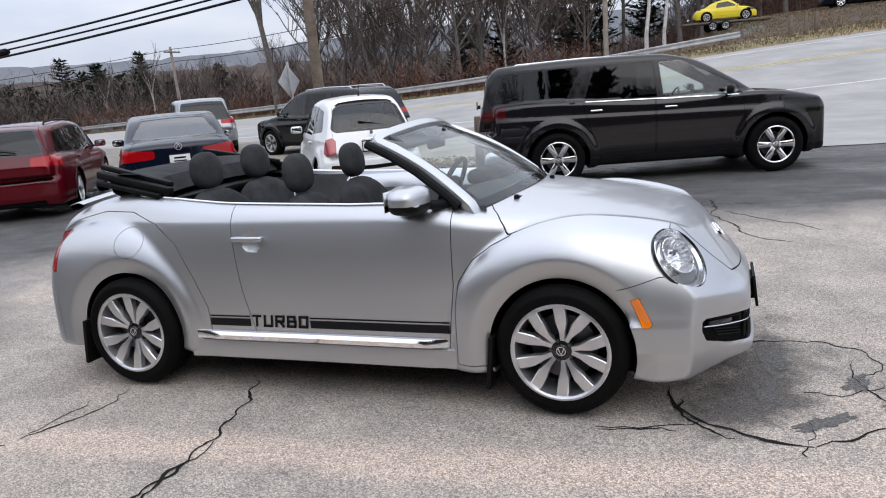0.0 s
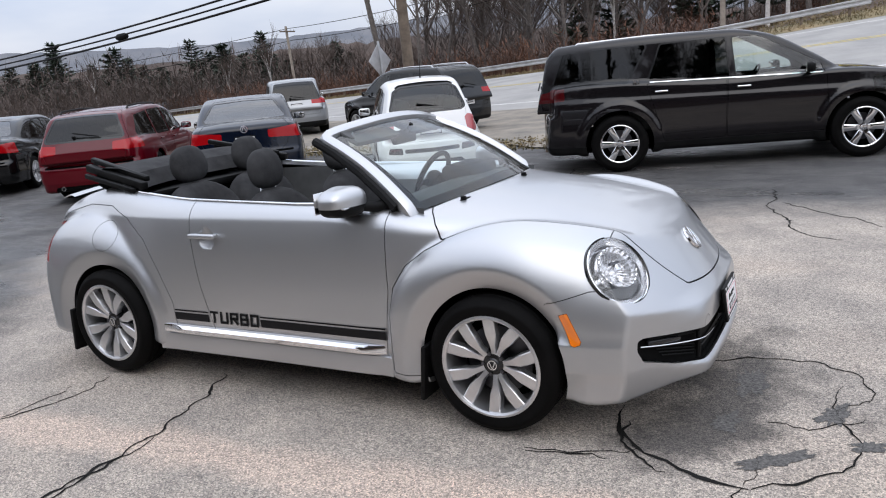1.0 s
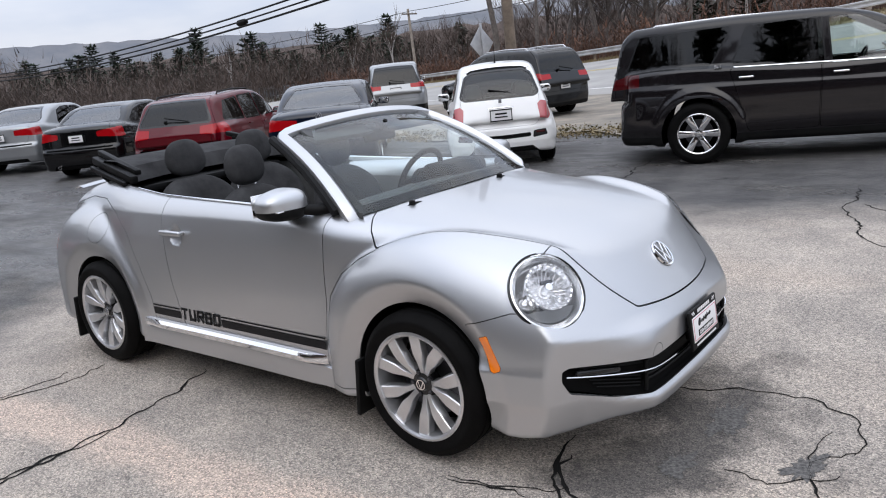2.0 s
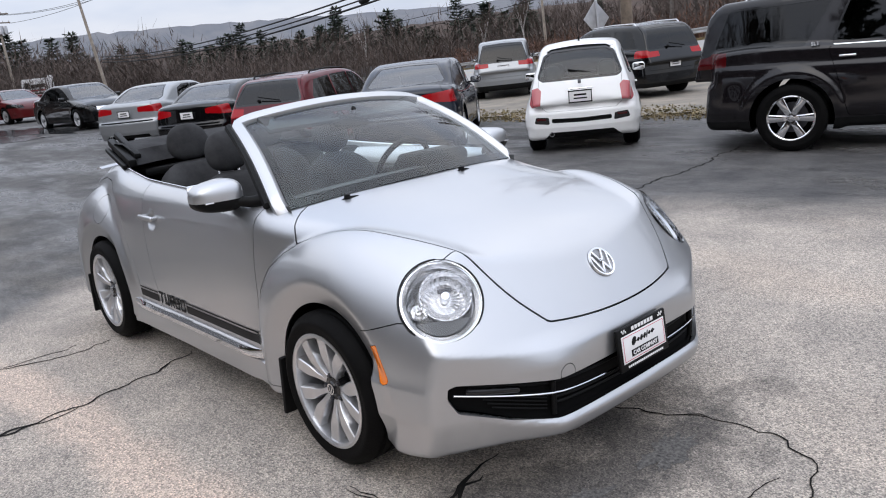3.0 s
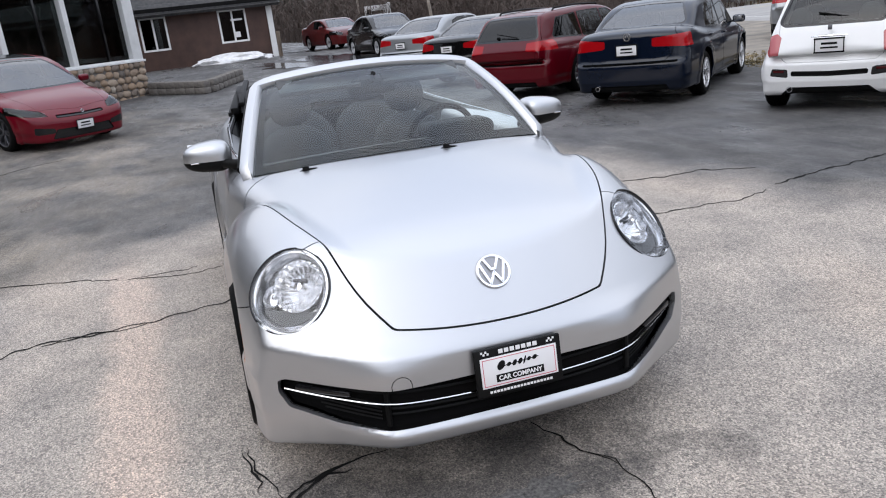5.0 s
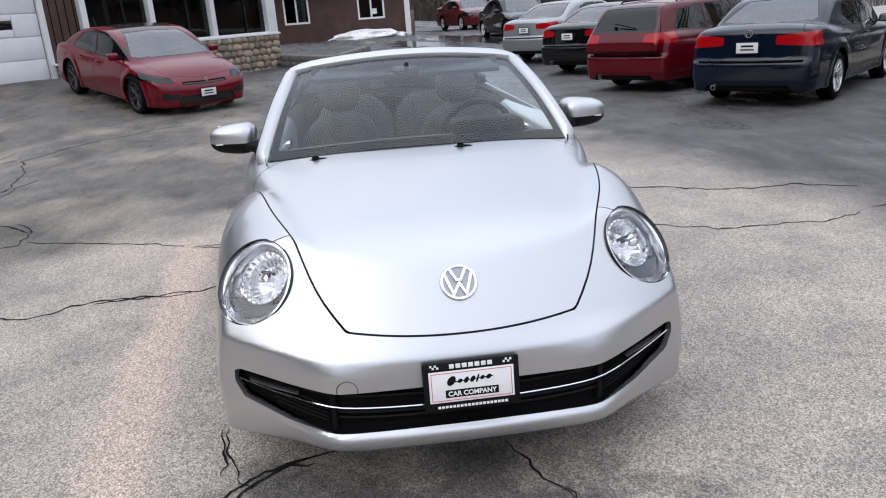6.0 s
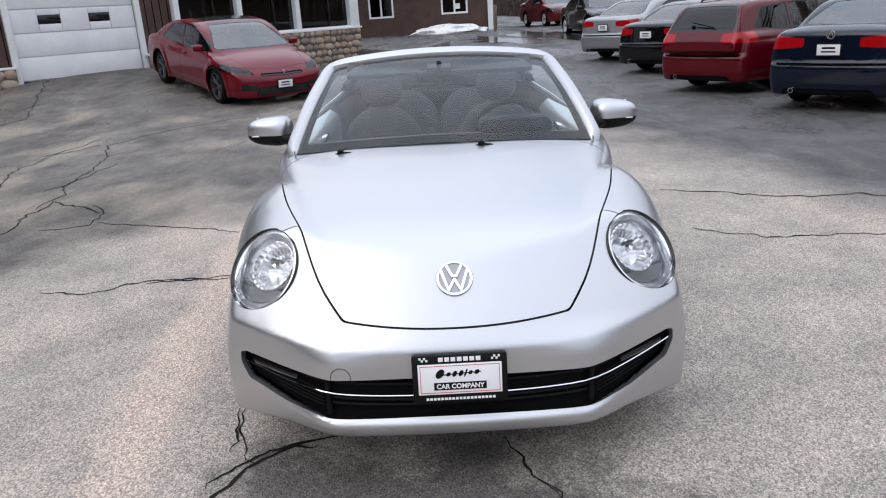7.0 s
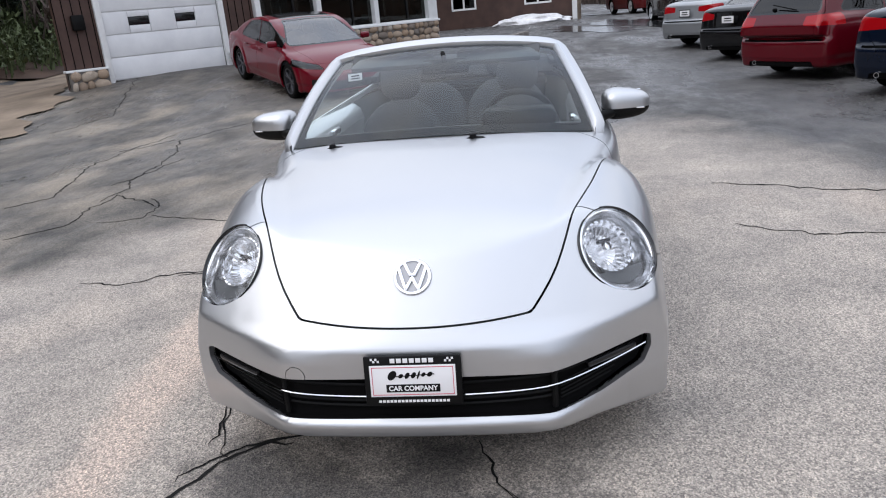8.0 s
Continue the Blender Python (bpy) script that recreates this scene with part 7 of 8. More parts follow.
crack([(1.94, 4.99), (1.96, 4.3), (2.07, 3.7), (2.17, 3.25), (2.32, 2.98), (2.58, 2.8)], 0.02)
crack([(2.09, 4.3), (2.38, 3.88), (2.67, 3.64), (2.89, 3.31)], 0.02)
crack([(-0.85, 6.64), (-0.71, 5.66), (-0.63, 4.78), (-0.65, 4.25), (-0.58, 3.69), (-0.47, 3.29)], 0.035)
crack([(-1.04, 3.57), (-1.29, 3.23), (-1.4, 2.77), (-1.5, 2.37), (-1.73, 2.1), (-1.92, 1.87)], 0.03)
crack([(-0.39, 3.15), (-0.32, 2.76), (-0.31, 2.4), (-0.37, 2.08), (-0.53, 1.87), (-0.69, 1.69)], 0.02)
crack([(-0.2, -2.68), (-0.16, -2.35), (-0.26, -2.13), (-0.3, -1.88), (-0.3, -1.62), (-0.27, -1.42)], 0.02)
crack([(-1.38, -1.65), (-1.53, -1.96), (-1.64, -2.3), (-1.8, -2.63), (-2.02, -3.04)], 0.02)
crack([(-2.69, -3.88), (-3.68, -4.07), (-4.95, -4.24), (-6.3, -4.67), (-7.14, -4.38), (-7.74, -3.89), (-8.57, -3.01)], 0.025)
crack([(-5.75, -5.36), (-6.43, -4.76)], 0.025)
crack([(-1.87, -3.49), (-1.93, -3.1), (-2.36, -3.1), (-2.71, -3.4)], 0.02)
crack([(-4.87, -4.0), (-3.98, -4.14), (-3.49, -4.27)], 0.02)
crack([(2.07, -0.95), (1.91, -0.87), (1.83, -0.78), (1.78, -0.61), (1.77, -0.44)], 0.022)
crack([(1.84, 0.13), (1.93, 0.2), (2.08, 0.23), (2.24, 0.22)], 0.022)
crack([(1.48, -0.97), (1.7, -0.94), (1.82, -0.93)], 0.012)
crack([(-6.91, -5.02), (-5.82, -5.2), (-4.69, -5.22), (-3.06, -4.62), (-2.69, -4.97)], 0.03)
crack([(-2.35, -3.16), (-2.99, -3.91), (-1.82, -3.81), (-1.45, -4.1)], 0.03)
crack([(-19.03, -10.17), (-13.36, -8.82), (-9.11, -7.24), (-7.78, -7.64)], 0.03)

for x, y, rx, ry, tn in ((2.42, -0.72, 0.16, 0.05, 0.6), (2.62, -0.25, 0.12, 0.05, 1.2), (2.75, -0.5, 0.07, 0.04, 0.2), (2.2, -0.45, 0.10, 0.05, 1.4), (2.25, 0.0, 0.07, 0.16, 0.1)):
    stain(x, y, rx, ry, tn)

# ---- power line along the road ----
P_LAMP = (-67.0, 21.5)
P_BIG = (-88.0, 19.0)
utility_pole(P_LAMP[0], P_LAMP[1], 10.0, 0.0, 0, True, tilt=5.5)
utility_pole(P_BIG[0], P_BIG[1], 10.8, -2.0, 2, False, True)
utility_pole(-46.5, 57.0, 8.0, -2.0, 1, r=0.16)
utility_pole(-4.7, 46.0, 9.5, 0.5, 0, r=0.17)
utility_pole(-9.8, 17.4, 10.5, -1.0, 0, mat=WOOD, r=0.18)
# heavy lines that pass over the lot from the lamp pole
for dz, r in ((0.0, 0.045), (0.22, 0.035), (0.46, 0.040)):
    wires("overhead_wire", (P_LAMP[0], P_LAMP[1], 3.83 + dz), (-9.8, 17.3, 4.87 + dz), 1.08, r, "thick black overhead cable sagging between poles")
    wires("overhead_wire", (-9.8, 17.3, 4.87 + dz), (40, 30.0, 8.5 + dz), 0.8, r, "thick black overhead cable sagging between poles")
for k, dz in enumerate((10.2, 10.2, 9.3)):
    wires("overhead_wire", Vector((P_BIG[0], P_BIG[1] + (k - 1) * 1.0, dz)), (P_LAMP[0] + 0.0, P_LAMP[1] + 2 + k, 9.5 + 0.5 * k), 0.5, 0.02, "thin black overhead wire")
    wires("overhead_wire", (P_LAMP[0], P_LAMP[1] + 2 + k, 9.5 + 0.5 * k), (10, 44 + 2 * k, 20 + 1.2 * k), 2.0, 0.02, "thin black overhead wire")
for k, dz in enumerate((6.5, 5.4)):
    wires("overhead_wire", (-110, 50 + k, dz - 1.5), (-46.5, 57 + 0.6 * k, dz), 1.0, 0.03, "thin black overhead wire")
    wires("overhead_wire", (-46.5, 57 + 0.6 * k, dz), (-4.7, 46, dz + 2.5), 0.9, 0.03, "thin black overhead wire")
sp = tagged(part("cable_splice", lathe([(0, 0.36), (0.09, 0.32), (0.14, 0.2), (0.14, -0.2), (0.09, -0.32), (0, -0.36)], 14, pose(-23.8, 18.4, 3.99, 0, 88, -4)), BLACK), "black splice case hanging on the overhead cable", "cable splice")


# ---- sign, posts ----
def diamond_sign(x, y, turn):
    z = ground_z(x, y)
    s = thing("road_sign", pose(x, y, z, 0, 3, turn), "grey metal back of a diamond road sign on a post", "road sign")
    a = 0.53
    part("plate", prism([(0, -a), (a, 0), (0, a), (-a, 0)], 0.012, pose(0.03, 0, 1.95, 90, 0, 90), 0.003), STEEL, s)
    part("post", box(0.05, 0.07, 2.6, pose(0, 0, 1.25), 0.006), STEEL, s)
    return s


diamond_sign(-10.5, 17.0, 172)


def wooden_post(x, y, h, w=0.16):
    return tagged(part("wooden_post", box(w, w, h, pose(x, y, ground_z(x, y) + h / 2 - 0.05, 0, 1.5, 20), 0.025), WOOD), "short square weathered wooden post", "post", "wooden posts")


wooden_post(-2.05, 8.9, 1.0, 0.19)
for x, y in ((5.3, 37.6), (6.5, 38.2), (6.0, 37.9)):
    wooden_post(x, y, 1.1)


def lot_sign(x, y, turn):
    z = ground_z(x, y)
    s = thing("lot_sign", pose(x, y, z, 0, 0, turn), "white dealership sign board with dark script bars", "sign")
    part("board", box(0.35, 2.6, 1.5, pose(0, 0, 2.7), 0.03), WHITE, s)
    part("script_bar", join(box(0.02, 0.5, 0.6, pose(0.19, -0.75, 2.75)), box(0.02, 1.35, 0.34, pose(0.19, 0.25, 2.68))), BLACK, s)
    part("lower_bar", box(0.02, 1.7, 0.16, pose(0.19, 0, 2.2)), PINKISH, s)
    part("side_board", box(0.4, 0.5, 1.9, pose(0, 1.6, 2.7), 0.03), WHITE, s)
    for q in (-0.9, 0.9):
        part("leg", box(0.15, 0.15, 2.2, pose(0, q, 0.95), 0.02), WOOD, s)
    return s


lot_sign(-88.0, 21.0, -14)

# ---- buildings ----
BROWN = grain(material("brown_clapboard_paint", (0.06, 0.03, 0.022), 0.6), 2.0, 1, (0.045, 0.022, 0.016), (0.080, 0.040, 0.029), bump=0.25, bump_scale=25)
TRIM_W = grain(material("white_trim_paint", (0.78, 0.78, 0.77), 0.5), 3, 1, (0.68, 0.68, 0.67), (0.80, 0.80, 0.79))
DOOR_W = grain(material("white_garage_panel", (0.76, 0.76, 0.76), 0.45), 1.5, 1, (0.68, 0.68, 0.69), (0.80, 0.80, 0.80), bump=0.1, bump_scale=60)
MORTAR = grain(material("mortar", (0.2, 0.18, 0.16), 0.9), 10, 1, (0.10, 0.09, 0.08), (0.22, 0.20, 0.18), bump=0.5)
SHINGLE = grain(material("dark_shingle", (0.04, 0.04, 0.042), 0.9), 6, 1, (0.026, 0.026, 0.028), (0.065, 0.063, 0.062), bump=0.6, bump_scale=40)
SNOW = grain(material("old_snow", (0.8, 0.8, 0.82), 0.6), 4, 1, (0.55, 0.54, 0.53), (0.85, 0.85, 0.87), bump=0.5, bump_scale=20)
# dim rooms: their lack of light is put into this wall colour
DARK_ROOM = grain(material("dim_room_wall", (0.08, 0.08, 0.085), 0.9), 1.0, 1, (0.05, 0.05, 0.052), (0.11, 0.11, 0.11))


def fieldstone():
    m = material("fieldstone", (0.3, 0.25, 0.2), 0.85)
    b = m.node_tree.nodes["Principled BSDF"]
    info = node(m, "ObjectInfo")
    r = node(m, "ValToRGB")
    r.color_ramp.elements[0].color, r.color_ramp.elements[1].color = (0.17, 0.145, 0.125, 1), (0.42, 0.37, 0.31, 1)
    e = r.color_ramp.elements.new(0.5)
    e.color = (0.34, 0.24, 0.16, 1)
    wire(m, info.outputs["Random"], r.inputs["Fac"])
    tc = node(m, "TexCoord")
    n1 = node(m, "TexNoise", Scale=14.0, Detail=6)
    wire(m, tc.outputs["Object"], n1.inputs["Vector"])
    mx = node(m, "MixRGB", Fac=0.6)
    mx.blend_type = "OVERLAY"
    wire(m, r.outputs["Color"], mx.inputs["Color1"])
    wire(m, n1.outputs["Fac"], mx.inputs["Color2"])
    wire(m, mx.outputs["Color"], b.inputs["Base Color"])
    bp = node(m, "Bump", Strength=0.6, Distance=0.02)
    wire(m, n1.outputs["Fac"], bp.inputs["Height"])
    wire(m, bp.outputs["Normal"], b.inputs["Normal"])
    return m


STONE = fieldstone()
# front wall frame: u runs from the glazed corner to the garage, v points out to the lot
WC = Vector((-20.5, -2.28, 0.0))
WU = Vector((0.723, -0.691, 0)).normalized()
WV = Vector((0.691, 0.723, 0)).normalized()
WM = Matrix(((WU.x, WV.x, 0, WC.x), (WU.y, WV.y, 0, WC.y), (0, 0, 1, 0), (0, 0, 0, 1)))
G0, G1 = 7.2, 10.1


def wall(name, x0, x1, z0, z1, y=-0.15, t=0.2, mat=None, parent=None):
    o = part(name, box(x1 - x0, t, z1 - z0, WM @ pose((x0 + x1) / 2, y, (z0 + z1) / 2)), mat or BROWN, parent, smooth=False)
    return o


shop = thing("dealership_building", Matrix(), "brown clapboard dealership building with white trim and fieldstone base", "building")
TOP = 4.2
wall("wall", 0.35, 4.35, 3.3, TOP, parent=shop)
wall("wall", 6.2, G0 - 0.12, 0.2, TOP, parent=shop)
wall("wall", 4.35, 6.2, 3.3, TOP, parent=shop)
wall("wall", 4.35, 6.2, 0.2, 1.0, parent=shop)
wall("wall", G0 - 0.12, G1 + 0.12, 3.25, TOP, parent=shop)
wall("wall", G1 + 0.12, G1 + 1.0, 0.3, TOP, parent=shop)
part("side_wall", box(0.2, 9.0, 4.0, WM @ pose(G1 + 0.9, -0.2, 2.2) @ pose(0, 0, 0, 0, 0, -22) @ pose(0, -4.5, 0)), BROWN, shop)
part("side_wall", box(0.2, 9.0, 1.0, WM @ pose(0.45, -4.7, 3.75)), BROWN, shop)
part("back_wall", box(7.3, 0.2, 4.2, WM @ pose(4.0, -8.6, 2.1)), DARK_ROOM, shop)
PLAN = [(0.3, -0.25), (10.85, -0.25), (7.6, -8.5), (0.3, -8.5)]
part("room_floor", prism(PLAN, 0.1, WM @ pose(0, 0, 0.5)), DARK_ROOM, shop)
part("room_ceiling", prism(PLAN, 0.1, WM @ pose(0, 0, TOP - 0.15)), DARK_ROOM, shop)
# vertical boards on the brown walls
for x in [6.3 + 0.2 * i for i in range(5)] + [G1 + 0.2 + 0.2 * i for i in range(5)]:
    part("board_joint", box(0.018, 0.012, 3.4, WM @ pose(x, -0.046, 2.3)), SHADOW, shop)
# garage door of five panels with two narrow lights
gd = part("garage_door", box(G1 - G0, 0.06, 2.62, WM @ pose((G0 + G1) / 2, -0.12, 0.64 + 1.31)), TRIM_W, shop, "white sectional garage door with two narrow windows")
for k in range(5):
    z0 = 0.66 + 0.52 * k
    if k == 2:
        for a, b in ((G0, G0 + 0.62), (G0 + 1.12, G1 - 1.12), (G1 - 0.62, G1)):
            part("door_panel", box(b - a - 0.02, 0.03, 0.50, WM @ pose((a + b) / 2, -0.075, z0 + 0.25), 0.008), DOOR_W, gd)
        for a in (G0 + 0.62, G1 - 1.12):
            part("door_panel", box(0.5, 0.03, 0.17, WM @ pose(a + 0.25, -0.075, z0 + 0.085), 0.008), DOOR_W, gd)
            part("door_panel", box(0.5, 0.03, 0.13, WM @ pose(a + 0.25, -0.075, z0 + 0.435), 0.008), DOOR_W, gd)
            part("door_light", box(0.5, 0.02, 0.2, WM @ pose(a + 0.25, -0.085, z0 + 0.27), 0.004), GLOSS_BLACK, gd)
    else:
        part("door_panel", box(G1 - G0 - 0.02, 0.03, 0.50, WM @ pose((G0 + G1) / 2, -0.075, z0 + 0.25), 0.008), DOOR_W, gd)
for x in (G0 - 0.07, G1 + 0.07):
    part("door_casing", box(0.14, 0.10, 2.8, WM @ pose(x, -0.02, 0.6 + 1.4), 0.01), TRIM_W, shop)
part("door_casing", box(G1 - G0 + 0.28, 0.10, 0.14, WM @ pose((G0 + G1) / 2, -0.02, 3.35), 0.01), TRIM_W, shop)
mb = part("wall_mailbox", box(0.28, 0.14, 0.34, WM @ pose(G1 + 0.55, 0.03, 2.02), 0.03), BLACK, shop, "black wall box")
# shop windows with white posts
for x, w in ((0.17, 0.36), (2.32, 0.16), (4.27, 0.16), (6.14, 0.16)):
    part("window_post", box(w, 0.24, 2.75 if x > 1 else 4.3, WM @ pose(x, 0.0, 2.15 if x > 1 else 2.9), 0.012), TRIM_W, shop)
for x0, x1 in ((0.35, 2.24), (2.40, 4.19), (4.35, 6.06)):
    w = part("shop_window", box(x1 - x0, 0.012, 2.05, WM @ pose((x0 + x1) / 2, -0.06, 2.3)), TINT, shop)
    part("window_sill", box(x1 - x0 + 0.05, 0.2, 0.08, WM @ pose((x0 + x1) / 2, 0.02, 1.30), 0.01), TRIM_W, shop)
    part("window_mullion", box(0.07, 0.06, 2.0, WM @ pose((x0 * 0.62 + x1 * 0.38), -0.05, 2.3), 0.006), GLOSS_BLACK, w)
    part("window_card", box(0.22, 0.004, 0.16, WM @ pose(x0 + 0.25, -0.072, 1.55)), WHITE, w)
# roof with shingle courses, eaves out over the wall
def roof(name, m, w, d, z, pitch, parent, courses=16):
    r = part(name, box(w, 0.12, d, m @ pose(0, 0, z) @ Matrix.Rotation(radians(90 - pitch), 4, "X") @ pose(0, 0, d / 2 - 0.6), 0.02), SHINGLE, parent)
    for k in range(courses):
        part("shingle_course", box(w, 0.03, d / courses * 1.05, m @ pose(0, 0, z) @ Matrix.Rotation(radians(90 - pitch), 4, "X") @ pose(0, 0.07, -0.6 + d / courses * (k + 0.5)) @ pose(0, 0, 0, -2.2, 0, 0), 0.004), SHINGLE, r)
    return r


roof("roof", WM @ pose(5.9, 0.0, 0), 13.4, 6.4, TOP + 0.1, 32, shop)
part("fascia", box(13.4, 0.06, 0.22, WM @ pose(5.9, 0.52, TOP - 0.18), 0.006), TRIM_W, shop)
# fieldstone base under the windows and beside the garage
def stones(x0, x1, z0, z1, n, y=0.10):
    part("stone_backing", box(x1 - x0, 0.3, z1 - z0, WM @ pose((x0 + x1) / 2, y - 0.13, (z0 + z1) / 2)), MORTAR, shop)
    rnd = random.Random(int(x0 * 10) + n)
    shapes = []
    for k in range(6):
        b = bmesh.new()
        bmesh.ops.create_icosphere(b, subdivisions=2, radius=1)
        for v in b.verts:
            v.co *= 1 + 0.22 * noise.noise(v.co * 1.3 + Vector((k * 3.1, 0, 0)))
        me = bpy.data.meshes.new("stone")
        b.to_mesh(me)
        b.free()
        me.materials.append(STONE)
        me.polygons.foreach_set("use_smooth", np.ones(len(me.polygons), bool))
        shapes.append(me)
    rows = max(1, round((z1 - z0) / 0.2))
    for r in range(rows):
        x = x0
        h = (z1 - z0) / rows
        while x < x1 - 0.05:
            w = min(rnd.uniform(0.16, 0.40), x1 - x)
            o = new("stone", rnd.choice(shapes))
            o.parent = shop
            o.matrix_basis = WM @ pose(x + w / 2, y + 0.02, z0 + h * (r + 0.5) + rnd.uniform(-0.02, 0.02), 0, rnd.uniform(-15, 15), 0) @ Matrix.Diagonal((w * 0.52, 0.07, h * 0.55, 1))
            x += w


stones(0.0, 4.5, 0.1, 1.26, 1)
stones(6.2, G0 - 0.14, 0.55, 0.98, 2)
stones(G1 + 0.14, G1 + 1.0, 0.5, 0.95, 3)
part("stone_backing", box(0.3, 5.0, 1.2, WM @ pose(0.15, -2.4, 0.66)), MORTAR, shop)
part("stone_cap", box(4.6, 0.3, 0.06, WM @ pose(2.25, 0.02, 1.27), 0.01), TRIM_W, shop)
part("stone_cap", box(1.0, 0.26, 0.05, WM @ pose(6.62, 0.02, 1.0), 0.01), TRIM_W, shop)
part("stone_cap", box(0.95, 0.26, 0.05, WM @ pose(G1 + 0.6, 0.02, 0.97), 0.01), TRIM_W, shop)

# low block planter beside the glazed corner
pl_ = thing("stone_planter", Matrix(), "low grey block planter edging beside the building", "planter")
rnd = random.Random(4)
bl = box(0.42, 0.26, 0.18, None, 0.03)
blm = part("block", bl, MORTAR, pl_)
blm.matrix_basis = pose(-20.2, -2.0, ground_z(-20.2, -2.0) + 0.09)
for k in range(26):
    i, row = k % 13, k // 13
    if i < 6:
        x, y, tn = -20.0 + 0.30 * i, -2.0 + 0.26 * i, 41
    else:
        x, y, tn = -18.4 - 0.36 * (i - 5), -0.55 + 0.14 * (i - 5), 160
    o = new("block", blm.data)
    o.parent = pl_
    o.matrix_basis = pose(x, y, ground_z(x, y) + 0.09 + 0.18 * row, 0, 0, tn + rnd.uniform(-4, 4))

# the rear wing: brown wall with two windows, white corner board, dark roof
wing = thing("rear_wing_building", Matrix(), "long brown building wing with dark shingle roof and white-framed windows", "building")
HX, HZ = -31.5, 0.5
def wing_box(name, y0, y1, z0, z1, mat, dx=0.0, t=0.2, parent=None):
    return part(name, box(t, y1 - y0, z1 - z0, pose(HX + dx, (y0 + y1) / 2, (z0 + z1) / 2)), mat, parent or wing, smooth=False)
W1, W2 = (-2.69, -1.57), (0.58, 1.78)
for a, b in ((-12, W1[0]), (W1[1], W2[0]), (W2[1], 2.80)):
    wing_box("wall", a, b, HZ - 0.3, 3.05, BROWN)
for a, b in (W1, W2):
    wing_box("wall", a, b, HZ - 0.3, 1.42, BROWN)
    wing_box("wall", a, b, 2.80, 3.05, BROWN)
    pane = wing_box("window", a + 0.05, b - 0.05, 1.48, 2.74, TINT, 0.02, 0.01)
    for yy in (a + 0.04, b - 0.04, (a + b) / 2):
        wing_box("window_frame", yy - 0.04, yy + 0.04, 1.42, 2.80, TRIM_W, 0.08, 0.06, pane)
    for zz in (1.45, 2.77):
        wing_box("window_frame", a, b, zz - 0.04, zz + 0.04, TRIM_W, 0.085, 0.06, pane)
wing_box("window_decal", 1.2, 1.43, 1.62, 1.85, WHITE, 0.04, 0.01)
wing_box("window_decal", 1.1, 1.6, 2.32, 2.40, WHITE, 0.04, 0.01)
part("wall", box(10, 0.2, 3.2, pose(HX - 5.0, 2.73, 1.5)), BROWN, wing)
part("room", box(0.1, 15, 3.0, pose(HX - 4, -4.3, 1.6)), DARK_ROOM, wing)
wing_box("corner_board", 2.68, 2.92, HZ - 0.3, 3.05, TRIM_W, 0.12, 0.1)
roof("roof", pose(HX, -4.95, 0, 0, 0, -90), 16.4, 7.0, 3.15, 33, wing, 18)
wing_box("fascia", -12, 3.25, 2.98, 3.14, BLACK, 0.50, 0.06)
part("gable", prism([(0, 0), (5.5, 3.5), (11, 0)], 0.2, pose(HX + 0.4, 2.9, 2.95, 90, 0, 180)), BROWN, wing)
part("dormer", box(1.2, 1.0, 1.0, pose(HX - 3.5, 0.2, 5.3), 0.02), MAROON, wing)
part("dormer_light", box(0.05, 0.6, 0.5, pose(HX - 2.88, 0.2, 5.35), 0.01), TRIM_W, wing)
bank_ = bmesh.new()
bmesh.ops.create_icosphere(bank_, subdivisions=4, radius=1)
for v in bank_.verts:
    v.co = Vector((v.co.x * 0.7, v.co.y * 1.6, max(-0.1, v.co.z) * 0.35)) * (1 + 0.3 * noise.noise(v.co * 2.5))
bank_.transform(pose(-30.6, 0.9, ground_z(-30.6, 0.9)))
tagged(part("snow_bank", bank_, SNOW), "small bank of old melting snow by the wall", "snow")
wooden_post(-30.2, 2.9, 1.1, 0.14)


# distant low buildings across the road
def far_shed(x, y, w, d, h, turn, label):
    s = thing("far_building", pose(x, y, ground_z(x, y) - 0.6, 0, 0, turn), label, "building", "far buildings")
    part("wall", box(w, d, h, pose(0, 0, h / 2)), TRIM_W, s)
    r = prism([(-d / 2 - 0.4, 0), (0, h * 0.75), (d / 2 + 0.4, 0)], w + 0.8, pose(-w / 2 - 0.4, 0, h, 90, 0, 90))
    part("roof", r, SHINGLE, s)
    return s


f1 = far_shed(-74, 60, 34, 9, 1.5, 12, "long low grey-roofed building with white gable across the road")
f2 = far_shed(-50, 57, 9, 7, 1.3, 25, "small grey-roofed building across the road")
words("INSULATION", 0.8, 0.02, pose(14.0, -4.6, 1.0, 90, 0, 0), WHITE, f1, "lettering")


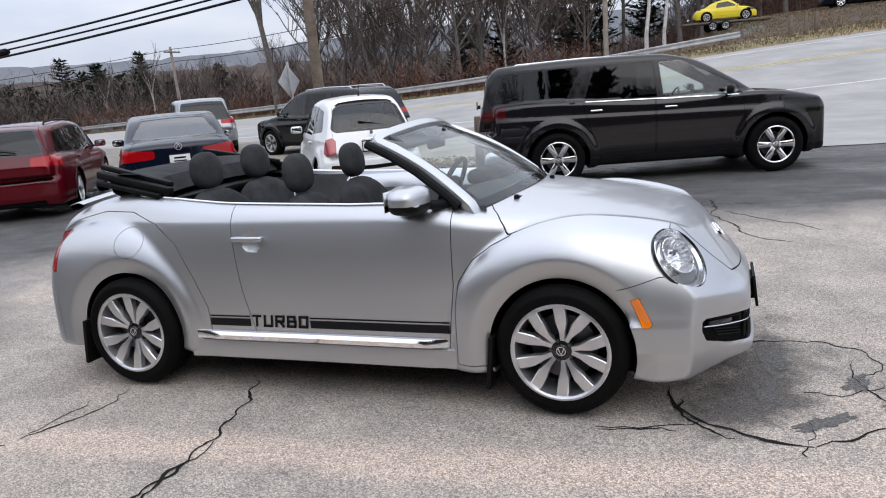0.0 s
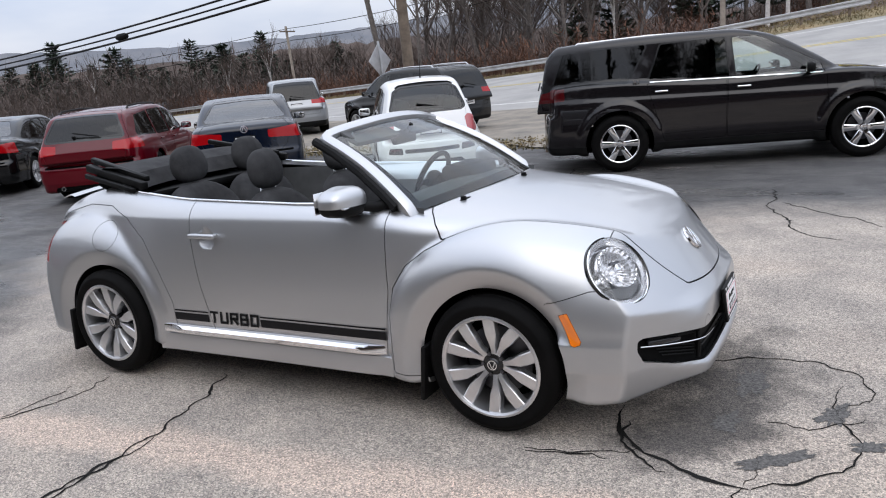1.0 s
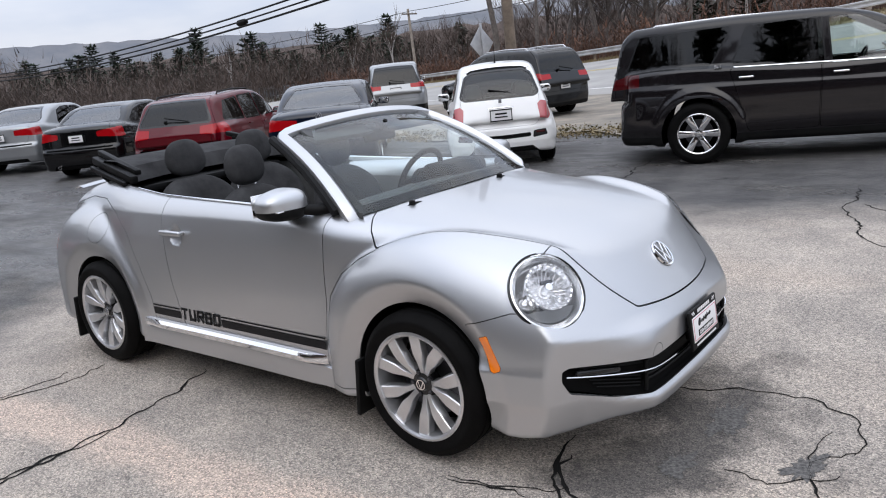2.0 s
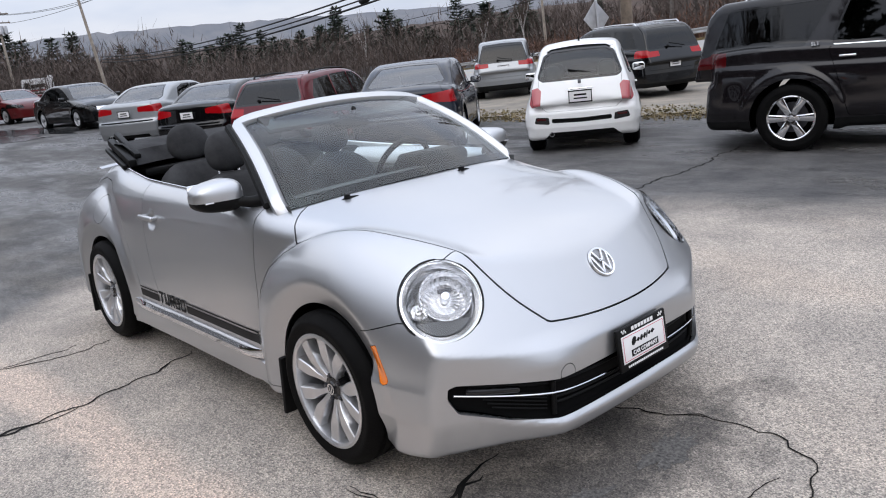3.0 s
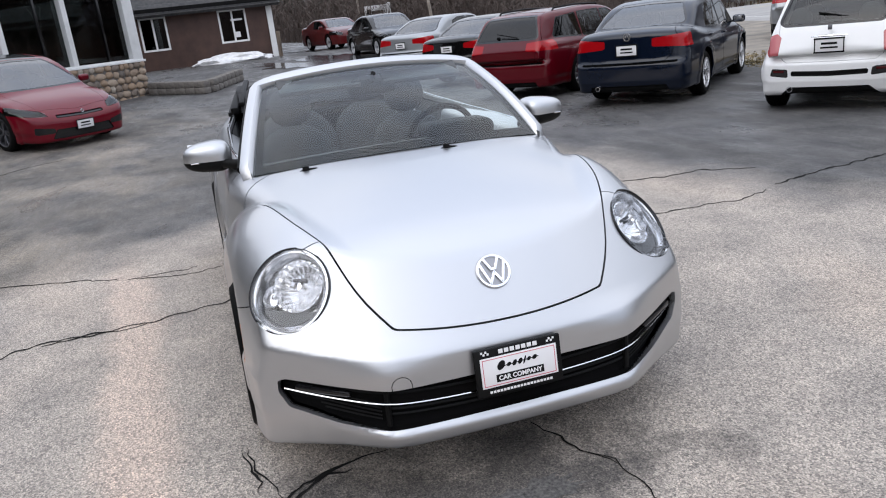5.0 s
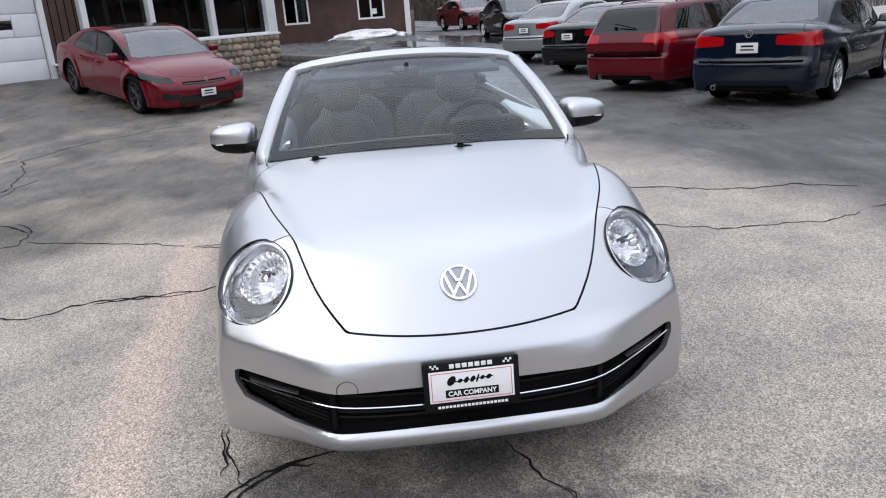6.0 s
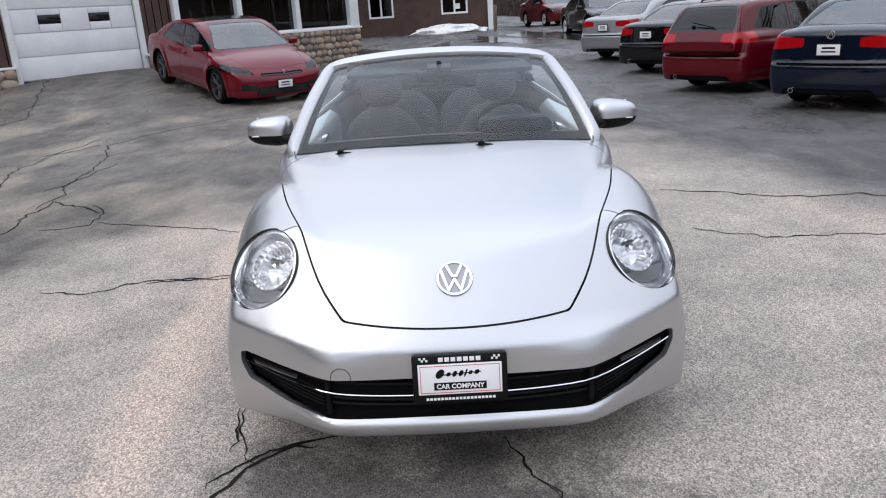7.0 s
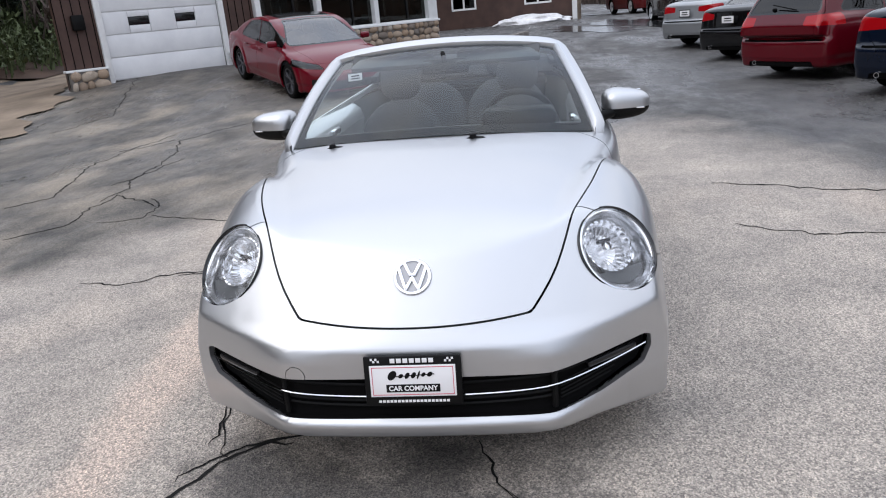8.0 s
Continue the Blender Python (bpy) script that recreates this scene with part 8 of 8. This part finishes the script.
# ---- trees ----
def bare_tree(seed, h, spread=0.5, bark=None, fine=4):
    """A leafless tree: tapered trunk, limbs, branches and twigs by repeated forking."""
    rnd = random.Random(seed)
    V, F = [], []
    TV, TF = [], []

    def limb(store, p, d, length, r, sides):
        pts = [p]
        dirs = d.copy()
        n = 4 if sides > 3 else 2
        for i in range(n):
            dirs = (dirs + Vector((rnd.uniform(-1, 1), rnd.uniform(-1, 1), rnd.uniform(-0.3, 0.7))) * 0.13).normalized()
            pts.append(pts[-1] + dirs * length / n)
        vs, fs = store
        up = Vector((0.3, 0.2, 1)) if abs(d.z) < 0.9 else Vector((1, 0, 0))
        rings = []
        for i, q in enumerate(pts):
            dd = (pts[min(i + 1, n)] - pts[max(i - 1, 0)]).normalized()
            a = dd.cross(up).normalized()
            b = a.cross(dd)
            rr = r * (1 - 0.55 * i / n)
            rings.append(len(vs))
            for k in range(sides):
                t = 2 * math.pi * k / sides
                vs.append(q + rr * (math.cos(t) * a + math.sin(t) * b))
        for r0, r1 in zip(rings, rings[1:]):
            for k in range(sides):
                fs.append((r0 + k, r0 + (k + 1) % sides, r1 + (k + 1) % sides, r1 + k))
        return pts, dirs

    def grow(p, d, length, r, level):
        store = (V, F) if level < 2 else (TV, TF)
        pts, dd = limb(store, p, d, length, r, 8 if level == 0 else 5 if level == 1 else 3)
        if level >= fine:
            return
        kids = (9, 5, 5, 3)[min(level, 3)]
        for k in range(kids):
            q = rnd.uniform(0.45 if level == 0 else 0.25, 1.0)
            n = len(pts) - 1
            i = min(n - 1, int(q * n))
            base = pts[i].lerp(pts[i + 1], q * n - i)
            out = Vector((rnd.uniform(-1, 1), rnd.uniform(-1, 1), rnd.uniform(-0.1, 0.6)))
            nd = (dd * (1 - spread) + out.normalized() * spread + Vector((0, 0, 0.18))).normalized()
            grow(base, nd, length * rnd.uniform(0.42, 0.66), max(0.012, r * (0.5 if level else 0.42)), level + 1)
    grow(Vector((0, 0, -0.2)), Vector((rnd.uniform(-0.08, 0.08), rnd.uniform(-0.08, 0.08), 1)).normalized(), h * 0.62, h * 0.010 + 0.03, 0)
    root = thing("bare_tree", Matrix(), "tall leafless grey-brown deciduous tree", "tree", "bare trees along the road")
    for nm, vs, fs, mat in (("trunk", V, F, bark or BARK), ("crown", TV, TF, TWIG)):
        me = bpy.data.meshes.new(nm)
        me.from_pydata([tuple(v) for v in vs], [], fs)
        me.materials.append(mat)
        o = new(nm, me)
        o.parent = root
    return root


def conifer(seed, h):
    """A pine: trunk and whorls of drooping boughs made of many needle tufts."""
    rnd = random.Random(seed)
    root = thing("pine_tree", Matrix(), "tall dark green pine with layered boughs", "tree", "pine trees")
    part("trunk", tube([(0, 0, -0.3), (0.1, 0, h * 0.5), (0, 0.05, h)], [h * 0.016, h * 0.011, 0.03], 7), BARK, root)
    vs, fs = [], []
    z = h * rnd.uniform(0.25, 0.38)
    while z < h:
        q = (z / h)
        reach_ = h * 0.30 * (1.03 - q) ** 0.55 * rnd.uniform(0.55, 1.15) + 0.35
        for k in range(rnd.randint(6, 9)):
            a = rnd.uniform(0, 2 * math.pi)
            L = reach_ * rnd.uniform(0.6, 1.1)
            n = max(3, int(L / 0.42))
            for i in range(n):
                s = (i + 0.6) / n
                c = Vector((math.cos(a) * L * s, math.sin(a) * L * s, z + 0.05 * L * s + 0.22 * L * s * s))
                for _ in range(3):
                    d = Vector((math.cos(a) + rnd.uniform(-1, 1), math.sin(a) + rnd.uniform(-1, 1), rnd.uniform(-0.25, 0.5))).normalized()
                    sd = d.cross(Vector((rnd.uniform(-0.5, 0.5), rnd.uniform(-0.5, 0.5), 1))).normalized()
                    l = rnd.uniform(0.45, 0.9) * (0.5 + h / 26)
                    w = l * 0.30
                    b = len(vs)
                    vs += [c - d * l * 0.3, c + d * l * 0.3 + sd * w, c + d * l, c + d * l * 0.3 - sd * w]
                    fs.append((b, b + 1, b + 2, b + 3))
        z += h * rnd.uniform(0.028, 0.045)
    me = bpy.data.meshes.new("crown")
    me.from_pydata([tuple(v) for v in vs], [], fs)
    me.materials.append(NEEDLES)
    o = new("crown", me)
    o.parent = root
    return root


rnd = random.Random(11)
kinds = [bare_tree(1, 15), bare_tree(2, 13, 0.55), bare_tree(3, 17, 0.45), bare_tree(5, 11, 0.6)]
def put(root, x, y, s, turn=None):
    z = ground_z(x, y)
    m = pose(x, y, z, 0, 0, rnd.uniform(0, 360)) @ Matrix.Scale(s, 4)
    if root.get("used"):
        o = copy_thing(root, Matrix())
        o.matrix_basis = m
    else:
        root["used"] = 1
        root.matrix_basis = m
    return root


# a line of bare trees behind the guard rail, thicker to the east
for k in range(70):
    x = -26 + 60 * (k / 69) + rnd.uniform(-1.2, 1.2)
    dy = rnd.uniform(5, 34)
    tx, ty = x - dy * 0.35, float(fe(x)) + dy
    if tx > -5 and ty < 62:
        ty = 62 + rnd.uniform(0, 16)
    put(kinds[k % 4], tx, ty, rnd.uniform(0.75, 1.15))
for k in range(64):
    a = -104 + 80 * (k / 63)
    put(kinds[(k + 1) % 4], a, float(fe(a)) + rnd.uniform(24, 75), rnd.uniform(0.48, 0.76))
big = bare_tree(9, 17, 0.4)
put(big, -26.4, 41.7, 1.2)
birch = bare_tree(21, 10, 0.3, BIRCH, 3)
birch["label"], birch["group"] = "slender white-barked birch without leaves", "birches"
for x, y, s in ((-2.2, 46, 1.1), (-1.2, 47, 1.0), (-12.5, 50, 0.9), (-54, 62, 0.8), (-64, 66, 0.75), (-80, 60, 0.8)):
    put(birch, x, y, s)
pines = [conifer(1, 15), conifer(2, 18), conifer(3, 13)]
for k, (x, y, s) in enumerate([(-70 - 2.2 * i + rnd.uniform(-2, 2), 90 - 0.7 * i + rnd.uniform(-7, 7), rnd.uniform(0.42, 0.68)) for i in range(30)] + [(-128 + rnd.uniform(-10, 10), 2 + 1.9 * i + rnd.uniform(-2, 2), rnd.uniform(0.42, 0.72)) for i in range(46)] + [(-118 + rnd.uniform(-6, 6), 62 + 4 * i, rnd.uniform(0.5, 0.7)) for i in range(9)] + [(-150 + rnd.uniform(-16, 10), -2 + 2.2 * i + rnd.uniform(-3, 3), rnd.uniform(0.42, 0.68)) for i in range(44)] + [(-75 - 2.0 * i + rnd.uniform(-3, 3), 106 - 0.5 * i + rnd.uniform(-8, 8), rnd.uniform(0.5, 0.9)) for i in range(26)] + [(-22 + 4.5 * i + rnd.uniform(-1, 1), 62 + rnd.uniform(0, 12), rnd.uniform(0.6, 0.85)) for i in range(8)]):
    put(pines[k % 3], x, y, s)
# woods behind the garage
for k in range(16):
    x, y = -12 - rnd.uniform(0, 26), -20 - rnd.uniform(0, 18)
    put(kinds[k % 4], x, y, rnd.uniform(0.6, 0.9))
for k in range(9):
    put(pines[k % 3], -13 - rnd.uniform(0, 20), -21 - rnd.uniform(0, 12), rnd.uniform(0.16, 0.3))


# woods added out of view to the south; they darken what the cars reflect
for k in range(60):
    x, y = -8 + 48 * rnd.random(), -21 - 22 * rnd.random()
    put(kinds[k % 4] if k % 3 else pines[k % 3], x, y, rnd.uniform(0.6, 0.95))


# brush: upright dry stems and twigs over the slopes
def brush(name, spots, hmin, hmax, mat, label, per=5, seed=3, fat=1.0):
    r = random.Random(seed)
    vs, fs = [], []
    P = np.array(spots)
    for (x, y), z in zip(spots, land(P[:, 0], P[:, 1]).tolist()):
        for _ in range(per):
            a = r.uniform(0, 2 * math.pi)
            h = r.uniform(hmin, hmax)
            lean = Vector((r.uniform(-0.4, 0.4), r.uniform(-0.4, 0.4), 1)).normalized()
            p = Vector((x + r.uniform(-0.6, 0.6), y + r.uniform(-0.6, 0.6), z - 0.05))
            w = Vector((math.cos(a), math.sin(a), 0)) * r.uniform(0.012, 0.03) * fat
            b = len(vs)
            top = p + lean * h
            vs += [p - w, p + w, top]
            fs.append((b, b + 1, b + 2))
            for _ in range(5):
                q = p.lerp(top, r.uniform(0.25, 0.95))
                d = Vector((r.uniform(-1, 1), r.uniform(-1, 1), r.uniform(0.0, 1.0))).normalized() * h * r.uniform(0.10, 0.30)
                s = d.cross(Vector((0, 0, 1))).normalized() * r.uniform(0.012, 0.05) * fat
                b = len(vs)
                vs += [q - s, q + s, q + d]
                fs.append((b, b + 1, b + 2))
    me = bpy.data.meshes.new(name)
    me.from_pydata([tuple(v) for v in vs], [], fs)
    me.materials.append(mat)
    return tagged(new(name, me), label, "brush", "", "stuff")


spots = []
for k in range(5200):
    x = rnd.uniform(-105, 28)
    y = float(fe(x)) + 3.4 + 40 * rnd.random() ** 1.6
    if x < -5 or y > 62:
        spots.append((x, y))
brush("roadside_brush", spots, 0.8, 2.6, BRUSH, "tangled reddish brown winter brush on the bank")
spots = []
for k in range(8000):
    a, d = radians(rnd.uniform(-96, 14)), rnd.uniform(82, 165)
    spots.append((d * math.sin(a), d * math.cos(a)))
brush("woodland_twigs", spots, 3.0, 8.0, TWIG, "grey-brown mass of bare saplings", 5, 5, 1.3)
# added mostly unseen, to darken the southern horizon
spots = [(-40 + 82 * rnd.random(), -20 - 26 * rnd.random()) for k in range(1800)]
brush("bank_saplings", spots, 2.0, 7.0, TWIG, "grey-brown mass of bare saplings on the wooded bank, mostly out of view", 3, 6, 3.0)
spots = [(-10 - 30 * rnd.random(), -18.8 - 12 * rnd.random()) for k in range(1500)]
brush("evergreen_undergrowth", spots, 0.4, 1.6, FERN, "green undergrowth on the wooded bank behind the garage", 7, 8, 2.6)
spots = [(x, float(fe(x)) + rnd.uniform(0.4, 3.6)) for x in [rnd.uniform(-60, 30) for k in range(3600)]] + [(rnd.uniform(-4, 18), rnd.uniform(38, 60)) for k in range(2600)]
brush("verge_grass", spots, 0.08, 0.25, GRASS, "dead tan grass tufts on the verge", 5, 9)
spots = [(-14 + 13 * rnd.random(), 9.7 + 0.9 * rnd.random() ** 2) for k in range(1100)]
brush("island_grass", spots, 0.04, 0.14, GRASS, "dead tan grass tufts at the gravel edge", 6, 10)


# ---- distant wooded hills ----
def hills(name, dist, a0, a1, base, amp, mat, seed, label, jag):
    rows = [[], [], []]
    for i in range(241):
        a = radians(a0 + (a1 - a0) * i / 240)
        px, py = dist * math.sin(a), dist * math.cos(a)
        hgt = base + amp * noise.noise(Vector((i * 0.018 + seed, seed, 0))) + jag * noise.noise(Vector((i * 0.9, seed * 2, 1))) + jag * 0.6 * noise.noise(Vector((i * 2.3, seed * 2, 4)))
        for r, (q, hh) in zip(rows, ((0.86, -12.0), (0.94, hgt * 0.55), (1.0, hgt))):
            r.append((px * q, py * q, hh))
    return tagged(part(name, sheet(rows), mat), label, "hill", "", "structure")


# the blue-grey of distance haze is mixed into this woods colour
HILL_FAR = grain(material("hazed_far_hill_woods", (0.14, 0.15, 0.17), 1.0), 0.02, 1, (0.115, 0.125, 0.145), (0.175, 0.175, 0.185))
HILL_MID = grain(material("mid_hill_woods", (0.08, 0.06, 0.05), 1.0), 0.06, 1, (0.040, 0.031, 0.028), (0.085, 0.060, 0.048), bump=1.0, bump_scale=0.4)
hills("backdrop_far_hills", 1400, -100, 60, 78, 34, HILL_FAR, 2.3, "wooded hills on the horizon, blue-grey haze in their colour", 3)
hills("backdrop_near_hills", 300, -110, 60, 12.5, 5, HILL_MID, 5.1, "brown leafless wooded ridge behind the road", 1.6)
hills("backdrop_west_hills", 255, -114, -58, 9.0, 3.0, HILL_MID, 9.4, "brown leafless wooded ridge beyond the lot", 2.4)
hills("backdrop_south_hills", 150, 60, 260, 9, 5, HILL_MID, 7.7, "brown leafless woods closing the lot behind", 1.6)


# ---- across the road: yellow convertible on a trailer, pickup ----
YB = variant(SEDAN, paint=YELLOW_P, wb=2.5, width=1.72, xf=2.04, xr=-2.04, height=1.40, belt=0.86, step=0.045, style=STYLE_FIVE,
    deck=[(-2.04, 0.62), (-1.8, 0.84), (-1.3, 0.93), (0, 0.90), (0.8, 0.93), (1.4, 0.86), (1.8, 0.70), (2.04, 0.5)],
    roof=[(-1.7, 0.7), (-1.3, 0.98), (-0.8, 1.24), (-0.2, 1.38), (0.2, 1.37), (0.8, 1.0), (1.0, 0.8)], plate_rear=None, badge=None,
    side_glass=[([(-0.6, 0.94), (-0.5, 1.16), (0.1, 1.22), (0.55, 0.98)], TINT)], rear_glass=[(0, 1.0), (0, 1.16), (0.3, 1.15), (0.34, 1.0)], front_glass=[(0, 0.98), (0, 1.28), (0.48, 1.26), (0.6, 0.98)], doors=[[(-0.5, 0.3), (-0.5, 0.84), (0.7, 0.84), (0.7, 0.3)]], handles=[(-0.35, 0.78)])
tz = ground_z(2.6, 52.0)
yb = car("small_convertible", at(2.4, 52.0, tz + 0.62, 8), YB, "yellow convertible with black top standing on a trailer")
tr = thing("car_trailer", pose(2.4, 52.0, tz, 0, 0, 8), "flat steel car trailer on four wheels", "trailer")
part("deck", box(5.6, 2.0, 0.12, pose(0, 0, 0.55), 0.02), WOOD, tr)
part("drawbar", box(1.6, 0.12, 0.12, pose(3.4, 0, 0.5), 0.02), DARK_ALLOY, tr)
for x in (-0.9, -0.1):
    for s in (-1, 1):
        wheel(tr, x, s * 1.08, 0.31, 0.2, 0.2, STYLE_FIVE, s)
PK = variant(SUV, paint=NAVY, wb=3.6, xf=2.7, xr=-3.0, height=1.9, step=0.05, rails=None, wiper=None, belt_trim=None,
    roof=[(-0.75, 1.0), (-0.65, 1.5), (-0.4, 1.85), (0.2, 1.90), (0.7, 1.84), (1.4, 1.2), (1.6, 1.0)], side_glass=[([(0.1, 1.26), (0.1, 1.70), (0.6, 1.70), (1.1, 1.26)], TINT), ([(-0.55, 1.26), (-0.4, 1.68), (-0.05, 1.70), (-0.05, 1.26)], TINT)], rear_glass=[(0, 1.3), (0, 1.7), (0.5, 1.7), (0.5, 1.3)], rear_glass_x=-0.3, tailgate=None, hood=None)
pk = car("pickup_truck", at(11.5, 56.5, ground_z(11.5, 56.5), 5), PK, "dark blue pickup truck parked beyond the road")

# trim badge on the pillar of the charcoal suv
words("SLT", 0.055, 0.02, pose(-1.27, -0.955, 1.19, 90, 0, 0), CHROME, suv, "lettering")
